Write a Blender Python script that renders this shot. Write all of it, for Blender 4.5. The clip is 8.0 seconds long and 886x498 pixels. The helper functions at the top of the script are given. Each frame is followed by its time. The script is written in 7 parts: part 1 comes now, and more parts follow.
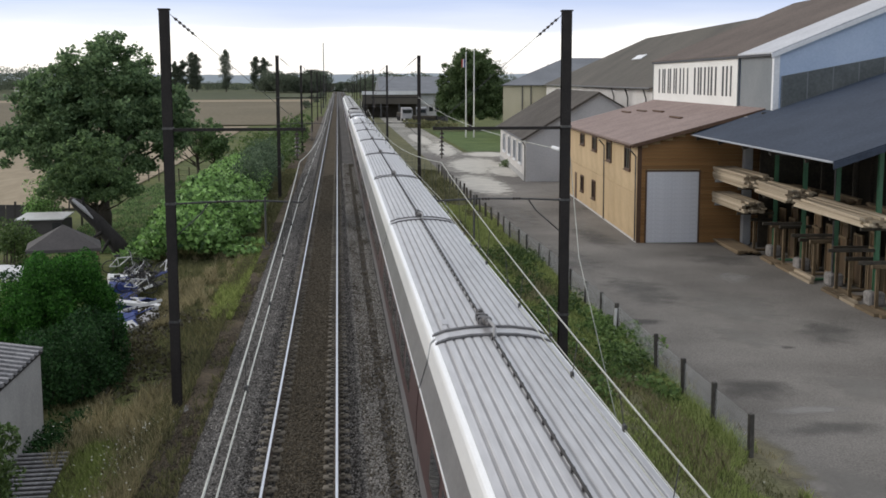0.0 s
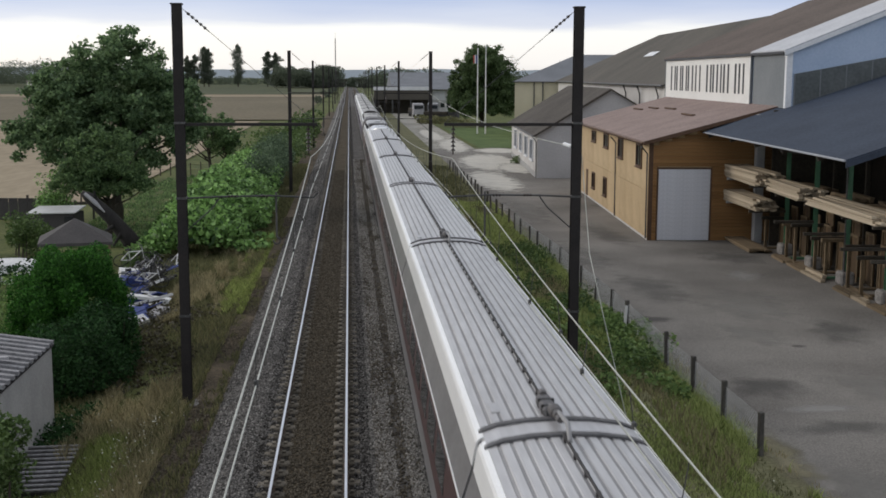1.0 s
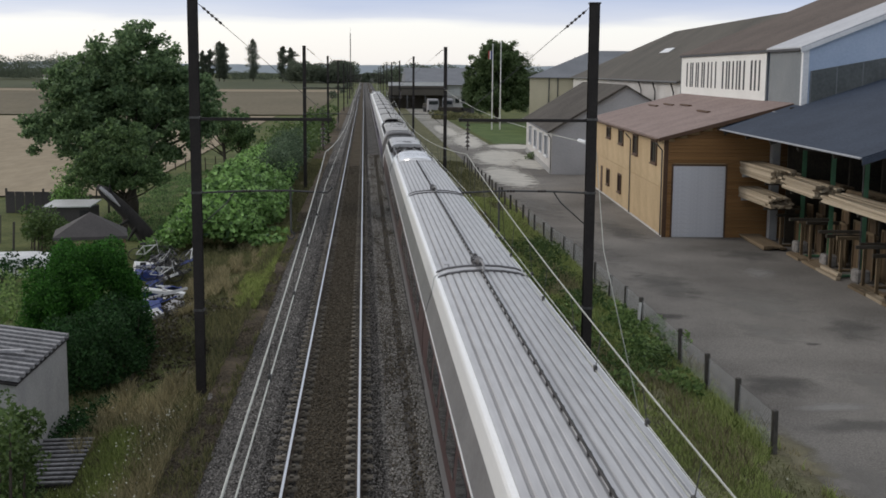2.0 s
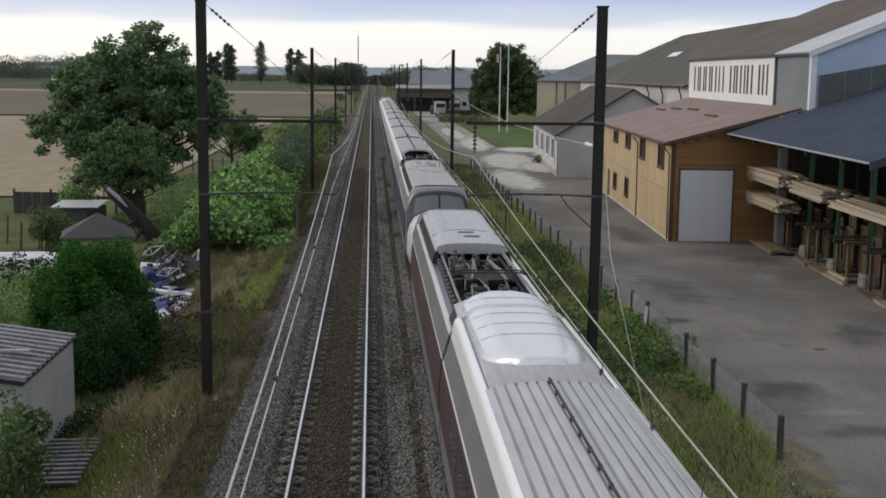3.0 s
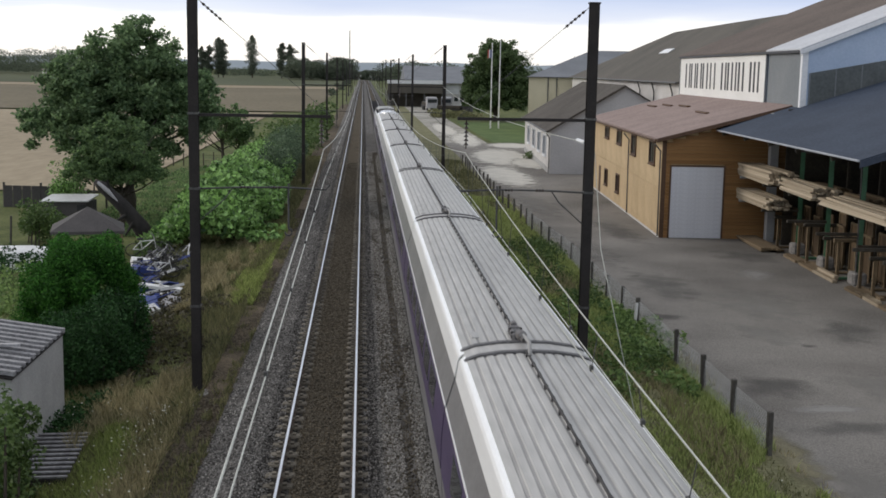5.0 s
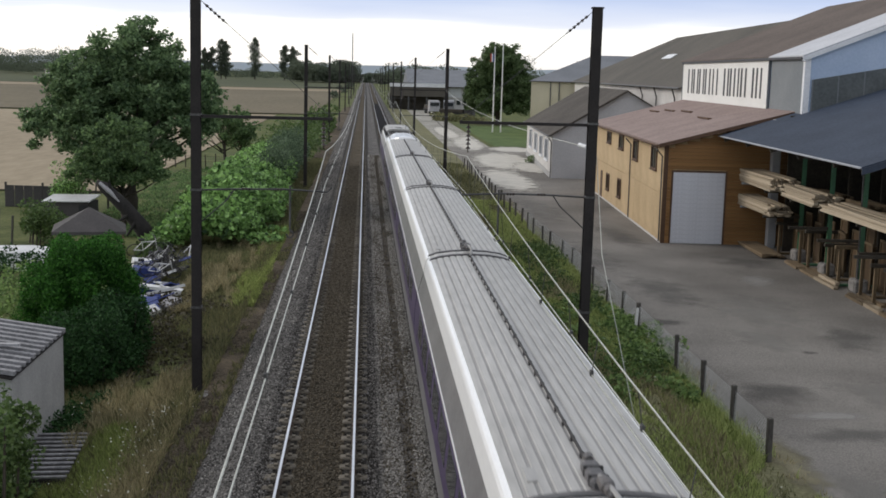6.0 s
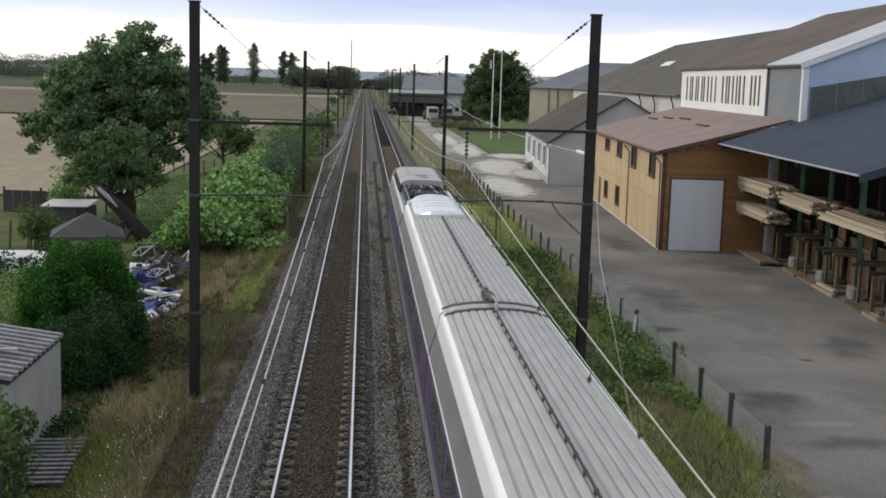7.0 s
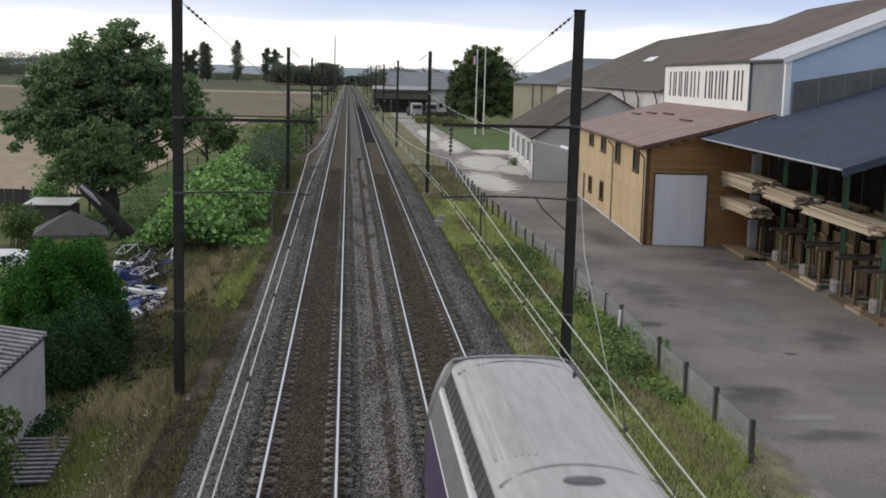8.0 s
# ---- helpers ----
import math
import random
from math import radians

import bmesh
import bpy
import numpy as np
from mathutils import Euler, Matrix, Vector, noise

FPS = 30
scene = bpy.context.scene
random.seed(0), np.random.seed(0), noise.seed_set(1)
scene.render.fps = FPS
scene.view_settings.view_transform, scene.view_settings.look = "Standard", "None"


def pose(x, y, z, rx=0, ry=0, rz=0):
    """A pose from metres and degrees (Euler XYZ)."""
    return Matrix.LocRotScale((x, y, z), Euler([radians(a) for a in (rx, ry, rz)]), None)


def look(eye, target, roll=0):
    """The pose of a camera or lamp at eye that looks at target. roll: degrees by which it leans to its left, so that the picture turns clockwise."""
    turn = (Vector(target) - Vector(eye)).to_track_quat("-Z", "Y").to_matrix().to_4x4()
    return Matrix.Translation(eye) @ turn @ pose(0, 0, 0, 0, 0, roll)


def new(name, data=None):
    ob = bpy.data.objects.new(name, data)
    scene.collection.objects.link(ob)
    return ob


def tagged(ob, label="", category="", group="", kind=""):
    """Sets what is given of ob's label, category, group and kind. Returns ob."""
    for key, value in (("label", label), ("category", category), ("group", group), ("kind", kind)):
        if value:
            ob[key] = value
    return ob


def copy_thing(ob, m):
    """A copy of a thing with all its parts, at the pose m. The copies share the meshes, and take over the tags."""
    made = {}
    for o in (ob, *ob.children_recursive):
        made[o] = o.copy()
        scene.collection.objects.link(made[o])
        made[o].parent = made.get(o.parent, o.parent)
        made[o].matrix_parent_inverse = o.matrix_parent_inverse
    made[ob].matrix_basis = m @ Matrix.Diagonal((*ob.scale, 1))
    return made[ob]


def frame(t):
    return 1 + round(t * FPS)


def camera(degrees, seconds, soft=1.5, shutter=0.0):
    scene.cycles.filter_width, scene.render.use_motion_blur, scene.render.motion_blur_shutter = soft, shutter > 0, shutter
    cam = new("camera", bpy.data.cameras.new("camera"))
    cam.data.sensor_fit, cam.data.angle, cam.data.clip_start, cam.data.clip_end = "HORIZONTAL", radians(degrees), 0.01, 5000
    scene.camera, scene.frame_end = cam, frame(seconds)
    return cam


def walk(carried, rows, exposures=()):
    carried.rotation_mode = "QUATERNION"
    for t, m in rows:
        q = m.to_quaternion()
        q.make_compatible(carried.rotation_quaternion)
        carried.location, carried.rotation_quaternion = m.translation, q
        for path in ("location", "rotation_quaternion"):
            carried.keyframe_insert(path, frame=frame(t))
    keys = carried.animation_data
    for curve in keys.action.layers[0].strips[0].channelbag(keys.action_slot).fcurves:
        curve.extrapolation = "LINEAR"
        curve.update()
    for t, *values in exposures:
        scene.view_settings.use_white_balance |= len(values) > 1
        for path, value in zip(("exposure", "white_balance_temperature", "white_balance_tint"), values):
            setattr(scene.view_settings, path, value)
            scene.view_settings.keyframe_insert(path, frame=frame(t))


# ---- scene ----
# camera: held by hand on a bridge, turning a little
cam = camera(41.12, 8.0, soft=1.7, shutter=0.07)
EYE = (0.88, 0.0, 8.155)
TURNS = [  # seconds, degrees to the right, degrees down, roll
    (0.0, 5.048, 8.127, -0.100),
    (0.5, 4.885, 8.127, -0.027),
    (1.0, 4.529, 8.320, 0.212),
    (1.5, 4.106, 8.579, 0.226),
    (3.0, 3.530, 8.406, 0.728),
    (3.5, 3.576, 8.478, 0.767),
    (4.0, 3.724, 8.681, 0.978),
    (4.5, 3.970, 8.665, 0.900),
    (6.0, 3.924, 8.448, 1.522),
    (6.5, 3.967, 8.339, 1.686),
    (7.0, 4.006, 8.141, 1.727),
    (7.5, 4.465, 8.059, 1.567),
    (8.0, 4.757, 8.305, 1.500)
]


def aim(right, down, roll):
    a, b = radians(right), radians(down)
    to = Vector((math.sin(a) * math.cos(b), math.cos(a) * math.cos(b), -math.sin(b)))
    return look(EYE, Vector(EYE) + to, roll)


LIGHTER = [(0.0, 0.03), (0.5, -0.2), (1.0, -0.22), (1.5, -0.28), (3.0, -0.28), (3.5, -0.23), (4.0, -0.19), (4.5, -0.07), (6.0, -0.04), (7.0, -0.02), (8.0, -0.05)]
walk(cam, [(t, aim(a, b, r)) for t, a, b, r in TURNS], LIGHTER)

# ---- sky and light ----
SUN_UP, SUN_SIDE = 26.0, -70.0      # degrees above the horizon; degrees to the right of the track's far end
world = bpy.data.worlds.new("world")
scene.world = world
world.use_nodes = True
wn, wl = world.node_tree.nodes, world.node_tree.links
wn.clear()
w_out = wn.new("ShaderNodeOutputWorld")
w_sky = wn.new("ShaderNodeTexSky")
w_sky.sky_type, w_sky.sun_disc = "NISHITA", False
w_sky.sun_elevation, w_sky.sun_rotation = radians(SUN_UP), radians(SUN_SIDE)
w_bg = wn.new("ShaderNodeBackground")
w_bg.inputs["Strength"].default_value = 0.05
wl.new(w_sky.outputs[0], w_bg.inputs["Color"])
# cloud cover: pale gap over the horizon, grey-blue sheet above it
w_tc = wn.new("ShaderNodeTexCoord")
w_sep = wn.new("ShaderNodeSeparateXYZ")
wl.new(w_tc.outputs["Generated"], w_sep.inputs[0])
w_map = wn.new("ShaderNodeMapping")
w_map.inputs["Scale"].default_value = (5.0, 5.0, 42.0)
wl.new(w_tc.outputs["Generated"], w_map.inputs[0])
w_noise = wn.new("ShaderNodeTexNoise")
w_noise.inputs["Scale"].default_value, w_noise.inputs["Detail"].default_value = 1.3, 6.0
wl.new(w_map.outputs[0], w_noise.inputs["Vector"])
w_add = wn.new("ShaderNodeMath")
w_add.operation = "MULTIPLY_ADD"
wl.new(w_noise.outputs[0], w_add.inputs[0])
w_add.inputs[1].default_value = 0.022
wl.new(w_sep.outputs["Z"], w_add.inputs[2])
w_ramp = wn.new("ShaderNodeValToRGB")
e = w_ramp.color_ramp.elements
e[0].position, e[0].color = 0.0, (0.6, 0.59, 0.6, 1)
e[1].position, e[1].color = 1.0, (0.72, 0.72, 0.72, 1)
for pos, col in ((0.018, (0.98, 0.96, 0.97, 1)), (0.048, (1.0, 0.99, 1.0, 1)), (0.055, (0.64, 0.68, 0.86, 1)),
                 (0.075, (0.39, 0.465, 0.75, 1)), (0.13, (0.53, 0.565, 0.65, 1)), (0.35, (0.62, 0.625, 0.645, 1))):
    k = e.new(pos)
    k.color = col
wl.new(w_add.outputs[0], w_ramp.inputs[0])
w_cloud = wn.new("ShaderNodeBackground")
w_cloud.inputs["Strength"].default_value = 0.98
wl.new(w_ramp.outputs[0], w_cloud.inputs["Color"])
w_sum = wn.new("ShaderNodeAddShader")
wl.new(w_bg.outputs[0], w_sum.inputs[0])
wl.new(w_cloud.outputs[0], w_sum.inputs[1])
wl.new(w_sum.outputs[0], w_out.inputs["Surface"])

sun_data = bpy.data.lights.new("sun", "SUN")
sun_data.energy, sun_data.angle, sun_data.color = 1.2, radians(20), (1.0, 0.94, 0.87)
sun = new("sun", sun_data)
sa, sb = radians(SUN_SIDE), radians(SUN_UP)
sun.matrix_world = look((math.sin(sa) * math.cos(sb) * 80, math.cos(sa) * math.cos(sb) * 80, math.sin(sb) * 80), (0, 0, 0))


# ---- materials ----
def mat(name, low, high, rough=0.7, metal=0.0, scale=3.0, fine=40.0, bump=0.2, stretch=(1, 1, 1), vary=0.0, spec=0.5, depth=0.02):
    """A surface between two colours: stains at one scale, grain at another, and fine relief."""
    m = bpy.data.materials.new(name)
    m.use_nodes = True
    n, l = m.node_tree.nodes, m.node_tree.links
    b = n["Principled BSDF"]
    b.inputs["Roughness"].default_value, b.inputs["Metallic"].default_value = rough, metal
    b.inputs["Specular IOR Level"].default_value = spec
    tc = n.new("ShaderNodeTexCoord")
    mp = n.new("ShaderNodeMapping")
    mp.inputs["Scale"].default_value = stretch
    l.new(tc.outputs["Object"], mp.inputs[0])
    big = n.new("ShaderNodeTexNoise")
    big.inputs["Scale"].default_value, big.inputs["Detail"].default_value = scale, 5.0
    small = n.new("ShaderNodeTexNoise")
    small.inputs["Scale"].default_value, small.inputs["Detail"].default_value = fine, 3.0
    l.new(mp.outputs[0], big.inputs["Vector"])
    l.new(mp.outputs[0], small.inputs["Vector"])
    mix = n.new("ShaderNodeMath")
    mix.operation = "MULTIPLY_ADD"
    l.new(small.outputs[0], mix.inputs[0])
    mix.inputs[1].default_value = 0.55
    half = n.new("ShaderNodeMath")
    half.operation = "MULTIPLY"
    l.new(big.outputs[0], half.inputs[0])
    half.inputs[1].default_value = 0.5
    l.new(half.outputs[0], mix.inputs[2])
    last = mix
    if vary:
        info = n.new("ShaderNodeObjectInfo")
        add = n.new("ShaderNodeMath")
        add.operation = "MULTIPLY_ADD"
        l.new(info.outputs["Random"], add.inputs[0])
        add.inputs[1].default_value = vary
        l.new(mix.outputs[0], add.inputs[2])
        off = n.new("ShaderNodeMath")
        off.operation = "SUBTRACT"
        l.new(add.outputs[0], off.inputs[0])
        off.inputs[1].default_value = vary / 2
        last = off
    ramp = n.new("ShaderNodeValToRGB")
    r = ramp.color_ramp.elements
    r[0].position, r[0].color = 0.36, (*low, 1)
    r[1].position, r[1].color = 0.68, (*high, 1)
    l.new(last.outputs[0], ramp.inputs[0])
    l.new(ramp.outputs[0], b.inputs["Base Color"])
    if bump:
        bp = n.new("ShaderNodeBump")
        bp.inputs["Strength"].default_value, bp.inputs["Distance"].default_value = bump, depth
        l.new(mix.outputs[0], bp.inputs["Height"])
        l.new(bp.outputs[0], b.inputs["Normal"])
    return m


def leaf_mat(name, low, high, rough=0.55, through_light=0.25):
    """Leaves: every leaf its own shade, some light passing through."""
    m = bpy.data.materials.new(name)
    m.use_nodes = True
    n, l = m.node_tree.nodes, m.node_tree.links
    b = n["Principled BSDF"]
    b.inputs["Roughness"].default_value = rough
    b.inputs["Specular IOR Level"].default_value = 0.3
    geo = n.new("ShaderNodeNewGeometry")
    ramp = n.new("ShaderNodeValToRGB")
    r = ramp.color_ramp.elements
    r[0].position, r[0].color = 0.0, (*low, 1)
    r[1].position, r[1].color = 1.0, (*high, 1)
    l.new(geo.outputs["Random Per Island"], ramp.inputs[0])
    l.new(ramp.outputs[0], b.inputs["Base Color"])
    tr = n.new("ShaderNodeBsdfTranslucent")
    l.new(ramp.outputs[0], tr.inputs["Color"])
    mx = n.new("ShaderNodeMixShader")
    mx.inputs[0].default_value = through_light
    l.new(b.outputs[0], mx.inputs[1])
    l.new(tr.outputs[0], mx.inputs[2])
    l.new(mx.outputs[0], n["Material Output"].inputs["Surface"])
    return m


def glass_mat(name, tint=(0.03, 0.035, 0.04)):
    m = bpy.data.materials.new(name)
    m.use_nodes = True
    b = m.node_tree.nodes["Principled BSDF"]
    b.inputs["Base Color"].default_value = (*tint, 1)
    b.inputs["Roughness"].default_value = 0.06
    return m


M = {
    "grass": mat("grass_ground", (0.05, 0.07, 0.024), (0.15, 0.16, 0.06), 0.95, scale=0.35, fine=6, bump=0.6, depth=0.1, spec=0.15),
    "verge": mat("straw_littered_soil", (0.09, 0.095, 0.05), (0.25, 0.235, 0.135), 0.95, scale=0.7, fine=9, bump=0.6, depth=0.08, spec=0.15),
    "lawn": mat("mown_lawn", (0.06, 0.095, 0.035), (0.135, 0.185, 0.07), 0.95, scale=0.4, fine=7, bump=0.5, depth=0.06, spec=0.15),
    "soil": mat("soil_dry", (0.04, 0.032, 0.022), (0.14, 0.11, 0.075), 0.95, scale=0.6, fine=9, bump=0.5, depth=0.06, spec=0.15),
    "stubble": mat("stubble_field", (0.245, 0.2, 0.137), (0.36, 0.298, 0.21), 0.95, scale=0.03, fine=1.2, bump=0.3, stretch=(1, 0.25, 1), spec=0.15),
    "stubble_dark": mat("ploughed_field", (0.125, 0.107, 0.072), (0.205, 0.174, 0.117), 0.95, scale=0.03, fine=1.0, bump=0.3, stretch=(1, 0.3, 1), spec=0.15),
    "crop": mat("green_field", (0.055, 0.065, 0.036), (0.112, 0.12, 0.066), 0.95, scale=0.02, fine=0.8, bump=0.3, stretch=(1, 0.3, 1), spec=0.15),
    "asphalt": mat("old_asphalt", (0.09, 0.082, 0.074), (0.285, 0.266, 0.242), 0.9, scale=0.16, fine=22, bump=0.25, depth=0.01, spec=0.15),
    "lane": mat("pale_worn_lane", (0.16, 0.152, 0.135), (0.46, 0.44, 0.39), 0.95, scale=0.2, fine=6, bump=0.2, spec=0.15),
    "ballast": mat("ballast_grey", (0.045, 0.042, 0.04), (0.185, 0.175, 0.165), 0.95, scale=1.2, fine=16, bump=1.0, depth=0.06, spec=0.15),
    # ballast_dark: shade beside the rails, put into the stone colour
    "ballast_dark": mat("ballast_shade_dark", (0.02, 0.018, 0.016), (0.07, 0.064, 0.058), 0.95, scale=1.3, fine=17, bump=1.0, depth=0.05, spec=0.15),
    "ballast_brown": mat("ballast_oily_brown", (0.035, 0.028, 0.018), (0.115, 0.092, 0.062), 0.95, scale=1.3, fine=17, bump=1.0, depth=0.05, spec=0.15),
    "stone": mat("ballast_stone", (0.09, 0.085, 0.08), (0.34, 0.32, 0.30), 0.95, scale=4, fine=30, bump=0.2),
    "rail_top": mat("worn_rail_steel", (0.62, 0.62, 0.64), (0.8, 0.8, 0.82), 0.28, 1.0, scale=2, fine=30, bump=0.03, stretch=(1, 0.05, 1)),
    "rail": mat("rusty_rail_steel", (0.035, 0.025, 0.018), (0.1, 0.07, 0.05), 0.85, 0.2, scale=4, fine=40),
    "sleeper": mat("worn_sleeper", (0.085, 0.076, 0.062), (0.2, 0.178, 0.146), 0.9, scale=3, fine=25, vary=0.25, spec=0.15),
    "pole": mat("rusted_pole_steel", (0.012, 0.010, 0.010), (0.036, 0.030, 0.028), 0.75, 0.2, scale=1.5, fine=25, bump=0.15),
    "steel": mat("weathered_steel", (0.06, 0.06, 0.062), (0.16, 0.155, 0.15), 0.6, 0.5, scale=3, fine=30, bump=0.1),
    "wire": mat("weathered_copper_wire", (0.42, 0.42, 0.38), (0.62, 0.62, 0.56), 0.5, 0.6, scale=3, fine=30, bump=0),
    "wire_dark": mat("dark_wire", (0.05, 0.05, 0.05), (0.1, 0.1, 0.1), 0.6, 0.4, scale=3, fine=30, bump=0),
    "insulator": mat("brown_glazed_porcelain", (0.02, 0.014, 0.012), (0.05, 0.035, 0.03), 0.25, scale=3, fine=30, bump=0),
    "concrete": mat("grey_concrete", (0.3, 0.295, 0.29), (0.44, 0.435, 0.42), 0.9, scale=1.2, fine=18, bump=0.2),
    "train_roof": mat("dusty_silver_roof_paint", (0.45, 0.44, 0.445), (0.6, 0.59, 0.595), 0.38, 0.4, scale=0.8, fine=9, bump=0.03, stretch=(1, 0.12, 1)),
    "train_groove": mat("grimy_roof_groove", (0.25, 0.246, 0.25), (0.37, 0.364, 0.366), 0.6, 0.15, scale=0.8, fine=9, bump=0.03, stretch=(1, 0.12, 1)),
    "roof_worn": mat("worn_grey_roof_paint", (0.35, 0.342, 0.33), (0.5, 0.488, 0.47), 0.5, 0.2, scale=0.8, fine=9, bump=0.03, stretch=(1, 0.12, 1)),
    "groove_worn": mat("sooty_roof_groove", (0.27, 0.265, 0.258), (0.39, 0.38, 0.37), 0.65, 0.1, scale=0.8, fine=9, bump=0.03, stretch=(1, 0.12, 1)),
    "train_dome": mat("glossy_white_dome", (0.78, 0.78, 0.79), (0.87, 0.87, 0.88), 0.22, 0.3, scale=0.9, fine=10, bump=0.01),
    "train_white": mat("white_train_paint", (0.62, 0.62, 0.64), (0.78, 0.78, 0.8), 0.3, 0.15, scale=0.9, fine=10, bump=0.02),
    # train_edge: white side trim; on roof edges the white holds the sky highlight
    "train_edge": mat("white_trim_with_highlight", (0.88, 0.88, 0.88), (0.95, 0.95, 0.95), 0.3, 0.15, scale=0.9, fine=14, bump=0.02, stretch=(1, 0.2, 1)),
    "train_grey": mat("grey_train_paint", (0.17, 0.165, 0.17), (0.26, 0.255, 0.26), 0.35, 0.2, scale=0.7, fine=10, bump=0.02),
    "train_dark": mat("dark_train_equipment", (0.018, 0.017, 0.018), (0.06, 0.055, 0.055), 0.7, 0.2, scale=2, fine=18, bump=0.3),
    "train_purple": mat("purple_train_paint", (0.05, 0.035, 0.085), (0.09, 0.065, 0.135), 0.35, 0.1, scale=0.7, fine=10, bump=0.02),
    "train_red": mat("brown_red_train_paint", (0.05, 0.028, 0.028), (0.09, 0.048, 0.048), 0.4, 0.1, scale=0.7, fine=10, bump=0.02),
    "train_seam": mat("grimy_roof_seam", (0.07, 0.07, 0.072), (0.15, 0.145, 0.15), 0.7, 0.1, scale=3, fine=25, bump=0.1),
    "bay_black": mat("near_black_bay", (0.006, 0.006, 0.007), (0.022, 0.02, 0.021), 0.9, scale=2, fine=18, bump=0.2, spec=0.05),
    "bay_pale": mat("dusty_pale_tubing", (0.17, 0.167, 0.17), (0.34, 0.335, 0.335), 0.45, 0.4, scale=3, fine=20, bump=0.05),
    "ceramic": mat("dusty_grey_brown_porcelain", (0.04, 0.036, 0.036), (0.125, 0.115, 0.112), 0.4, scale=3, fine=20, bump=0.05, vary=0.3),
    "glass": glass_mat("dark_window_glass"),
    # screen: grey base colour adds the sky's reflection to the panes
    "screen": glass_mat("windscreen_sky_grey", (0.13, 0.135, 0.14)),
}


# ---- mesh helpers ----
def part(name, bm, material, parent=None, label="", smooth=False):
    """Links a bmesh as one mesh object under a thing or a part."""
    me = bpy.data.meshes.new(name)
    if smooth:
        for f in bm.faces:
            f.smooth = True
    bm.to_mesh(me)
    bm.free()
    me.materials.append(material)
    ob = new(name, me)
    if parent:
        ob.parent = parent
    if label:
        ob["label"] = label
    return ob


def fast_mesh(name, verts, faces, material, parent=None, label=""):
    me = bpy.data.meshes.new(name)
    me.from_pydata(verts, [], faces)
    me.materials.append(material)
    ob = new(name, me)
    if parent:
        ob.parent = parent
    if label:
        ob["label"] = label
    return ob


def thing(name, label, category, m=None, group="", kind=""):
    ob = new(name)
    if m is not None:
        ob.matrix_world = m
    return tagged(ob, label, category, group, kind)


def box(bm, x0, x1, y0, y1, z0, z1, bevel=0.0, m=None):
    c = Vector(((x0 + x1) / 2, (y0 + y1) / 2, (z0 + z1) / 2))
    mm = Matrix.Translation(c) @ Matrix.Diagonal((abs(x1 - x0), abs(y1 - y0), abs(z1 - z0), 1))
    if m is not None:
        mm = m @ mm
    r = bmesh.ops.create_cube(bm, size=1.0, matrix=mm)
    if bevel:
        ed = list({e2 for v in r["verts"] for e2 in v.link_edges})
        bmesh.ops.bevel(bm, geom=ed, offset=bevel, segments=1, affect="EDGES")
    return bm


def boxed(x0, x1, y0, y1, z0, z1, bevel=0.0, m=None):
    return box(bmesh.new(), x0, x1, y0, y1, z0, z1, bevel, m)


def tube(bm, pts, r, sides=6):
    """A rod along a line of points."""
    rings = []
    pts = [Vector(p) for p in pts]
    for i, p in enumerate(pts):
        d = (pts[min(i + 1, len(pts) - 1)] - pts[max(i - 1, 0)]).normalized()
        side = d.cross(Vector((0, 0, 1)))
        if side.length < 0.05:
            side = Vector((1, 0, 0))
        side.normalize()
        up = side.cross(d)
        rr = r[i] if isinstance(r, (list, tuple)) else r
        rings.append([bm.verts.new(p + (side * math.cos(a) + up * math.sin(a)) * rr) for a in (2 * math.pi * k / sides for k in range(sides))])
    for a, b in zip(rings, rings[1:]):
        for k in range(sides):
            bm.faces.new((a[k], a[(k + 1) % sides], b[(k + 1) % sides], b[k]))
    bm.faces.new(rings[0][::-1])
    bm.faces.new(rings[-1])
    return bm


def loft(bm, sections, closed=True, caps=True):
    """A skin over a row of equal-sized rings of points."""
    rings = [[bm.verts.new(p) for p in s] for s in sections]
    n = len(rings[0])
    for a, b in zip(rings, rings[1:]):
        for k in range(n if closed else n - 1):
            bm.faces.new((a[k], a[(k + 1) % n], b[(k + 1) % n], b[k]))
    if caps and closed:
        bm.faces.new(rings[0][::-1])
        bm.faces.new(rings[-1])
    bmesh.ops.recalc_face_normals(bm, faces=bm.faces)
    return bm


def prism(bm, ring, y0, y1):
    """A profile in x and z drawn out along y."""
    return loft(bm, [[(x, y0, z) for x, z in ring], [(x, y1, z) for x, z in ring]])


def slab(bm, a, b, c, d, t):
    """A plate with thickness t below the four corners."""
    q4 = [Vector(p) for p in (a, b, c, d)]
    n = (q4[1] - q4[0]).cross(q4[3] - q4[0]).normalized()
    if n.z < 0:
        n = -n
    lo = [p - n * t for p in q4]
    return loft(bm, [[tuple(p) for p in lo], [tuple(p) for p in q4]])


def sheet(name, xs, ys, height, material, label, category, z_off=0.0):
    verts = [(x, y, height(x, y) + z_off) for y in ys for x in xs]
    n = len(xs)
    faces = [(j * n + i, j * n + i + 1, (j + 1) * n + i + 1, (j + 1) * n + i) for j in range(len(ys) - 1) for i in range(n - 1)]
    ob = fast_mesh(name, verts, faces, material)
    for p in ob.data.polygons:
        p.use_smooth = True
    return tagged(ob, label, category, kind="structure")


# ---- ground ----
S = 3.694     # centre line of the second track; the first lies at 0
GX = (-4000, -600, -60, -20, -9, -6, -4.4, -3.3, -2.4, 6.2, 7.4, 9.2, 10.6, 60, 600, 4000)
GZ = (-1.6, -1.5, -1.5, -1.4, -1.25, -1.1, -0.9, -0.75, -0.8, -0.8, -0.78, -0.92, -1.0, -1.0, -1.0, -1.0)


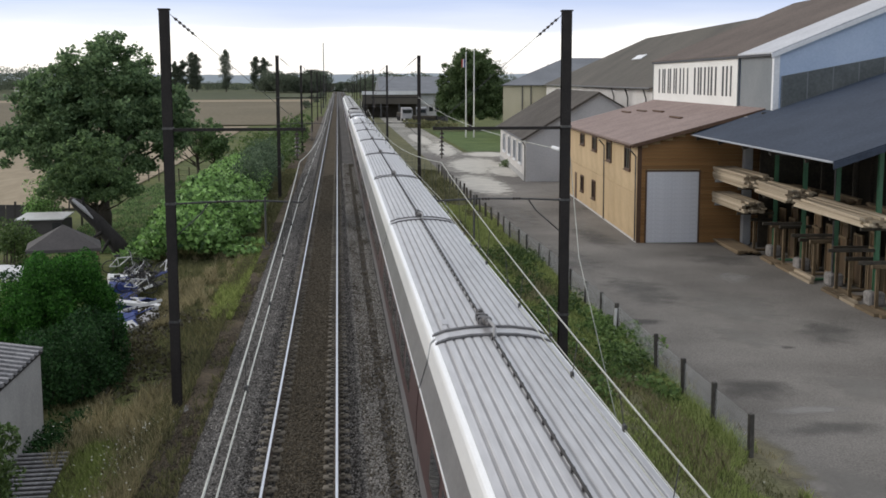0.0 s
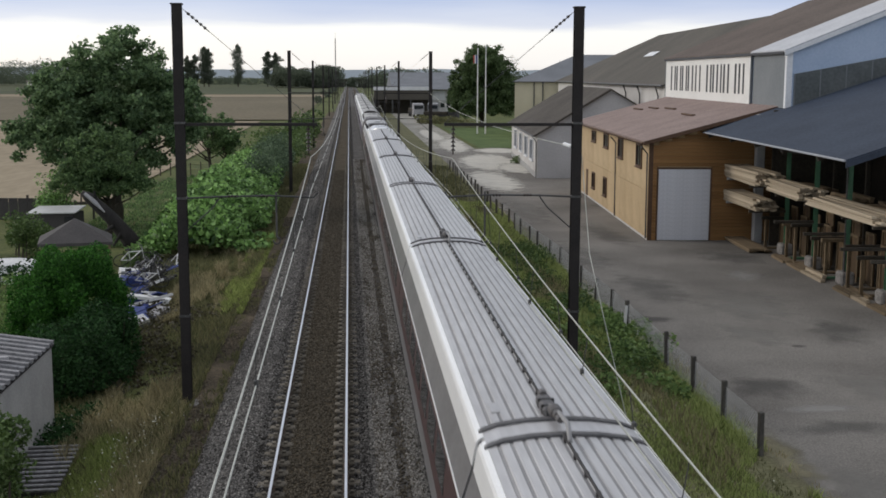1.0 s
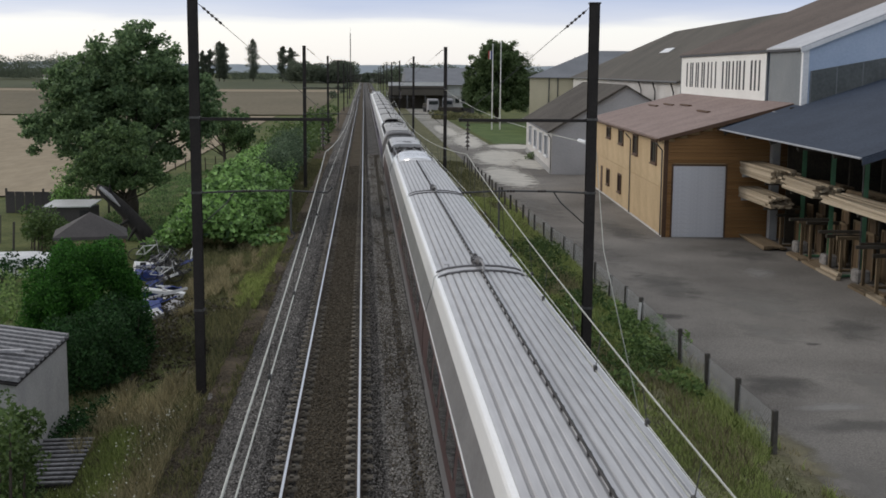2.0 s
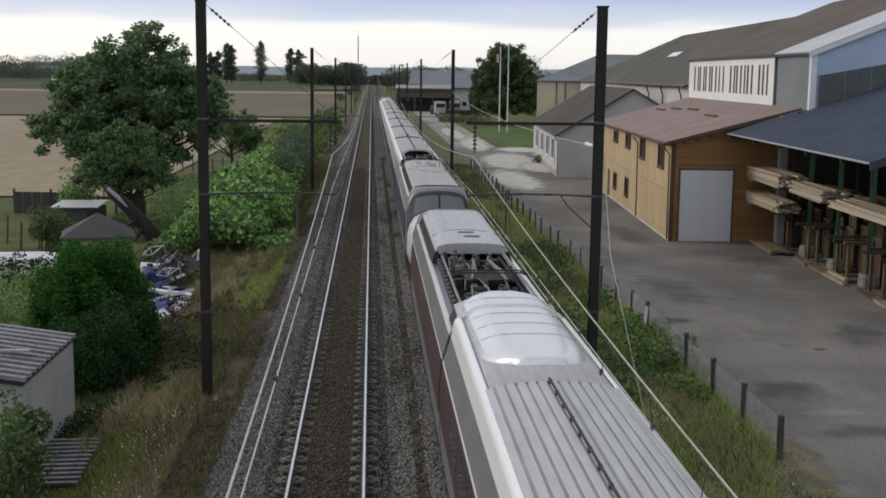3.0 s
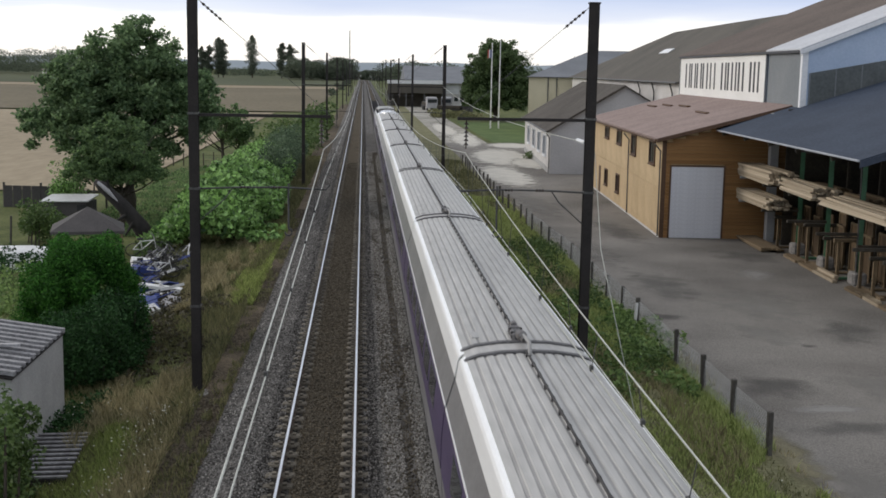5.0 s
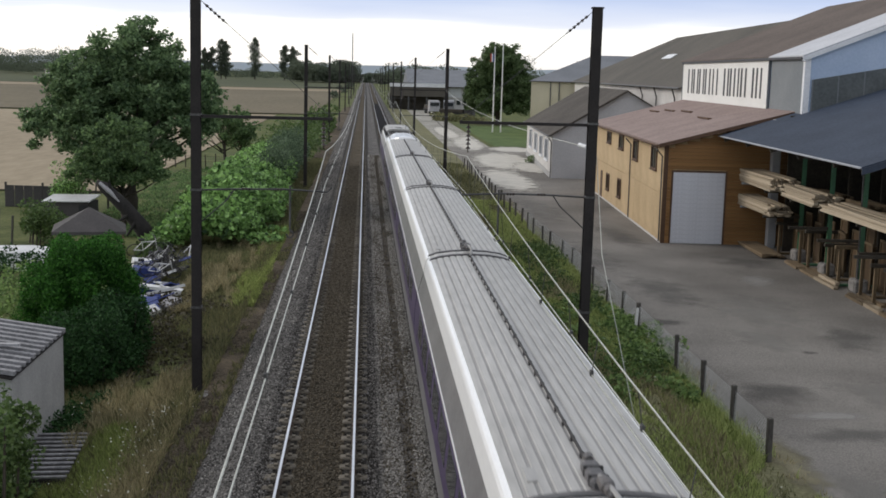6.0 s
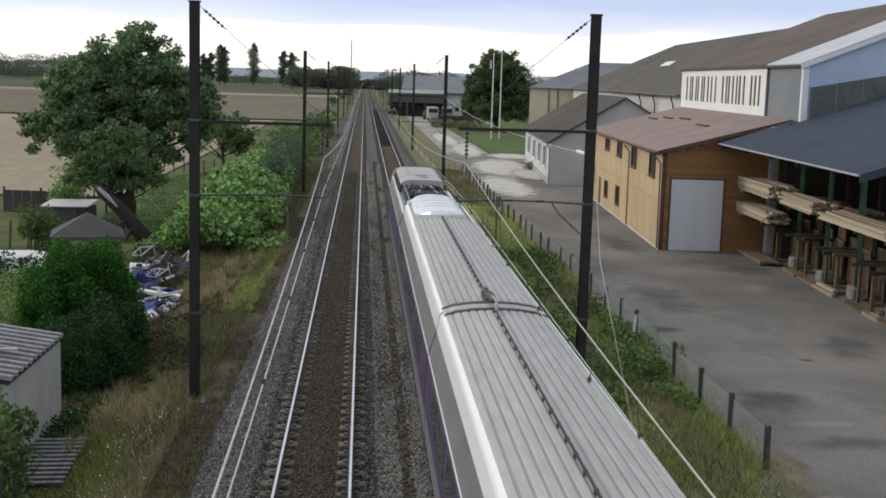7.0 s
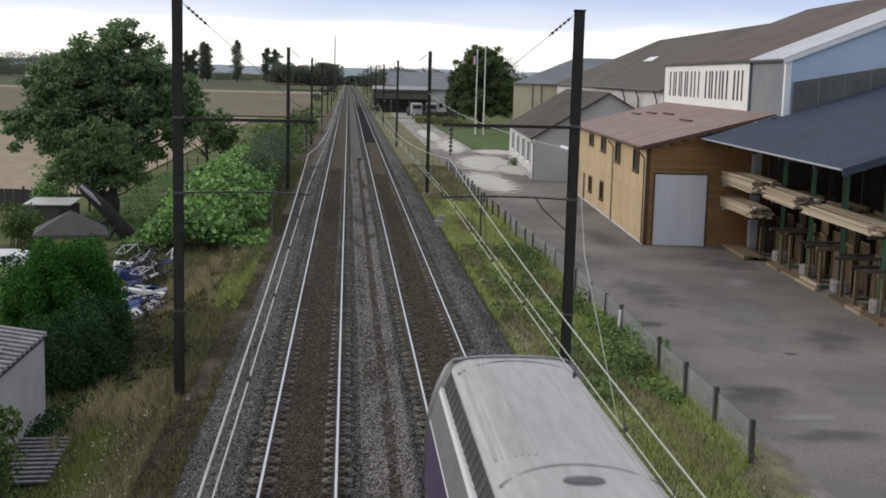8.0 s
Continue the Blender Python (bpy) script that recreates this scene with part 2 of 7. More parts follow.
def ground_z(x, y):
    z = float(np.interp(x, GX, GZ))
    if -60 < x < 10 and not -2.6 < x < 6.4:
        z += 0.1 * noise.noise((x * 0.5, y * 0.35, 0))
    return z


gx = sorted(set(list(GX) + [round(-16 + 0.5 * i, 1) for i in range(27)] + [-2.5] + [6.6, 7.0, 7.8, 8.3, 8.8, 9.6, 10.1, 11.2, 11.6]))
gy = [-400, -100, -30] + list(np.linspace(-10, 110, 121)) + [120, 140, 170, 220, 300, 450, 700, 1100, 1800, 4500]
sheet("ground", gx, gy, ground_z, M["grass"], "rough grass and bare soil beside the line", "ground")
gy_bank = [y for y in gy if -10 <= y <= 300]
sheet("bank_soil", [x for x in gx if -4.6 < x < -2.45], gy_bank, ground_z, M["soil"], "bare brown soil at the foot of the ballast", "soil", 0.02)
sheet("verge_ground", [x for x in gx if 6.5 < x < 11.25], gy_bank, ground_z, M["verge"], "straw-littered verge soil under the grass", "verge", 0.02)
flat = lambda x, y: -1.0


def soft_mat(name, low, high, rough=0.9, ragged=0.5, most=0.8, core=0.12):
    """A thin film on the ground that thins out towards a ragged rim."""
    m = mat(name, low, high, rough, scale=0.6, fine=20, bump=0.15, depth=0.01)
    n, l = m.node_tree.nodes, m.node_tree.links
    tc = n.new("ShaderNodeTexCoord")
    flat_map = n.new("ShaderNodeVectorMath")
    flat_map.operation = "MULTIPLY"
    flat_map.inputs[1].default_value = (1, 1, 0)
    l.new(tc.outputs["Generated"], flat_map.inputs[0])
    dist = n.new("ShaderNodeVectorMath")
    dist.operation = "DISTANCE"
    dist.inputs[1].default_value = (0.5, 0.5, 0)
    l.new(flat_map.outputs[0], dist.inputs[0])
    rag = n.new("ShaderNodeTexNoise")
    rag.inputs["Scale"].default_value, rag.inputs["Detail"].default_value = 0.9, 6.0
    l.new(tc.outputs["Object"], rag.inputs["Vector"])
    add = n.new("ShaderNodeMath")
    add.operation = "MULTIPLY_ADD"
    l.new(rag.outputs[0], add.inputs[0])
    add.inputs[1].default_value = ragged
    l.new(dist.outputs["Value"], add.inputs[2])
    ease = n.new("ShaderNodeMapRange")
    ease.interpolation_type = "SMOOTHSTEP"
    for k, v in enumerate((core + ragged * 0.4, core * 0.5 + 0.3 + ragged * 0.5, most, 0.0)):
        ease.inputs[k + 1].default_value = v
    l.new(add.outputs[0], ease.inputs[0])
    l.new(ease.outputs[0], n["Principled BSDF"].inputs["Alpha"])
    return m


M["damp"] = soft_mat("damp_asphalt_film", (0.05, 0.046, 0.042), (0.125, 0.116, 0.106), 0.85, 0.5, 0.55)
M["dust"] = soft_mat("pale_dust_film", (0.26, 0.25, 0.235), (0.42, 0.405, 0.38), 0.95, 0.5, 0.6)
M["faint_dust"] = soft_mat("faint_brown_dust_film", (0.17, 0.16, 0.145), (0.3, 0.285, 0.26), 0.95, 0.6, 0.55)
M["faint_damp"] = soft_mat("faint_dark_film", (0.07, 0.067, 0.062), (0.14, 0.134, 0.125), 0.85, 0.6, 0.4)
M["litter"] = soft_mat("straw_and_grit_film", (0.1, 0.09, 0.055), (0.3, 0.27, 0.17), 0.95, 0.6, 0.95)
M["gravel_film"] = soft_mat("pale_gravel_film", (0.42, 0.4, 0.36), (0.68, 0.65, 0.58), 0.95, 0.45, 0.95, 0.3)
stain_count = 0


def stain(name, cx, cy, rx, ry, key, turn=0.0, label="soft dark damp patch on the asphalt"):
    """A film with a soft rim, a few millimetres over the ground."""
    global stain_count
    stain_count += 1
    z = -0.984 + 0.0006 * stain_count
    v = [(0, 0, 0)] + [(rx * math.cos(k * math.pi / 16), ry * math.sin(k * math.pi / 16), 0) for k in range(32)]
    ob = fast_mesh(name, v, [(0, k, k % 32 + 1) for k in range(1, 33)], M[key])
    ob.matrix_world = pose(cx, cy, z, 0, 0, turn)
    return tagged(ob, label, "stain", kind="structure")


PALE = "pale dusty smear on the asphalt"
for k, (cx, cy, rx, ry, key, turn) in enumerate((
        (13.2, 33.4, 2.3, 2.0, "damp", 15), (13.9, 31.0, 2.2, 0.75, "dust", 0), (16.2, 38.6, 0.5, 0.4, "damp", 0), (12.2, 43.3, 1.8, 1.2, "damp", 0),
        (19.2, 53.0, 1.4, 2.6, "dust", -12), (13.8, 29.2, 2.6, 1.2, "faint_damp", 0), (15.3, 40.5, 1.6, 3.0, "faint_dust", 10), (17.0, 46.0, 3.0, 5.5, "faint_dust", -8),
        (14.0, 50.0, 2.2, 6.0, "faint_damp", 4), (20.5, 58.5, 3.0, 3.5, "faint_damp", 0), (12.8, 60.0, 1.6, 8.0, "faint_dust", 2), (15.8, 68.0, 1.8, 9.0, "faint_damp", 3),
        (13.0, 80.0, 2.0, 10.0, "faint_dust", 0), (16.6, 33.0, 2.2, 3.2, "faint_dust", 25), (18.6, 41.0, 1.8, 3.6, "faint_damp", -15), (12.5, 24.5, 1.6, 3.0, "faint_dust", 0))):
    stain(f"road_patch_{k + 1}", cx, cy, rx, ry, key, turn, PALE if "dust" in key else "soft dark damp patch on the asphalt")
for k in range(13):
    stain(f"road_edge_{k + 1}", 11.15 + 0.25 * math.sin(k * 2.3), 22 + k * 5.2, 0.75 + 0.2 * math.sin(k * 1.7), 4.2, "litter", 2 * math.sin(k * 3.1), "straw and grit along the road edge")
sheet("road", [10.7, 11.4, 14, 20, 40, 70], [-30, 0, 20, 40, 60, 75, 90, 100, 125, 150], flat, M["asphalt"], "worn grey asphalt yard in front of the sheds", "road", 0.012)
sheet("road_far", [11.2, 14, 16.8], [150, 180, 260, 420], flat, M["lane"], "worn pale lane leading away", "road", 0.012)
for k, (cx, cy, rx, ry, turn) in enumerate(((15.8, 127, 4.4, 17, -4), (13.6, 104, 2.8, 14, 0), (14.6, 158, 2.6, 22, -2), (19.5, 146, 4.5, 7, 0), (13.6, 186, 2.2, 26, 0), (17.6, 118, 2.4, 9, -3))):
    stain(f"pavement_{k + 1}", cx, cy, rx, ry, "gravel_film", turn, "pale dusty gravel spread over the yard")


# ---- railway ----
def ballast_bed():
    ring = [(-2.75, -0.8), (-1.75, -0.26), (-1.2, -0.2), (S / 2 - 0.5, -0.21), (S / 2, -0.25), (S / 2 + 0.5, -0.21), (S + 1.2, -0.2), (S + 1.75, -0.26), (S + 2.75, -0.8)]
    ys = [-60] + list(np.linspace(0, 90, 361)) + [100, 130, 200, 400, 900]
    xs = np.interp(np.linspace(0, 8, 57), range(9), [p[0] for p in ring])
    zs = np.interp(xs, [p[0] for p in ring], [p[1] for p in ring])
    verts = []
    for y in ys:
        for x, z in zip(xs, zs):
            k = 0.035 if 0 <= y <= 90 else 0.0
            verts.append((x, y, z + k * noise.noise((x * 5, y * 5, 1.0))))
    n = len(xs)
    faces = [(j * n + i, j * n + i + 1, (j + 1) * n + i + 1, (j + 1) * n + i) for j in range(len(ys) - 1) for i in range(n - 1)]
    ob = fast_mesh("ballast", verts, faces, M["ballast"])
    return tagged(ob, "grey crushed-stone ballast bed under both tracks", "ballast", kind="structure")


ballast_bed()
RAIL = [(-0.07, -0.17), (0.07, -0.17), (0.07, -0.155), (0.012, -0.13), (0.012, -0.05), (0.036, -0.04), (0.036, -0.004), (-0.036, -0.004), (-0.036, -0.04), (-0.012, -0.05), (-0.012, -0.13), (-0.07, -0.155)]
SLEEPER_STEP = 0.66


def sleeper_mesh():
    bm = bmesh.new()
    for sx in (-1, 1):
        box(bm, sx * 0.45, sx * 1.07, -0.13, 0.13, -0.36, -0.13, 0.03)
    box(bm, -0.42, 0.42, -0.05, 0.05, -0.34, -0.27)
    for sx in (-1, 1):
        for off in (-0.13, 0.13):
            box(bm, sx * 0.7525 + off - 0.04, sx * 0.7525 + off + 0.04, -0.06, 0.06, -0.13, -0.085)
    me = bpy.data.meshes.new("sleeper")
    bm.to_mesh(me)
    bm.free()
    me.materials.append(M["sleeper"])
    return me


def railway(x, label):
    t = thing("railway_track", label, "track", pose(x, 0, 0), kind="structure")
    for sx in (-0.7525, 0.7525):
        bm = bmesh.new()
        prism(bm, [(sx + a, b) for a, b in RAIL], -60, 900)
        r = part("rail", bm, M["rail"], t)
        part("running_surface", boxed(sx - 0.027, sx + 0.027, -60, 900, -0.004, 0.0), M["rail_top"], r, "polished bright steel rail head")
    # stone beside the rails darkened in its colour for shade, brown in the middle
    for name, w, lift, m, label in (("track_bed", 1.27, -0.19, M["ballast_dark"], "black ballast round the sleeper ends, shade in its colour"), ("middle_bed", 0.52, -0.165, M["ballast_brown"], "brown dusty ballast between the rails")):
        xs, ys = np.linspace(-w, w, 15), list(np.linspace(4, 80, 305)) + [120, 250, 900]
        verts = [(a, y, lift + (0.02 * noise.noise((a * 6 + x, y * 6, 3.0)) if y <= 80 else 0)) for y in ys for a in xs]
        n = len(xs)
        faces = [(j * n + i, j * n + i + 1, (j + 1) * n + i + 1, (j + 1) * n + i) for j in range(len(ys) - 1) for i in range(n - 1)]
        fast_mesh(name, verts, faces, m, t, label)
    return t


track_a = railway(0, "empty track with polished rails on dark sleepers")
track_b = railway(S, "track that the train runs on, polished rails")
part("stained_bed", boxed(-0.66, 0.66, 147, 312, -0.2, -0.12), M["bay_black"], track_b, "near-black stretch between the rails")


def cantilever(side):
    """A steel mast with its bracket arm, tie, insulators and steady arm. side 1: the arm reaches to +x."""
    t = thing("catenary_mast", "dark rusty steel mast with bracket arm over the track", "mast", group="masts along the line")
    # rolled H section
    bm = bmesh.new()
    sec = [(-0.125, -0.13), (0.125, -0.13), (0.125, -0.11), (0.01, -0.11), (0.01, 0.11), (0.125, 0.11), (0.125, 0.13), (-0.125, 0.13), (-0.125, 0.11), (-0.01, 0.11), (-0.01, -0.11), (-0.125, -0.11)]
    loft(bm, [[(x, y, z) for x, y in sec] for z in (-0.9, 10.7)])
    part("mast", bm, M["pole"], t)
    part("footing", boxed(-0.35, 0.35, -0.35, 0.35, -0.5, 0.0, 0.04), M["stone"], t, "weathered concrete footing")
    part("cap", boxed(-0.15, 0.15, -0.15, 0.15, 10.7, 10.74), M["pole"], t)
    for k in (2.4, 5.6, 7.6):
        part("clamp", boxed(-0.14, 0.14, -0.15, 0.15, k, k + 0.06), M["steel"], t)
    reach = 3.62
    s = side
    bm = bmesh.new()
    for y in (-0.06, 0.06):
        box(bm, s * 0.12, s * reach, y - 0.025, y + 0.025, 7.55, 7.63)
    part("bracket_arm", bm, M["pole"], t)
    part("tie_rod", tube(bmesh.new(), [(s * 0.12, 0, 10.62), (s * reach * 1.0, 0, 7.62)], 0.008), M["wire_dark"], t)
    bm = tube(bmesh.new(), [Vector((s * 0.12, 0, 10.62)).lerp(Vector((s * reach * 1.0, 0, 7.62)), f) for f in (0.03, 0.2)], 0.016)
    for i in range(5):
        f = 0.05 + i * 0.03
        p = Vector((s * 0.12, 0, 10.62)).lerp(Vector((s * reach * 1.0, 0, 7.62)), f)
        bmesh.ops.create_cone(bm, cap_ends=True, segments=10, radius1=0.042, radius2=0.03, depth=0.07, matrix=Matrix.Translation(p) @ Matrix.Rotation(s * radians(-48), 4, "Y"))
    part("tie_insulator", bm, M["insulator"], t)
    bm = bmesh.new()
    for i in range(6):
        bmesh.ops.create_cone(bm, cap_ends=True, segments=10, radius1=0.075, radius2=0.03, depth=0.06, matrix=Matrix.Translation((s * 3.38, 0, 7.46 - i * 0.11)))
    tube(bm, [(s * 3.38, 0, 7.55), (s * 3.38, 0, 6.78)], 0.018)
    part("hanging_insulator", bm, M["insulator"], t)
    bm = bmesh.new()
    tube(bm, [(s * 0.12, 0, 5.62), (s * 1.0, 0, 5.66), (s * 2.35, 0, 5.68), (s * 3.5, 0, 5.63), (s * 3.62, 0, 5.76)], 0.028)
    tube(bm, [(s * 0.12, 0, 4.75), (s * 0.8, 0, 5.35), (s * 1.0, 0, 5.64)], 0.02)
    part("steady_arm", bm, M["wire_dark"], t)
    bm = tube(bmesh.new(), [(s * 2.5, 0, 5.78), (s * 2.5, 0, 4.55)], 0.026)
    tube(bm, [(s * (2.5 + 0.09 * math.sin(a)), 0, 4.46 + 0.09 * math.cos(a)) for a in np.linspace(0.0, 4.9, 12)], 0.024)
    part("drop_tube", bm, M["wire_dark"], t, "dark drop tube ending in a hook")
    for x in (1.25, 2.1):
        bm = bmesh.new()
        for i in range(3):
            bmesh.ops.create_cone(bm, cap_ends=True, segments=10, radius1=0.036, radius2=0.036, depth=0.05, matrix=Matrix.Translation((s * (x + i * 0.08), 0, 5.67)) @ Matrix.Rotation(radians(90), 4, "Y"))
        part("steady_insulator", bm, M["insulator"], t)
    return t


MAST_Y, SPAN = 31.9, 58.5
mast_l, mast_r = cantilever(1), cantilever(-1)
mast_l.matrix_world, mast_r.matrix_world = pose(-3.6, MAST_Y, -0.72), pose(7.05, MAST_Y, -0.72)
for i in range(1, 9):
    copy_thing(mast_l, pose(-3.6, MAST_Y + SPAN * i, -0.72))
    copy_thing(mast_r, pose(7.05, MAST_Y + SPAN * i, -0.72))


def overhead_line(x, zig, high, low, contact, pair, label, first=-20.0, step=4.5):
    """Carrier and contact wires; they zigzag by zig from mast to mast."""
    t = thing("overhead_line", label, "overhead wire", kind="structure")
    ys = list(np.linspace(-26.6, 90.4, 53)) + list(np.linspace(94, 500, 85))
    carrier = lambda y: low + (high - low) * (2 * (((y - MAST_Y) / SPAN) % 1.0) - 1) ** 2
    side = lambda y: x + zig * (abs(((y - MAST_Y) / SPAN) % 2.0 - 1) * 2 - 1)
    part("carrier_wire", tube(bmesh.new(), [(side(y), y, carrier(y)) for y in ys], 0.010, 5), M["wire"], t)
    for dx in pair:
        part("contact_wire", tube(bmesh.new(), [(side(y) + dx, y, contact) for y in ys], 0.0085, 5), M["wire"], t)
    y, turn = first, 0
    while y < 150:
        k = side(y) + pair[turn % len(pair)]
        turn += 1
        bm = tube(bmesh.new(), [(k, y, contact), (side(y), y, carrier(y))], 0.005, 4)
        box(bm, k - 0.018, k + 0.018, y - 0.035, y + 0.035, contact - 0.02, contact + 0.05, 0.006)
        part("dropper", bm, M["wire_dark"], t)
        y += step
    return t


overhead_line(-0.02, -0.14, 6.0, 5.42, 5.12, (0.0,), "weathered carrier and contact wires over the empty track")
overhead_line(3.42, 0.24, 5.95, 5.2, 4.88, (-0.055, 0.055), "weathered carrier and twin contact wires over the train", -20.16, 2.053)


# ---- train ----
HALF = [(0.0, 3.58), (0.45, 3.56), (0.85, 3.5), (1.08, 3.42)]          # roof, from the middle outwards
SIDE = [(1.16, 3.30), (1.22, 3.05), (1.39, 2.45), (1.44, 1.9), (1.45, 1.2), (1.42, 0.45), (1.3, 0.35)]

EDGE = [(1.05, 3.44), (1.10, 3.42), (1.14, 3.385), (1.167, 3.335), (1.183, 3.26), (1.197, 3.17), (1.225, 3.0)]      # rounded roof edge

SKIN = {"roof": M["roof_worn"], "groove": M["groove_worn"]}      # roof paint of the train half being built


def mirror_ring(half):
    return half + [(-x, z) for x, z in reversed(half) if x > 0]


def strip(bm, pts, y0, y1, t=0.02):
    """A thin bent plate along y that follows points in x and z, on both sides of the car."""
    for s in (-1, 1):
        outer = [(s * x, z) for x, z in pts]
        inner = [(s * (x - t), z - t * 0.3) for x, z in reversed(pts)]
        prism(bm, outer + inner, y0, y1)


def undercarriage(t, y0, y1):
    bm = bmesh.new()
    box(bm, -1.25, 1.25, y0 + 1.6, y1 - 1.6, 0.25, 0.7, 0.05)
    part("underframe", bm, M["train_dark"], t)


def bogie(t, y):
    b = part("bogie", boxed(-1.15, 1.15, y - 1.9, y + 1.9, 0.4, 0.75, 0.06), M["train_dark"], t)
    for dy in (-1.5, 1.5):
        for sx in (-0.7525, 0.7525):
            bm = bmesh.new()
            bmesh.ops.create_cone(bm, cap_ends=True, segments=20, radius1=0.46, radius2=0.46, depth=0.13, matrix=Matrix.Translation((sx, y + dy, 0.46)) @ Matrix.Rotation(radians(90), 4, "Y"))
            part("wheel", bm, M["train_dark"], b)


def side_panels(t, y0, y1, colour, colour_label, windows=True, cut=0.0):
    bm = bmesh.new()
    if cut:
        prism(bm, mirror_ring([(0, 3.0), (1.14, 2.98), (1.20, 2.96), (1.37, 2.45), (1.42, 1.9), (1.43, 1.2), (1.40, 0.45), (1.2, 0.35), (0, 0.35)]), y0, cut)
    prism(bm, mirror_ring([(0, 3.5), (1.06, 3.38), (1.14, 3.26), (1.20, 3.05), (1.37, 2.45), (1.42, 1.9), (1.43, 1.2), (1.40, 0.45), (1.2, 0.35), (0, 0.35)]), max(y0, cut), y1)
    part("body", bm, M["train_grey"], t)
    bm = bmesh.new()
    strip(bm, [(1.225, 3.0), (1.375, 2.47)], y0, y1)
    part("upper_side", bm, M["train_grey"], t)
    bm = bmesh.new()
    strip(bm, [(1.395, 2.44), (1.44, 1.9), (1.45, 1.25)], y0, y1)
    part("colour_band", bm, colour, t, colour_label)
    bm = bmesh.new()
    strip(bm, [(1.385, 2.475), (1.395, 2.44)], y0, y1, 0.03)
    part("side_trim", bm, M["train_edge"], t)
    if windows:
        k = y0 + 2.2
        while k + 1.7 < y1 - 1.5:
            for s in (-1, 1):
                bm = bmesh.new()
                prism(bm, [(s * 1.412, 2.32), (s * 1.458, 1.72), (s * 1.44, 1.72), (s * 1.39, 2.32)], k, k + 1.6)
                part("window", bm, M["glass"], t)
            k += 2.1


def ribbed_roof(t, y0, y1, edge_mat, more=(0.0, 0.0)):
    bm = bmesh.new()
    top = lambda x: float(np.interp(abs(x), [p[0] for p in HALF], [p[1] for p in HALF]))
    prism(bm, [(float(x), top(x)) for x in np.linspace(-1.06, 1.06, 25)] + [(1.04, 3.34), (-1.04, 3.34)], y0, y1)
    part("roof", bm, SKIN["groove"], t, "grey roof skin, grimy between the ribs")
    for i in range(13):
        x = (i - 6) * 0.168
        h = top(x)
        bm = bmesh.new()
        prism(bm, [(x - 0.07, top(x - 0.07) - 0.01), (x - 0.052, top(x - 0.052) + 0.018), (x + 0.052, top(x + 0.052) + 0.018), (x + 0.07, top(x + 0.07) - 0.01)], y0, y1)
        part("roof_rib", bm, SKIN["roof"], t)
    bm = bmesh.new()
    strip(bm, EDGE, y0 - more[0], y1 + more[1], 0.03)
    part("roof_edge", bm, edge_mat, t, "rounded roof edge, sky highlight in its white colour")


def roof_line(t, y0, y1):
    bm = bmesh.new()
    tube(bm, [(-0.06, y, 3.64) for y in np.linspace(y0, y1, 8)], 0.022, 8)
    part("roof_cable", bm, M["train_dark"], t, "high-voltage cable along the roof")
    y = y0 + 0.6
    while y < y1:
        bm = bmesh.new()
        box(bm, -0.09, -0.03, y - 0.03, y + 0.03, 3.56, 3.66, 0.01)
        part("cable_clamp", bm, M["train_dark"], t)
        y += 0.68


def gap_ring(t, y, grow=0.0):
    """The bands across the roof at the end of a car."""
    ring = mirror_ring([(0, 3.63 + grow), (0.45, 3.61 + grow), (0.85, 3.55 + grow), (1.06, 3.47 + grow), (1.1, 3.43), (1.14, 3.3), (1.18, 3.03), (1.34, 2.45), (1.38, 1.9), (1.38, 0.6), (0, 0.6)])
    part("end_band", prism(bmesh.new(), ring, y, y + 0.13), M["train_seam"], t, "grimy dark rubber band")


def cable_joint(t):
    """The lumpy insulated joint of the roof cable over the gap between two cars."""
    bm = boxed(-0.17, 0.05, 0.5, 1.25, 3.56, 3.72, 0.04)
    j = part("cable_joint", bm, M["train_seam"], t, "grimy grey hood over the cable joint")
    for y, r, z in ((0.35, 0.085, 3.74), (0.18, 0.1, 3.75), (0.02, 0.075, 3.76), (-0.14, 0.06, 3.75), (1.33, 0.07, 3.7)):
        bm = bmesh.new()
        bmesh.ops.create_cone(bm, cap_ends=True, segments=12, radius1=r, radius2=r * 0.8, depth=0.11, matrix=Matrix.Translation((-0.05, y, z)) @ Matrix.Rotation(radians(90), 4, "X"))
        part("insulator_disc", bm, M["ceramic"], j)
    bm = tube(bmesh.new(), [(-0.05, 0.6, 3.73), (-0.04, 0.0, 3.8), (0.0, -0.45, 3.78), (-0.05, -0.9, 3.68)], 0.035, 7)
    part("jumper_cable", bm, SKIN["groove"], j, "pale bowed cable over the gap", True)
    for dy in (0.62, 0.95):
        part("hood_strap", boxed(-0.18, 0.06, dy, dy + 0.05, 3.55, 3.73), M["train_dark"], j)


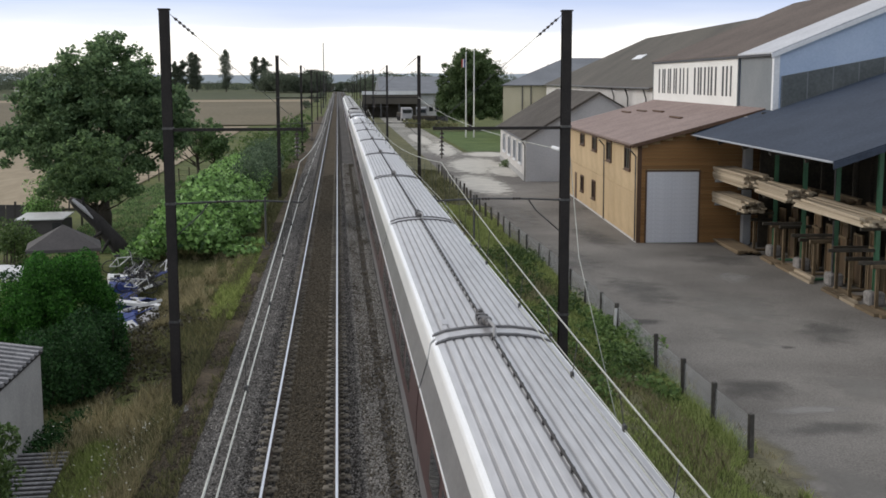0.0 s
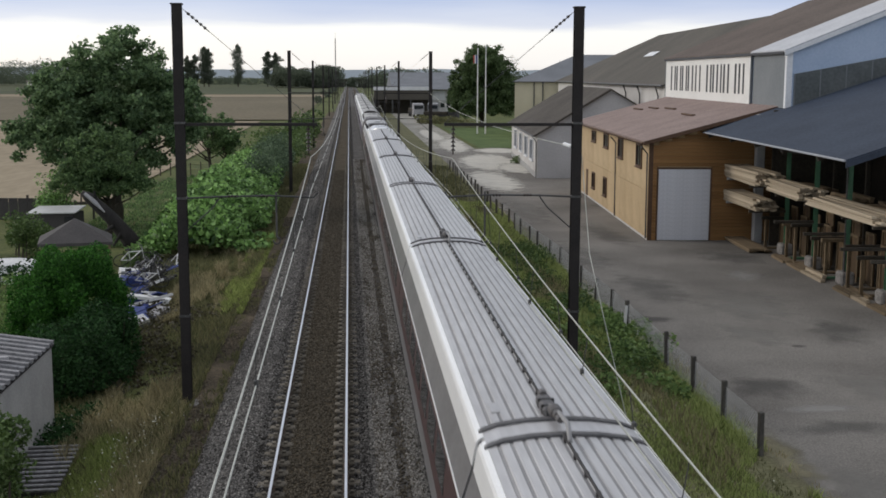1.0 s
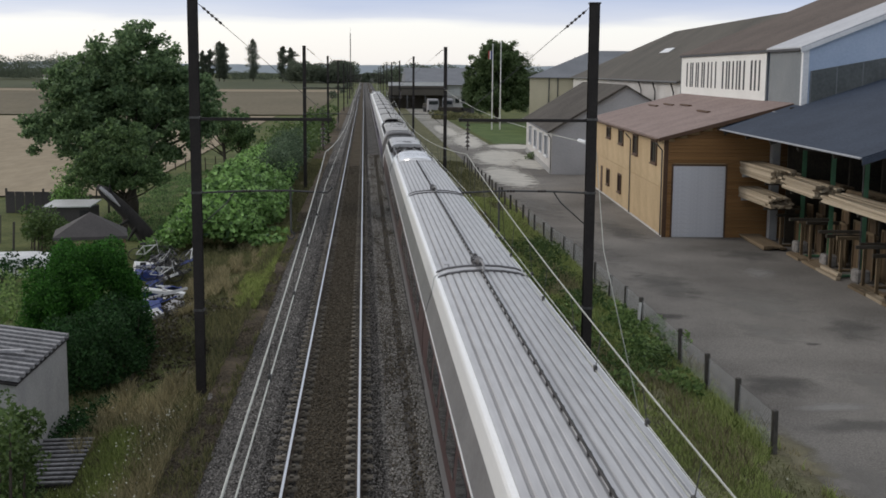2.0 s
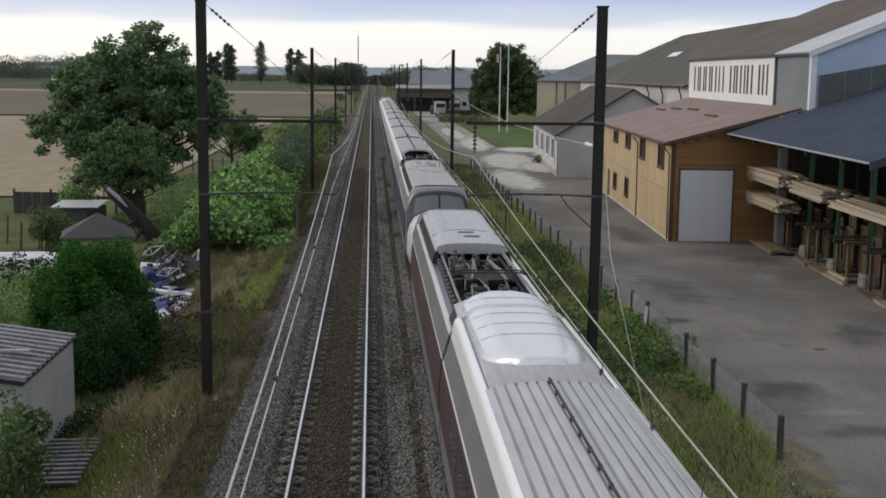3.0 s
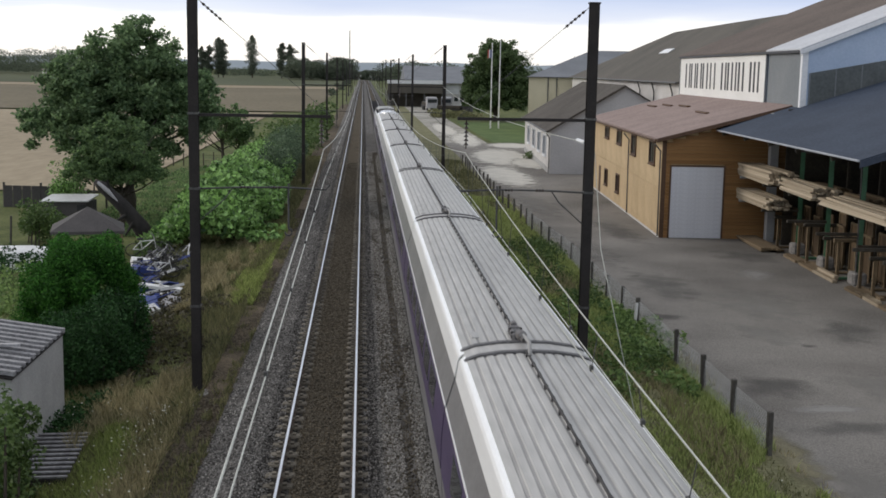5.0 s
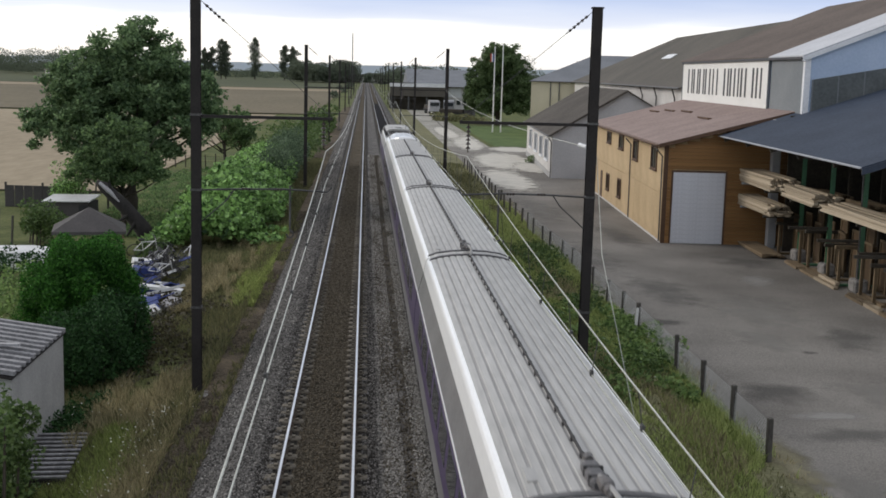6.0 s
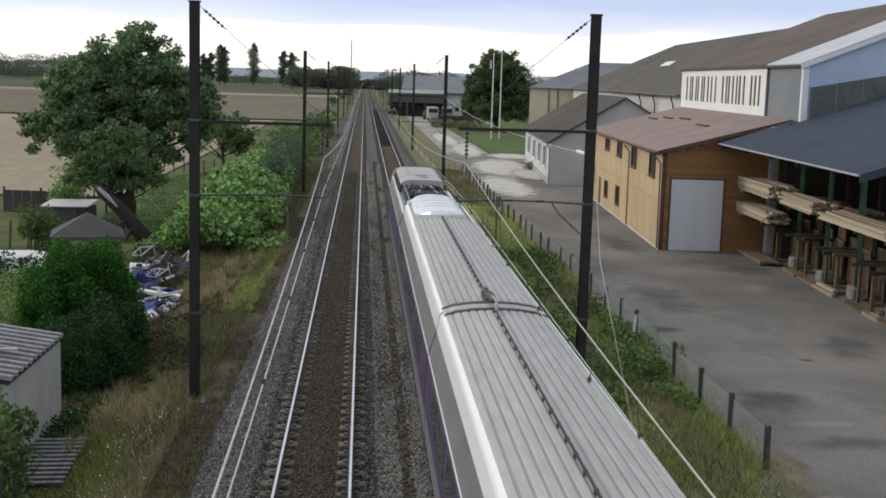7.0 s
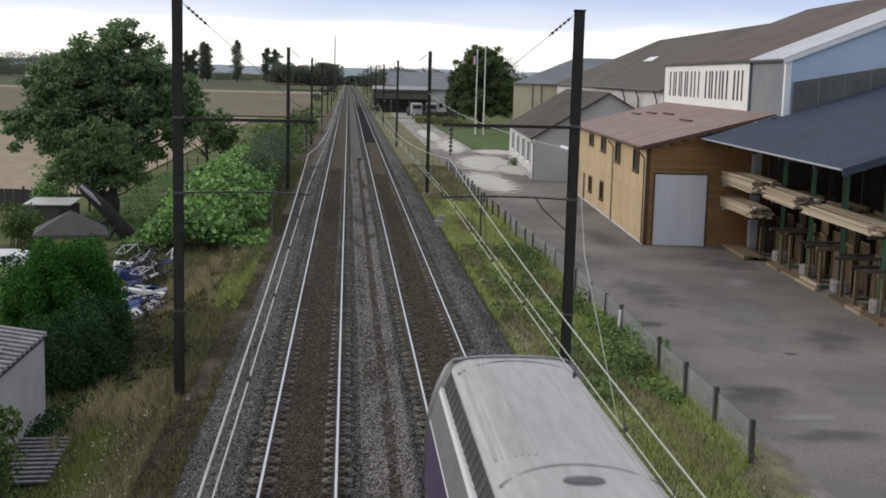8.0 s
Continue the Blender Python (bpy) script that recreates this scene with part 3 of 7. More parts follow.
def trailer(name, length, colour, colour_label, label, dome_at=None):
    """Local y runs from the front of the car, 0, to its back."""
    t = thing(name, label, "train car", group="cars of the train")
    e = 0.28
    lo, hi = e, length - e
    side_panels(t, lo - 0.2, hi + 0.2, colour, colour_label, cut=5.0 if dome_at == "front" else 0.0)
    r0, r1 = lo + 0.15, hi - 0.19
    if dome_at == "back":
        r1 = length - 5.75
    if dome_at == "front":
        r0 = 6.2
    ribbed_roof(t, r0, r1, M["train_edge"], (0.0 if dome_at == "front" else 0.33, 0.0 if dome_at == "back" else 0.38))
    roof_line(t, r0, r1)
    inner = mirror_ring([(0, 3.60), (0.45, 3.58), (0.85, 3.52), (1.06, 3.44), (1.09, 3.36), (1.07, 3.2), (0, 3.2)])
    part("gangway", prism(bmesh.new(), inner, hi + 0.02, length + e - 0.02), SKIN["roof"], t, "pale bellows between two cars")
    part("gap_lining", boxed(-1.12, 1.12, hi + 0.1, length + e - 0.1, 0.6, 3.2), M["train_dark"], t, "dark rubber gangway walls")
    undercarriage(t, lo, hi)
    if dome_at != "front":
        gap_ring(t, lo)
        cable_joint(t)
        bogie(t, -0.0)
    if dome_at != "back":
        gap_ring(t, hi - 0.16)
    hatch = boxed(-0.86, -0.64, 0.95, 1.45, 3.48, 3.54, 0.008)
    if dome_at is None:
        part("roof_hatch", hatch, SKIN["roof"], t)
    else:
        hatch.free()
    if dome_at:
        # the smooth raised end of the car beside the power car
        a, b = (r1, length - 0.1) if dome_at == "back" else (0.1, r0)
        if dome_at == "back":
            secs = [[(x * 1.06, y, 3.36 + 0.2 * (1 - abs(x) ** 3.2)) for x in np.linspace(1, -1, 17)] + [(-1.0, y, 3.1), (1.0, y, 3.1)] for y in (a, (a + b) / 2, b)]
            part("roof_panel", loft(bmesh.new(), secs), SKIN["roof"], t, "smooth grey roof panel", True)
            roof_lid(t, a + 1.15, b, 1.7, 0.0)
        bm = bmesh.new()
        y0, y1 = (a, b)
        strip(bm, EDGE, y0, y1, 0.03)
        part("roof_edge", bm, M["train_edge"], t, "rounded roof edge, sky highlight in its white colour")
        if dome_at == "back":
            bm = bmesh.new()
            for q, dz in ((a - 0.05, 0.005),):
                prism(bm, mirror_ring([(0, 3.58 + dz), (0.5, 3.56 + dz), (0.9, 3.48 + dz), (1.05, 3.4), (1.0, 3.3), (0, 3.3)]), q, q + 0.07)
            part("end_band", bm, M["train_seam"], t, "grimy dark roof seam")
        else:
            well(t, 0.15, 4.9, 22.15)
            secs = [[(x * 1.13, y, 3.24 + (tp - 3.24) * (1 - abs(x) ** 4)) for x in np.linspace(1, -1, 21)] + [(-1.1, y, 3.0), (1.1, y, 3.0)] for y, tp in ((4.82, 3.74), (5.3, 3.74), (5.8, 3.66), (6.2, 3.6))]
            # solid black plate stands for the shade inside the fairing mouth
            mouth = [[(x * 1.03, y, 3.08 + 0.57 * (1 - abs(x) ** 4)) for x in np.linspace(1, -1, 21)] + [(-1.0, y, 3.0), (1.0, y, 3.0)] for y in (4.74, 4.815)]
            part("fairing_mouth", loft(bmesh.new(), mouth), M["bay_black"], t, "black plate for the shaded hollow under the roof fairing")
            part("roof_fairing", loft(bmesh.new(), secs), SKIN["roof"], t, "", True)
    return t


def roof_lid(t, y0, y1, round0, round1):
    """A raised oval lid on the roof, its ends rounded over the lengths given."""
    secs = []
    for f in np.linspace(0, 1, 26) ** 1.4:
        y = y0 + (y1 - y0) * f
        w = 0.97
        for d, r in ((y - y0, round0), (y1 - y, round1)):
            if r and d < r:
                w *= max(0.12, 1 - (1 - d / r) ** 2.6) ** (1 / 2.6)
        ring = []
        for u in np.linspace(1, -1, 21):
            x = u * w
            ring.append((x, y, 3.36 + 0.2 * (1 - abs(x / 1.06) ** 3.2) + 0.15 * (1 - abs(u) ** 8) - 0.01))
        secs.append(ring + [(-w * 0.98, y, 3.3), (w * 0.98, y, 3.3)])
    lid = part("roof_lid", loft(bmesh.new(), secs), M["train_dome"], t, "glossy white oval roof lid", True)
    y = y0 + round0 + 0.1
    while y < y1:
        part("lid_seam", tube(bmesh.new(), [(x, y, 3.708 - 0.22 * abs(x) ** 3.2) for x in np.linspace(-0.86, 0.86, 13)], 0.004, 5), M["train_seam"], lid)
        y += 0.95


def well(t, y0, y1, seed):
    """The sunken roof bay with its switchgear."""
    rng = random.Random(seed)
    part("roof_bay", boxed(-0.98, 0.98, y0, y1, 3.0, 3.06), M["bay_black"], t, "black sunken equipment bay")
    n = int((y1 - y0) * 9)
    for i in range(n):
        x, y = rng.uniform(-0.8, 0.85), y0 + 0.25 + (y1 - y0 - 0.5) * (i + rng.random()) / n
        kind = rng.random()
        if kind < 0.42:
            bm = bmesh.new()
            r, c = rng.uniform(0.06, 0.1), rng.choice((3, 4, 5))
            for k in range(c):
                bmesh.ops.create_cone(bm, cap_ends=True, segments=10, radius1=r, radius2=r * 0.6, depth=0.05, matrix=Matrix.Translation((x, y, 3.1 + k * 0.075)))
            box(bm, x - 0.05, x + 0.05, y - 0.05, y + 0.05, 3.06 + c * 0.075, 3.12 + c * 0.075)
            part("roof_insulator", bm, M["ceramic"], t, "dusty ribbed insulator")
        elif kind < 0.7:
            w, d, h = rng.uniform(0.07, 0.18), rng.uniform(0.08, 0.28), rng.uniform(0.06, 0.26)
            part("switch_box", boxed(x - w, x + w, y - d, y + d, 3.05, 3.06 + h, 0.02), rng.choice((M["train_dark"], M["train_dark"], M["bay_black"], M["train_seam"])), t)
        else:
            a, z = rng.uniform(-0.6, 0.6), rng.uniform(0.0, 0.1)
            ys = [min(max(q, y0 + 0.1), y1 - 0.1) for q in (y - 0.7, y, y + 0.8)]
            bm = tube(bmesh.new(), [(x * 0.9, ys[0], 3.28 + z), (x * 0.8 + a * 0.25, ys[1], 3.38 + z), (x * 0.7 + a * 0.5, ys[2], 3.3 + z)], rng.choice((0.016, 0.024, 0.034)), 6)
            part("busbar", bm, rng.choice((M["bay_pale"], M["steel"], M["train_dark"])), t)
    for sx, r, z in ((-0.86, 0.055, 3.33), (-0.72, 0.03, 3.27), (0.88, 0.035, 3.3)):
        part("pipe", tube(bmesh.new(), [(sx, y0 + 0.25, z), (sx, y1 - 0.25, z + 0.03)], r, 8), M["bay_pale"] if r > 0.032 else M["train_dark"], t, "", True)
    bracket = boxed(-0.05, 0.05, -0.11, 0.11, 0.0, 0.16, 0.015)
    me = bpy.data.meshes.new("ledge_bracket")
    bracket.to_mesh(me)
    bracket.free()
    me.materials.append(M["train_seam"])
    k = y0 + 0.4
    while k < y1 - 0.3:
        for sx in (-0.95, 0.95):
            br = new("ledge_bracket", me)
            br.parent = t
            br.matrix_local = Matrix.Translation((sx, k, 3.05))
        k += 0.55


def pantograph(t, y, s):
    p = part("pantograph", boxed(-0.55, 0.55, y - 0.7, y + 0.7, 3.34, 3.4, 0.01), M["train_dark"], t, "folded pantograph of thin pale tubes")
    bm = bmesh.new()
    for x0, x1 in ((-0.42, -0.2), (0.42, 0.2)):
        tube(bm, [(x0, y - s * 0.9, 3.45), (x1, y + s * 1.3, 3.56)], 0.032, 6)
        tube(bm, [(x1, y + s * 1.3, 3.57), (x0 * 0.8, y - s * 1.1, 3.66)], 0.02, 6)
    part("arm", bm, M["bay_pale"], p)
    for dy in (-0.18, 0.18):
        bm = tube(bmesh.new(), [(-0.95, y - s * 1.1 + dy, 3.58), (-0.7, y - s * 1.1 + dy, 3.68), (0.7, y - s * 1.1 + dy, 3.68), (0.95, y - s * 1.1 + dy, 3.58)], 0.022, 6)
        part("contact_strip", bm, M["train_dark"], p)


def power_car(colour, colour_label, label, forward):
    """Local y 0 is the nose tip, 22.15 the end beside the trailer; forward False for the one that trails."""
    t = thing("power_car", label, "train car", group="cars of the train")
    L = 22.15
    # nose: rings that grow from the tip to the full section
    ks = ((0.0, 1.35, 0.6), (0.25, 1.62, 0.82), (0.9, 1.98, 1.02), (1.6, 2.28, 1.18), (2.2, 2.46, 1.29), (2.7, 2.6, 1.36))
    def ring(y, top, wide, square=0.0):
        q = square
        return [(x, y, z) for x, z in mirror_ring([(0, top), (wide * (0.35 + 0.15 * q), top - 0.02), (wide * (0.62 + 0.11 * q), top - 0.09 + 0.04 * q), (wide * (0.8 + 0.02 * q), top - 0.24 + 0.06 * q), (wide * 0.92, top - 0.55), (wide * 1.0, max(1.0, top - 0.95)), (wide * 1.0, 0.8), (wide * 0.92, 0.35), (0, 0.35)])]
    part("nose", loft(bmesh.new(), [ring(*k) for k in ks]), M["train_white"], t, "smooth white sloping nose", True)
    # windscreen and the cab roof behind it
    part("windscreen_frame", loft(bmesh.new(), [ring(2.7, 2.58, 1.36), ring(3.05, 2.95, 1.36), ring(3.4, 3.3, 1.36), ring(3.55, 3.44, 1.36)]), M["train_dark"], t, "dark band round the windscreen", True)
    for sx in (-1, 1):
        rows = []
        for y in (2.78, 3.0, 3.2, 3.36):
            top = 2.58 + 1.03 * (y - 2.7) + 0.02
            wide = 1.12 - 0.2 * (y - 2.78)
            xs = np.linspace(0.05, wide, 7)
            zs = [top + float(np.interp(x / 1.36, (0, 0.35, 0.62, 0.8, 0.92), (0, -0.02, -0.09, -0.24, -0.55))) for x in xs]
            rows.append([(sx * x, y - 0.012, z) for x, z in zip(xs, zs)] + [(sx * x, y, z - 0.04) for x, z in zip(xs[::-1], zs[::-1])])
        part("windscreen", loft(bmesh.new(), rows), M["screen"], t, "dark windscreen pane, sky reflection put in as grey")
    cab = [ring(3.55, 3.44, 1.36), ring(3.75, 3.54, 1.37, 0.4), ring(4.0, 3.59, 1.38, 0.8), ring(4.3, 3.6, 1.39, 1.0)]
    # grey paint here imitates the duller reflection on the sloping cab roof
    part("cab_roof", loft(bmesh.new(), cab), M["train_grey"], t, "cab roof, its duller reflection put in as grey", True)
    bm = tube(bmesh.new(), [(x * 1.02, 4.3, 3.622 - 0.075 * abs(x) ** 3) for x in np.linspace(-1, 1, 15)], 0.02, 5)
    part("roof_seam", bm, M["train_seam"], t)
    # body
    bm = bmesh.new()
    prism(bm, mirror_ring([(0, 3.0), (0.98, 3.0), (1.14, 2.98), (1.19, 2.95), (1.37, 2.45), (1.42, 1.9), (1.43, 1.2), (1.40, 0.45), (1.2, 0.35), (0, 0.35)]), 4.3, L - 0.2)
    part("body", bm, M["train_grey"], t)
    bm = bmesh.new()
    strip(bm, [(1.245, 2.98), (1.385, 2.47)], 4.3, L - 0.2)
    part("upper_side", bm, M["train_grey"], t)
    bm = bmesh.new()
    strip(bm, [(1.395, 2.44), (1.44, 1.9), (1.45, 1.25)], 4.3, L - 0.2)
    part("colour_band", bm, colour, t, colour_label)
    bm = bmesh.new()
    strip(bm, [(1.385, 2.475), (1.395, 2.44)], 4.3, L - 0.2, 0.03)
    part("side_trim", bm, M["train_edge"], t)
    bm = bmesh.new()
    strip(bm, [(1.17, 3.06), (1.22, 3.07), (1.25, 2.98)], 4.0, L - 0.2, 0.03)
    part("roof_edge", bm, M["train_edge"], t, "cant rail, sky highlight in its white colour")
    w0, w1 = (19.3, L) if forward else (12.8, 20.6)
    spans = [(4.3, w0)] + ([(w1, L - 0.05)] if w1 < L - 0.5 else [])
    for a, b in spans:
        secs = []
        n = max(2, int((b - a) / 0.5))
        for i in range(n + 1):
            y = a + (b - a) * i / n
            secs.append([(x, y, z) for x, z in mirror_ring([(0, 3.62), (0.5, 3.61), (0.8, 3.58), (0.96, 3.515), (1.04, 3.4), (1.045, 3.3), (0, 3.3)])])
        if a == w1:
            secs = [[(x * 1.06, y, 3.36 + 0.2 * (1 - abs(x) ** 3.2)) for x in np.linspace(1, -1, 17)] + [(-1.0, y, 3.1), (1.0, y, 3.1)] for y in (a, (a + b) / 2, b)]
            part("roof_panel", loft(bmesh.new(), secs), SKIN["roof"], t, "smooth grey roof panel", True)
            roof_lid(t, a + 0.05, b, 0.7, 0.0)
        else:
            part("roof", loft(bmesh.new(), secs), SKIN["roof"], t, "smooth pale roof panels")
        # louvred flank under the roof
        for s in (-1, 1):
            bm = bmesh.new()
            prism(bm, [(s * 1.035, 3.36), (s * 1.175, 3.02), (s * 0.95, 3.0), (s * 0.95, 3.36)], a, b)
            part("vent_flank", bm, M["train_dark"], t, "dark louvred air intake")
            me = bpy.data.meshes.new("louvre")
            bm = prism(bmesh.new(), [(s * 1.052, 3.35), (s * 1.19, 3.03), (s * 1.13, 3.0), (s * 1.02, 3.35)], 0, 0.04)
            bm.to_mesh(me)
            bm.free()
            me.materials.append(M["train_seam"])
            k = a + 0.3
            while k < b - 0.2:
                lv = new("louvre", me)
                lv.parent = t
                lv.matrix_local = Matrix.Translation((0, k, 0))
                k += 0.36
        if a == w1:
            continue
        side = -1 if forward else 1
        if forward:
            lines = [((1.0, 15.15), (0.73, 15.42), (-0.28, 15.42), (-0.6, 15.15), (-0.8, 14.75), (-0.95, 14.3), (-0.65, 13.53), (-0.41, 12.82), (-0.16, 12.31), (0.0, 12.08), (0.15, 12.0), (0.33, 12.05), (0.5, 12.25), (0.66, 12.6), (0.77, 12.95), (0.9, 13.6)),
                     ((1.0, 14.37), (0.23, 14.4), (-0.3, 14.38), (-0.5, 14.28), (-0.62, 14.06)), ((-0.93, 13.6), (-0.85, 13.03), (-0.53, 12.07), (-0.06, 11.21), (0.3, 11.0), (0.7, 11.4))]
        else:
            lines = [[(x, k + 0.5 * x * x) for x in np.linspace(-1.0, 1.0, 13)] for k in (4.55, 9.9)]
        for line in lines:
            fine = []
            for p, q in zip(line[:-1], line[1:]):
                fine += [(p[0] + (q[0] - p[0]) * f, p[1] + (q[1] - p[1]) * f) for f in (0, 0.25, 0.5, 0.75)]
            bm = tube(bmesh.new(), [(x, y, 3.618 - 0.11 * abs(x) ** 3.2) for x, y in fine + [line[-1]]], 0.014, 5)
            part("roof_seam", bm, M["train_seam"], t)
        if forward:
            for x, y in ((0.62, 14.1), (1.0, 14.3), (0.75, 11.4), (0.98, 13.3)):
                part("roof_stanchion", tube(bmesh.new(), [(x, y, 3.4), (x, y, 3.95)], 0.012, 5), M["train_dark"], t)
        for i in range(7):
            x = side * (0.93 - i * 0.085)
            z = 3.62 - 0.11 * abs(x) ** 3.2
            part("roof_rib", boxed(x - 0.02, x + 0.02, a + 0.4, a + 5.2 if not forward else 12.3, z - 0.05, z + 0.014), SKIN["roof"], t)
        for x, y, r in ((0.33, 16.33, 0.25), (0.12, 16.5, 0.14), (0.3, 15.29, 0.25), (-0.31, 17.75, 0.15), (-0.3, 16.78, 0.13), (0.2, 17.6, 0.16)) if forward else ((0.0, 10.5, 0.27), (0.1, 11.4, 0.27)):
            bm = bmesh.new()
            bmesh.ops.create_cone(bm, cap_ends=True, segments=16, radius1=r, radius2=r * 0.92, depth=0.05, matrix=Matrix.Translation((-side * x, y, 3.612 - 0.11 * abs(x) ** 3.2)) @ Matrix.Diagonal((1.0, 0.6, 1, 1)))
            part("roof_vent", bm, M["train_seam"], t, "dark round roof vent")
    well(t, w0 + 0.05, w1 - 0.05, 5 if forward else 6)
    pantograph(t, (w0 + w1) / 2 + 0.2, 1 if forward else -1)
    undercarriage(t, 2.0, L)
    for y in (4.6, 17.5):
        bogie(t, y)
    return t


V_TRAIN = 44.55
cars = []      # (thing, place of its local origin at 0 s, turned round)
LABEL = {"a": "pale-roofed passenger car of the first train half, brown-red sides", "b": "pale-roofed passenger car of the second train half, purple sides"}


def trainset(front, colour, word, key, with_front):
    """front: where its foremost nose stands at 0 s."""
    lab = f"{word} stripe below the grey"
    if with_front:
        p = power_car(colour, lab, f"leading power car with sloping white nose, {word} stripe", True)
        cars.append((p, front, False))
        cars.append((trailer("passenger_car", 21.845, colour, lab, LABEL[key], "front"), front + 22.15, False))
    mid = trailer("passenger_car", 18.7, colour, lab, LABEL[key])
    for i in range(6):
        ob = mid if i == 0 else copy_thing(mid, Matrix())
        cars.append((ob, front + 44.0 + 18.7 * i, False))
    cars.append((trailer("passenger_car", 21.845, colour, lab, LABEL[key], "back"), front + 156.2, False))
    cars.append((power_car(colour, lab, f"trailing power car with dark roof bay, {word} stripe", False), front + 200.19, True))


TIP_B = 23.2 + 3.5 * V_TRAIN
trainset(TIP_B, M["train_purple"], "purple", "b", True)
SKIN.update(roof=M["train_roof"], groove=M["train_groove"])
trainset(TIP_B - 200.6, M["train_red"], "brown-red", "a", True)


# ---- buildings of the timber yard ----
M.update({
    "plank": mat("oiled_brown_planks", (0.2, 0.1, 0.03), (0.33, 0.17, 0.058), 0.7, scale=1.2, fine=14, bump=0.2, stretch=(0.25, 1, 4), vary=0.22),
    "ply": mat("pale_plywood_cladding", (0.43, 0.31, 0.17), (0.58, 0.43, 0.25), 0.75, scale=0.9, fine=12, bump=0.1, vary=0.15),
    "tile_red": mat("weathered_red_brown_sheeting", (0.21, 0.155, 0.14), (0.31, 0.235, 0.21), 0.8, scale=0.5, fine=8, bump=0.2),
    "roof_brown": mat("brown_fibre_cement_roof", (0.085, 0.066, 0.056), (0.145, 0.115, 0.098), 0.85, scale=0.25, fine=7, bump=0.25),
    "roof_dark": mat("mossy_dark_fibre_cement", (0.055, 0.05, 0.04), (0.11, 0.097, 0.08), 0.9, scale=0.2, fine=6, bump=0.25),
    "roof_blue": mat("blue_grey_sheet_roof", (0.019, 0.028, 0.048), (0.038, 0.053, 0.083), 0.7, 0.0, scale=0.4, fine=8, bump=0.1),
    "roof_grey": mat("grey_slate_roof", (0.13, 0.14, 0.155), (0.2, 0.21, 0.23), 0.8, scale=0.3, fine=8, bump=0.2),
    "white_wall": mat("grimy_white_render", (0.47, 0.45, 0.43), (0.64, 0.62, 0.60), 0.85, scale=0.4, fine=9, bump=0.1),
    "strip_white": mat("dull_white_roof_sheet", (0.43, 0.44, 0.47), (0.56, 0.57, 0.6), 0.6, scale=0.5, fine=9, bump=0.05),
    "glazing": mat("grey_glazing", (0.075, 0.085, 0.085), (0.13, 0.14, 0.14), 0.3, scale=0.8, fine=6, bump=0.02),
    "roof_office": mat("lichened_brown_tiles", (0.045, 0.038, 0.032), (0.1, 0.088, 0.075), 0.9, scale=0.3, fine=7, bump=0.3),
    "grey_wall": mat("grey_render", (0.4, 0.395, 0.4), (0.54, 0.53, 0.54), 0.85, scale=0.4, fine=9, bump=0.1),
    "cream_wall": mat("cream_render", (0.5, 0.45, 0.32), (0.62, 0.56, 0.42), 0.85, scale=0.4, fine=9, bump=0.1),
    "blue_wall": mat("pale_blue_cladding", (0.36, 0.455, 0.61), (0.45, 0.54, 0.69), 0.6, scale=0.5, fine=9, bump=0.05),
    "panel_grey": mat("blue_grey_panel", (0.15, 0.165, 0.175), (0.2, 0.215, 0.225), 0.6, scale=0.5, fine=9, bump=0.05),
    "sign_white": mat("white_sign_board", (0.7, 0.69, 0.66), (0.82, 0.81, 0.78), 0.6, scale=0.3, fine=6, bump=0.02),
    "sign_dark": mat("charcoal_sign_paint", (0.03, 0.03, 0.035), (0.055, 0.055, 0.06), 0.6, scale=2, fine=10, bump=0),
    "door_white": mat("white_roller_door", (0.6, 0.61, 0.65), (0.72, 0.73, 0.77), 0.5, scale=0.6, fine=9, bump=0.03),
    "white_metal": mat("white_painted_metal", (0.66, 0.67, 0.69), (0.8, 0.81, 0.83), 0.5, scale=0.6, fine=9, bump=0.03),
    "timber": mat("fresh_sawn_timber", (0.27, 0.215, 0.145), (0.53, 0.44, 0.32), 0.75, scale=1.2, fine=16, bump=0.15, stretch=(3, 0.3, 3), vary=0.3),
    "timber_old": mat("weathered_timber", (0.11, 0.08, 0.045), (0.22, 0.16, 0.095), 0.8, scale=1.2, fine=16, bump=0.15, vary=0.3),
    "green_steel": mat("green_painted_steel", (0.06, 0.17, 0.09), (0.1, 0.25, 0.14), 0.5, scale=1.0, fine=14, bump=0.05),
    # dark_inside: brown darkened to carry the shade under roofs
    "dark_inside": mat("shade_darkened_brown", (0.03, 0.026, 0.02), (0.075, 0.062, 0.045), 0.9, scale=0.8, fine=10, bump=0.1),
    "panel_pale": mat("dull_grey_zinc", (0.3, 0.31, 0.34), (0.42, 0.43, 0.46), 0.5, 0.2, scale=0.6, fine=9, bump=0.05),
    "batten": mat("tan_battens", (0.085, 0.06, 0.032), (0.19, 0.135, 0.075), 0.8, scale=1.2, fine=16, bump=0.15, vary=0.3),
    "brown_board": mat("dark_brown_stained_boards", (0.05, 0.03, 0.014), (0.12, 0.075, 0.035), 0.8, scale=1.2, fine=14, bump=0.15, stretch=(1, 4, 0.3), vary=0.3),
    "brown_trim": mat("brown_window_trim", (0.07, 0.035, 0.018), (0.12, 0.065, 0.035), 0.7, scale=1.5, fine=14, bump=0.1),
})
YARD = pose(17.65, 65.15, -1.0, 0, 0, -3.6)     # the yard's own axes: x away from the line, y along it


def shared(name, bm, material):
    me = bpy.data.meshes.new(name)
    bm.to_mesh(me)
    bm.free()
    me.materials.append(material)
    return me


def piece(name, me, parent, m):
    ob = new(name, me)
    ob.parent = parent
    ob.matrix_local = m
    return ob


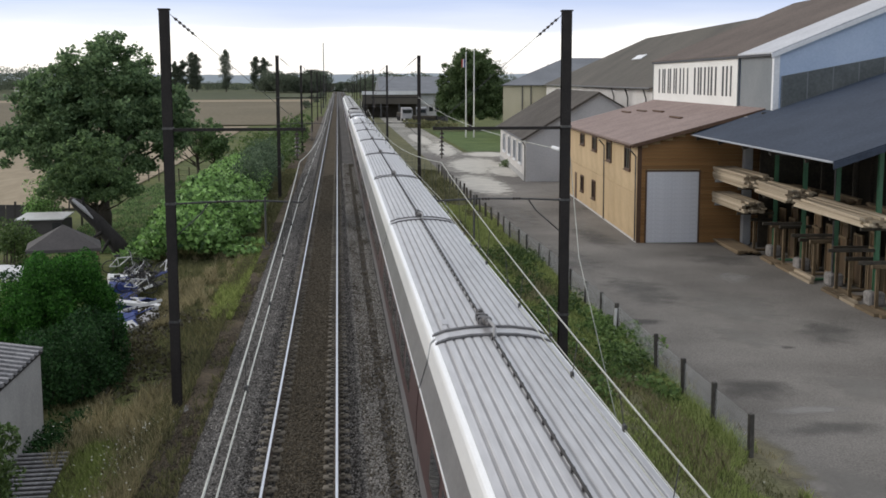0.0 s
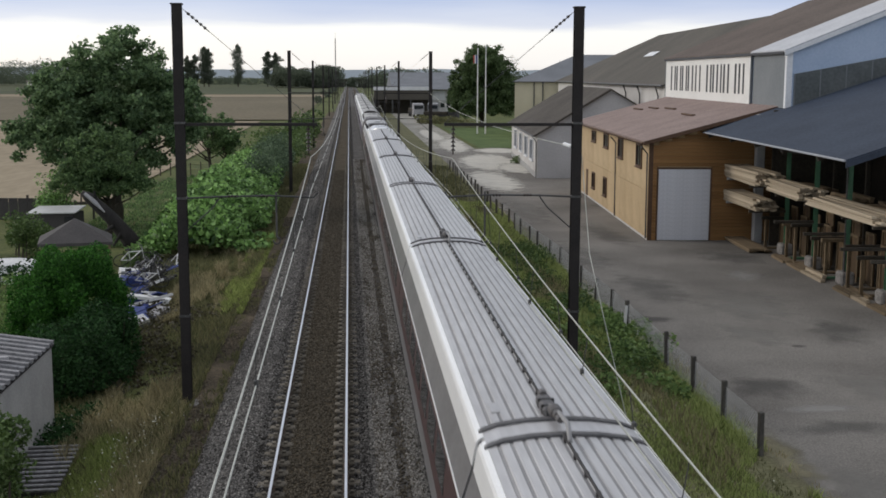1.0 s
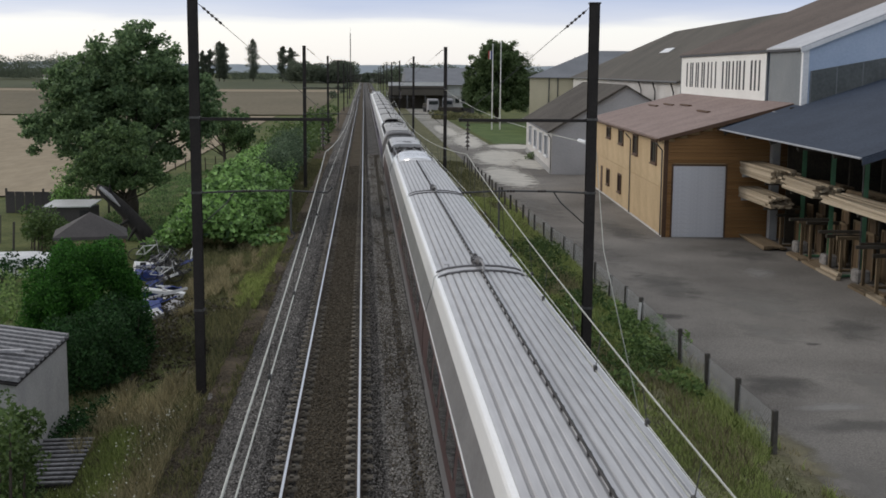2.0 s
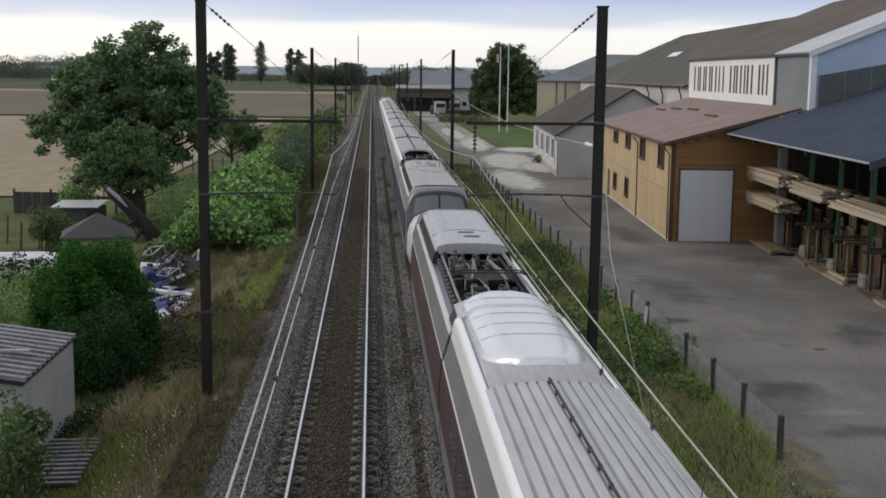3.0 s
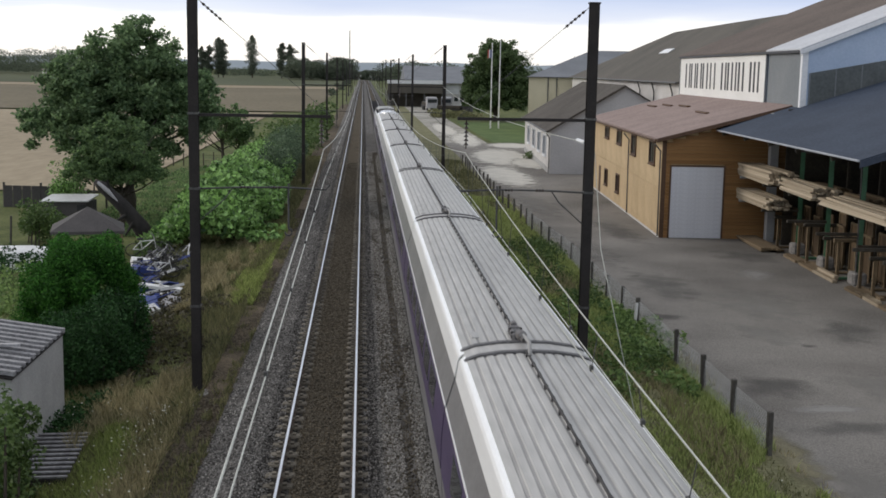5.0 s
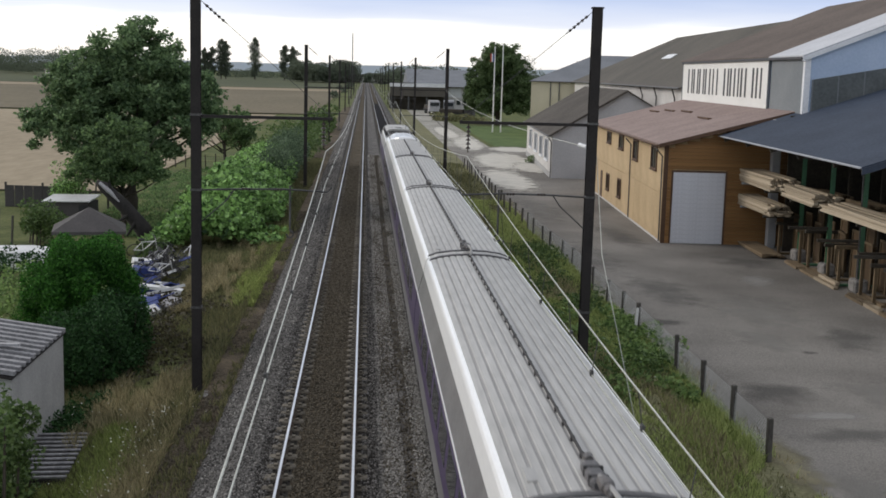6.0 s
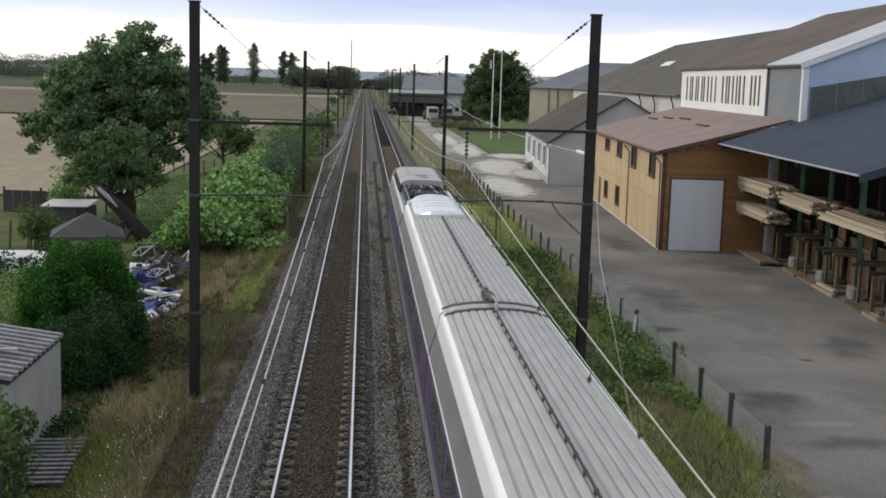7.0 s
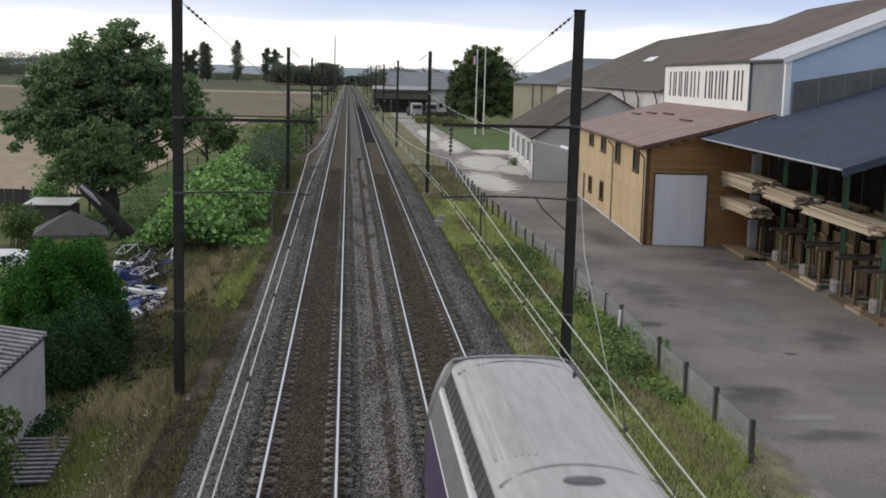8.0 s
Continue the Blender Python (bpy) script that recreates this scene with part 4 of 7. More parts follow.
def corrugated(x0, z0, x1, z1, y0, y1, t, step=0.35, amp=0.03):
    """A ribbed sheet roof that rises from (x0, z0) to (x1, z1); its ribs run up the slope."""
    bm = bmesh.new()
    n = max(2, int((y1 - y0) / step))
    top, low = [], []
    for i in range(n * 2 + 1):
        y = y0 + (y1 - y0) * i / (n * 2)
        d = amp if i % 2 else 0.0
        top.append((bm.verts.new((x0, y, z0 + d)), bm.verts.new((x1, y, z1 + d))))
        low.append((bm.verts.new((x0, y, z0 - t)), bm.verts.new((x1, y, z1 - t))))
    for a, b in zip(top, top[1:]):
        bm.faces.new((a[0], a[1], b[1], b[0]))
    for a, b in zip(low, low[1:]):
        bm.faces.new((a[0], b[0], b[1], a[1]))
    for i in range(len(top) - 1):
        bm.faces.new((top[i][0], top[i + 1][0], low[i + 1][0], low[i][0]))
        bm.faces.new((top[i][1], low[i][1], low[i + 1][1], top[i + 1][1]))
    for i in (0, -1):
        bm.faces.new((top[i][0], low[i][0], low[i][1], top[i][1]))
    bmesh.ops.recalc_face_normals(bm, faces=bm.faces)
    return bm


def opening_window(parent, x, y0, y1, z0, z1, frame_mat, depth=0.08, bars=1):
    """A window in a wall that faces -x at the plane x."""
    w = part("window", boxed(x - 0.01, x + 0.02, y0 + 0.06, y1 - 0.06, z0 + 0.06, z1 - 0.06), M["glass"], parent)
    for a, b, c, d in ((y0, y1, z0, z0 + 0.09), (y0, y1, z1 - 0.09, z1), (y0, y0 + 0.09, z0 + 0.09, z1 - 0.09), (y1 - 0.09, y1, z0 + 0.09, z1 - 0.09)):
        part("frame", boxed(x - depth, x + 0.02, a, b, c, d), frame_mat, w)
    for i in range(bars):
        m = y0 + (y1 - y0) * (i + 1) / (bars + 1)
        part("bar", boxed(x - 0.04, x + 0.02, m - 0.03, m + 0.03, z0 + 0.09, z1 - 0.09), frame_mat, w)
    part("sill", boxed(x - depth - 0.06, x, y0 - 0.05, y1 + 0.05, z0 - 0.06, z0), frame_mat, w)
    return w


def timber_workshop():
    t = thing("workshop", "two-storey timber-clad workshop with white roller door", "workshop", YARD)
    body = bmesh.new()
    loft(body, [[(0.02, y, 0), (6.9, y, 0), (6.9, y, 7.3), (0.02, y, 5.45)] for y in (0.02, 29.2)])
    part("wall", body, M["ply"], t)
    # plank front, board by board, left open for the door
    z, k = 0.0, 0
    full = shared("plank", boxed(0, 1, -0.03, 0.02, 0, 0.19, 0.006), M["plank"])
    while z < 7.4:
        top = 5.45 + 0.266 * 6.9
        right = 6.9
        left = 0.0 if z < 5.2 else max(0.0, (z + 0.2 - 5.45) / 0.285)
        spans = [(left, right)] if z > 4.1 else [(0.0, 0.5), (3.47, right)]
        for a, b in spans:
            if b - a > 0.2:
                piece("plank", full, t, Matrix.Translation((a, 0, z)) @ Matrix.Diagonal((b - a, 1, 1, 1)))
        z += 0.2
    # pale panels of the long side with their joints
    pan = shared("panel", boxed(-0.025, 0.02, 0.0, 2.41, 0, 2.68, 0.008), M["ply"])
    for i in range(12):
        for j in range(2):
            piece("panel", pan, t, Matrix.Translation((0, 0.1 + i * 2.43, 0.08 + j * 2.7)))
    part("plinth", boxed(-0.05, 0.0, 0, 29.2, 0, 0.12), M["white_wall"], t, "pale concrete plinth")
    part("corner_post", boxed(-0.045, 0.2, -0.045, 0.0, 0, 5.5), M["brown_trim"], t)
    door = part("roller_door", boxed(0.52, 3.45, -0.02, 0.06, 0.02, 4.04), M["door_white"], t, "closed white roller door")
    slat = shared("slat", boxed(0.54, 3.43, -0.03, 0.0, 0, 0.245, 0.006), M["door_white"])
    for i in range(16):
        piece("slat", slat, door, Matrix.Translation((0, 0, 0.04 + i * 0.25)))
    for a, b, c, d in ((0.42, 0.52, 0, 4.14), (3.45, 3.55, 0, 4.14), (0.52, 3.45, 4.04, 4.14)):
        part("door_frame", boxed(a, b, -0.05, 0.05, c, d), M["brown_trim"], door)
    for y0, y1, z0, z1 in ((20.6, 22.6, 4.4, 5.25), (14.7, 16.7, 4.3, 5.3), (8.7, 10.5, 4.0, 5.3), (2.1, 3.9, 3.95, 5.3), (20.7, 22.1, 0.95, 2.15), (15.1, 16.5, 0.95, 2.25)):
        opening_window(t, -0.03, y0, y1, z0, z1, M["brown_trim"])
    part("side_door", boxed(-0.05, 0.0, 24.5, 25.5, 0.1, 2.1), M["brown_trim"], t, "dark brown side door")
    part("roof", corrugated(-0.45, 5.62, 7.0, 7.6, -0.5, 29.8, 0.1), M["tile_red"], t, "weathered red-brown sheet roof")
    part("verge_board", loft(bmesh.new(), [[(-0.45, y, 5.4), (-0.45, y, 5.60), (7.0, y, 7.58), (7.0, y, 7.38)] for y in (-0.53, -0.5)]), M["brown_trim"], t)
    bm = bmesh.new()
    tube(bm, [(-0.52, y, 5.52) for y in (-0.5, 10, 20, 29.8)], 0.07, 8)
    part("gutter", bm, M["brown_trim"], t)
    for y in (0.12, 11.2):
        part("downpipe", tube(bmesh.new(), [(-0.5, y - 0.3, 5.3), (-0.12, y, 4.9), (-0.1, y, 0.1)], 0.045, 8), M["steel"], t)
    # slots let into the roof
    for x, y in ((3.9, 8.2), (4.5, 16.5), (4.2, 21.0), (3.6, 24.0)):
        z = 5.62 + (x + 0.45) * 0.266
        part("roof_vent", boxed(x - 0.12, x + 0.12, y - 1.5, y + 1.5, z + 0.01, z + 0.12, 0.02), M["brown_trim"], t)
    return t


def big_hall():
    t = thing("hall", "tall gabled hall with brown roof and pale blue front", "hall", YARD)
    ridge, eave, rx = 15.2, 10.65, 18.17
    y0, y1 = -1.8, 30.2
    bm = bmesh.new()
    loft(bm, [[(7.0, y, 0), (29.3, y, 0), (29.3, y, eave), (rx, y, ridge - 0.1), (7.0, y, eave - 0.05)] for y in (y0 + 0.05, y1)])
    part("wall", bm, M["blue_wall"], t, "pale blue clad wall")
    part("roof", corrugated(6.75, eave - 0.02, rx, ridge + 0.05, 4.8, y1 + 0.2, 0.12, 0.5, 0.04), M["roof_brown"], t, "brown fibre-cement roof slope")
    part("roof_strip", corrugated(6.75, eave - 0.02, rx, ridge + 0.05, y0 - 0.15, 4.8, 0.12, 0.5, 0.04), M["strip_white"], t, "white sheet strip along the gable")
    part("roof", corrugated(rx, ridge + 0.05, 29.6, eave - 0.02, y0 - 0.15, y1 + 0.2, 0.12, 0.5, 0.04), M["roof_brown"], t)
    part("side_panel", boxed(6.94, 7.0, y0 + 0.3, 4.7, 7.4, eave - 0.1), M["panel_grey"], t, "blue-grey metal panel")
    part("corner_trim", boxed(6.93, 7.25, y0 - 0.03, y0 + 0.3, 6.0, eave - 0.1), M["white_metal"], t)
    part("eave_board", boxed(6.72, 6.78, y0, y1, eave - 0.22, eave - 0.08), M["sign_dark"], t)
    part("base_flashing", boxed(6.9, 7.0, y0 + 0.4, y1, 7.2, 7.38), M["white_metal"], t)
    # glazed band of the gable, pane by pane
    x = 7.4
    while x < 27:
        head = lambda q: 9.35 + 0.185 * (q - 7.4) if q < 18 else 11.31 - 0.185 * (q - 18)
        hi = head(x)
        part("window", loft(bmesh.new(), [[(x + 0.03, y, 6.2), (x + 1.37, y, 6.2), (x + 1.37, y, head(x + 1.37)), (x + 0.03, y, head(x + 0.03))] for y in (y0 - 0.01, y0 + 0.03)]), M["glazing"], t)
        part("mullion", boxed(x - 0.03, x + 0.03, y0 - 0.03, y0 + 0.04, 6.2, hi), M["panel_grey"], t)
        x += 1.4
    part("verge_board", loft(bmesh.new(), [[(6.75, y, eave - 0.34), (6.75, y, eave - 0.1), (rx, y, ridge - 0.05), (rx, y, ridge - 0.3)] for y in (y0 - 0.17, y0 - 0.13)]), M["white_metal"], t)
    return t


def sign_board():
    t = thing("sign_board", "long white sign board with tall charcoal lettering bars", "sign", YARD)
    y0, y1, z0, z1 = 5.0, 30.0, 7.45, 10.42
    part("board", boxed(6.86, 6.93, y0, y1, z0, z1, 0.01), M["sign_white"], t)
    for a, b, c, d in ((y0, y1, z0 - 0.08, z0), (y0, y1, z1, z1 + 0.08), (y0 - 0.08, y0, z0 - 0.08, z1 + 0.08), (y1, y1 + 0.08, z0 - 0.08, z1 + 0.08)):
        part("frame", boxed(6.82, 6.94, a, b, c, d), M["panel_grey"], t)
    # lettering as plain bars in three groups: the far edge and near edge of each group, and the stems of each sign
    for far, near, stems in ((27.9, 17.4, (2, 2, 2, 2, 1, 1)), (16.1, 9.7, (2, 2, 1, 2)), (8.6, 6.0, (2, 1))):
        room = (far - near) / (sum(1.0 if k == 2 else 0.62 for k in stems))
        y = far
        for k in stems:
            w = room * (1.0 if k == 2 else 0.62)
            for q in (((y, y - 0.36), (y - w + 0.68, y - w + 0.36)) if k == 2 else ((y - w / 2 + 0.2, y - w / 2 - 0.08),)):
                part("letter_bar", boxed(6.83, 6.86, q[1], q[0], 8.15, 10.0), M["sign_dark"], t)
            y -= w
    return t


def rear_hall():
    t = thing("hall", "long white hall with dark mossy roof behind the sign", "hall", YARD)
    part("wall", loft(bmesh.new(), [[(7.1, y, 0), (23.4, y, 0), (23.4, y, 8.65), (7.1, y, 8.65)] for y in (30.25, 109.3)]), M["white_wall"], t, "grimy white rendered wall")
    part("roof", slab(bmesh.new(), (6.7, 30.3, 8.5), (15.27, 30.3, 14.1), (15.27, 76, 14.1), (6.7, 110, 8.5), 0.12), M["roof_dark"], t, "dark mossy roof slope")
    part("roof", slab(bmesh.new(), (15.27, 30.3, 14.1), (23.8, 30.3, 8.5), (23.8, 110, 8.5), (15.27, 76, 14.1), 0.12), M["roof_dark"], t)
    part("roof_hip", loft(bmesh.new(), [[(6.7, 110, z), (15.27, 76, 14.1 + z - 8.5), (23.8, 110, z)] for z in (8.44, 8.5)]), M["roof_dark"], t)
    k = 0.653
    part("skylight", slab(bmesh.new(), (10.9, 57, 8.5 + 4.2 * k + 0.1), (11.6, 57, 8.5 + 4.9 * k + 0.1), (11.6, 62, 8.5 + 4.9 * k + 0.1), (10.9, 62, 8.5 + 4.2 * k + 0.1), 0.06), M["white_metal"], t, "pale skylight sheet")
    part("gutter", tube(bmesh.new(), [(6.62, y, 8.45) for y in (30.4, 80, 109.5)], 0.09, 8), M["steel"], t)
    for y in (33, 41.5, 49.0):
        part("downpipe", tube(bmesh.new(), [(6.6, y, 8.4), (6.95, y + 0.5, 7.6), (7.0, y + 0.5, 0)], 0.07, 8), M["steel"], t)
    return t


def small_house():
    t = thing("office_building", "low white building with tall windows and brown roof", "building", YARD)
    bm = bmesh.new()
    loft(bm, [[(-2.36, y, 0), (6.6, y, 0), (6.6, y, 6.6), (4.1, y, 8.0), (-2.36, y, 4.05)] for y in (41, 72)])
    part("wall", bm, M["grey_wall"], t, "grey rendered gable")
    part("front_wall", boxed(-2.42, -2.36, 41.0, 72, 0, 4.0), M["white_wall"], t, "white rendered front")
    part("roof", corrugated(-2.8, 3.9, 4.1, 8.12, 40.6, 72.4, 0.12, 0.4, 0.03), M["roof_office"], t, "brown tiled roof slope")
    part("roof", corrugated(4.1, 8.12, 6.9, 6.5, 40.6, 72.4, 0.12, 0.4, 0.03), M["roof_office"], t)
    part("verge_board", loft(bmesh.new(), [[(-2.8, y, 3.7), (-2.8, y, 3.9), (4.1, y, 8.12), (4.1, y, 7.9)] for y in (40.55, 40.6)]), M["roof_office"], t)
    for y in (44.5, 50.5, 57.0, 64.0):
        opening_window(t, -2.42, y, y + 3.0, 1.35, 3.35, M["white_metal"], 0.12, 1)
    part("plinth", boxed(-2.5, -2.42, 41, 72, 0, 0.5), M["concrete"], t)
    part("gutter", tube(bmesh.new(), [(-2.86, y, 3.82) for y in (40.6, 55, 72.4)], 0.08, 8), M["steel"], t)
    part("downpipe", tube(bmesh.new(), [(-2.84, 41.2, 3.8), (-2.5, 41.1, 3.3), (-2.48, 41.1, 0)], 0.06, 8), M["steel"], t)
    return t


def cream_building():
    t = thing("storehouse", "tall cream storehouse with grey slate roof", "building", YARD @ pose(0.9, 112, 0, 0, 0, -5))
    part("wall", loft(bmesh.new(), [[(0, y, 0), (24, y, 0), (24, y, 8.4), (0, y, 8.4)] for y in (0, 22)]), M["cream_wall"], t, "cream rendered wall")
    e, r = 8.42, 12.6
    part("roof", slab(bmesh.new(), (-0.3, -0.4, e), (24.3, -0.4, e), (24.3, 11, r), (9.5, 11, r), 0.12), M["roof_grey"], t, "grey slate roof slope")
    part("roof", slab(bmesh.new(), (9.5, 11, r), (24.3, 11, r), (24.3, 22.4, e), (-0.3, 22.4, e), 0.12), M["roof_grey"], t)
    part("roof_hip", loft(bmesh.new(), [[(-0.3, -0.4, e + d), (9.5, 11, r + d), (-0.3, 22.4, e + d)] for d in (-0.08, 0.0)]), M["roof_grey"], t)
    part("gutter", boxed(-0.35, 24.3, -0.5, -0.38, e - 0.1, e + 0.02, 0.02), M["steel"], t)
    for x in (2.8, 4.1):
        part("downpipe", boxed(x, x + 0.16, -0.15, -0.01, 0, 8.3), M["steel"], t)
    return t


timber_workshop()
big_hall()
sign_board()
rear_hall()
small_house()
cream_building()


def rack_shed():
    t = thing("timber_shed", "open timber shed with dark blue sheet roof and green posts", "shed", YARD)
    ex, ez, k = 2.95, 6.15, 0.335
    part("roof", corrugated(ex, ez, 16.0, ez + k * (16 - ex), -22.6, -1.9, 0.08, 0.3, 0.035), M["roof_blue"], t, "dark blue-grey ribbed roof")
    part("roof", corrugated(ex, ez, 6.9, ez + k * (6.9 - ex), -1.9, -0.1, 0.08, 0.3, 0.035), M["roof_blue"], t)
    part("roof", corrugated(16.0, ez + k * (16 - ex), 29.0, ez, -22.6, -1.9, 0.08, 0.3, 0.035), M["roof_blue"], t)
    part("gutter", boxed(ex - 0.08, ex + 0.02, -22.6, -0.1, ez - 0.075, ez + 0.0, 0.015), M["panel_pale"], t, "dull grey-white eaves gutter")
    part("verge_board", loft(bmesh.new(), [[(ex, y, ez - 0.3), (ex, y, ez - 0.06), (16, y, ez + k * 13.05 - 0.06), (16, y, ez + k * 13.05 - 0.3)] for y in (-22.66, -22.62)]), M["roof_blue"], t)
    # dark walls added in place of the shade deep in the shed
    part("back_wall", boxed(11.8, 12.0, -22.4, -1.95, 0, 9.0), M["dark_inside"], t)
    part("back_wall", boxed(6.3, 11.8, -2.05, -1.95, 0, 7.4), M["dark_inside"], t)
    for y in (-0.75, -5.4, -9.9, -14.3, -19.0, -22.3):
        h = ez + k * (6.2 - ex) - 0.1
        if y == -0.75:
            p = part("post", boxed(5.75, 6.2, y - 0.25, y + 0.25, 0, h, 0.02), M["concrete"], t, "pale concrete post")
        else:
            bm = bmesh.new()
            box(bm, 6.1, 6.28, y - 0.09, y - 0.07, 0.5, h)
            box(bm, 6.1, 6.28, y + 0.07, y + 0.09, 0.5, h)
            box(bm, 6.18, 6.2, y - 0.07, y + 0.07, 0.5, h)
            p = part("post", bm, M["green_steel"], t, "green painted steel post")
            part("footing", boxed(5.85, 6.5, y - 0.4, y + 0.4, 0, 0.6, 0.08), M["stone"], p, "rough concrete block")
            part("downpipe", tube(bmesh.new(), [(ex + 0.1, y, ez - 0.2), (6.0, y - 0.12, ez - 0.5), (6.05, y - 0.12, 0.6)], 0.05, 6), M["steel"], p) if y == -14.3 else None
        for z in (2.35, 3.65):
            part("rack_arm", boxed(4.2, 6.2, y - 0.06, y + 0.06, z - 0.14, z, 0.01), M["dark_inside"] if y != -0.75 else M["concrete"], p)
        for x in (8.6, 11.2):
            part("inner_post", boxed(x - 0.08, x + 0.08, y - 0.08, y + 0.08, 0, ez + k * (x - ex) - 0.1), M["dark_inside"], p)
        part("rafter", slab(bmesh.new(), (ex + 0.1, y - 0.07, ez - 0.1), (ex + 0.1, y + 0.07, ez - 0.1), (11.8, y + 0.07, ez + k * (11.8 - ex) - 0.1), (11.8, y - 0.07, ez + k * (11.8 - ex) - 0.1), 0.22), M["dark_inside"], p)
    return t


rack_shed()


def timber_stack(x, y0, y1, z0, rows, cols, label, rng, material, w=0.2, h=0.09, ragged=0.8):
    """A pile of sawn boards that lie along the yard's y axis."""
    t = thing("timber_stack", label, "timber", YARD @ Matrix.Translation((x, 0, z0)), group="stacked timber")
    me = shared("board", boxed(-0.5, 0.5, -0.5, 0.5, -0.5, 0.5), material)
    for r in range(rows):
        for c in range(cols):
            if rows > 1 and r == rows - 1 and rng.random() < 0.35:
                continue
            a, b = y0 - rng.uniform(0, ragged), y1 + rng.uniform(0, ragged)
            piece("board", me, t, Matrix.Translation((c * (w + 0.012) + rng.uniform(-0.02, 0.02), (a + b) / 2, h / 2 + r * (h + 0.008))) @ Matrix.Rotation(radians(rng.uniform(-1.5, 1.5)), 4, "Z") @ Matrix.Diagonal((w, b - a, h, 1)))
    return t


rng = random.Random(4)
timber_stack(4.35, -6.2, 1.6, 3.66, 7, 6, "stack of pale sawn boards on the upper rack", rng, M["timber"])
timber_stack(4.3, -12.9, -8.9, 3.66, 6, 6, "stack of pale sawn boards on the upper rack", rng, M["timber"])
timber_stack(4.2, -22.3, -15.4, 3.66, 4, 6, "long pale planks on the upper rack", rng, M["timber"])
timber_stack(4.35, -5.4, 1.7, 2.36, 6, 6, "stack of pale sawn boards on the lower rack", rng, M["timber"], ragged=0.9)
timber_stack(4.5, -4.6, 0.3, 0.06, 2, 6, "loose grey planks lying on the asphalt", rng, M["timber_old"], ragged=0.8)
for y, n, w in ((-7.2, 1, 3), (-9.8, 1, 4), (-12.4, 2, 2), (-16.6, 1, 4), (-18.0, 1, 2), (-20.6, 1, 4)):
    timber_stack(5.3, y - 0.8, y + 0.7, 0.02, n, w, "short weathered beams at the foot of the rack", rng, M["timber_old"] if w != 2 else M["timber"], 0.2, 0.12)


def standing_panel(y, x, h, w, material, label):
    """A framed wooden panel that stands on edge in the rack."""
    t = thing("wooden_panel", label, "panel", YARD @ pose(x, y, 0.02, 0, 0, 0), group="panels in the rack")
    part("sheet", boxed(-0.02, 0.02, -w / 2, w / 2, 0.05, h, 0.005), material, t)
    for a, b, c, d in ((-w / 2, -w / 2 + 0.1, 0, h), (w / 2 - 0.1, w / 2, 0, h), (-w / 2 + 0.1, w / 2 - 0.1, h - 0.1, h), (-w / 2 + 0.1, w / 2 - 0.1, 0, 0.1)):
        part("batten", boxed(-0.07, -0.02, a, b, c, d), M["batten"], t)


for i in range(17):
    y = -2.6 - i * 1.2
    standing_panel(y, 6.9 + 0.25 * (i % 3), 2.1 + 0.25 * ((i * 7) % 3), 1.02, M["brown_board"], "dark brown framed wooden panel standing on edge")
def trestle(y, h, dark):
    """A low timber frame whose arm reaches out of the rack towards the yard."""
    t = thing("trestle", "low timber trestle with a long dark arm in the rack", "trestle", YARD @ pose(0, y, 0.02), group="trestles in the rack")
    part("arm", boxed(5.5, 7.4, -0.09, 0.09, h - 0.16, h, 0.015), M["dark_inside"] if dark else M["timber_old"], t, "dark rough arm")
    for x in (5.75, 7.1):
        part("leg", boxed(x - 0.07, x + 0.07, -0.06, 0.06, 0.1, h - 0.16, 0.01), M["batten"], t)
    part("foot", boxed(5.3, 7.3, -0.12, 0.12, 0.0, 0.1, 0.02), M["batten"] if dark else M["green_steel"], t)


for k, y in enumerate((-3.3, -7.0, -8.4, -11.4, -12.9, -15.8, -17.4, -20.3)):
    trestle(y, 1.75 + 0.12 * (k % 3), k % 3 != 1)
for i in range(8):
    y = -3.5 - i * 2.35
    timber_stack(7.2, y - 0.9, y + 0.9, 2.9 + 0.5 * (i % 2), 3, 5, "dark boards stored inside the shed", rng, M["timber_old"])


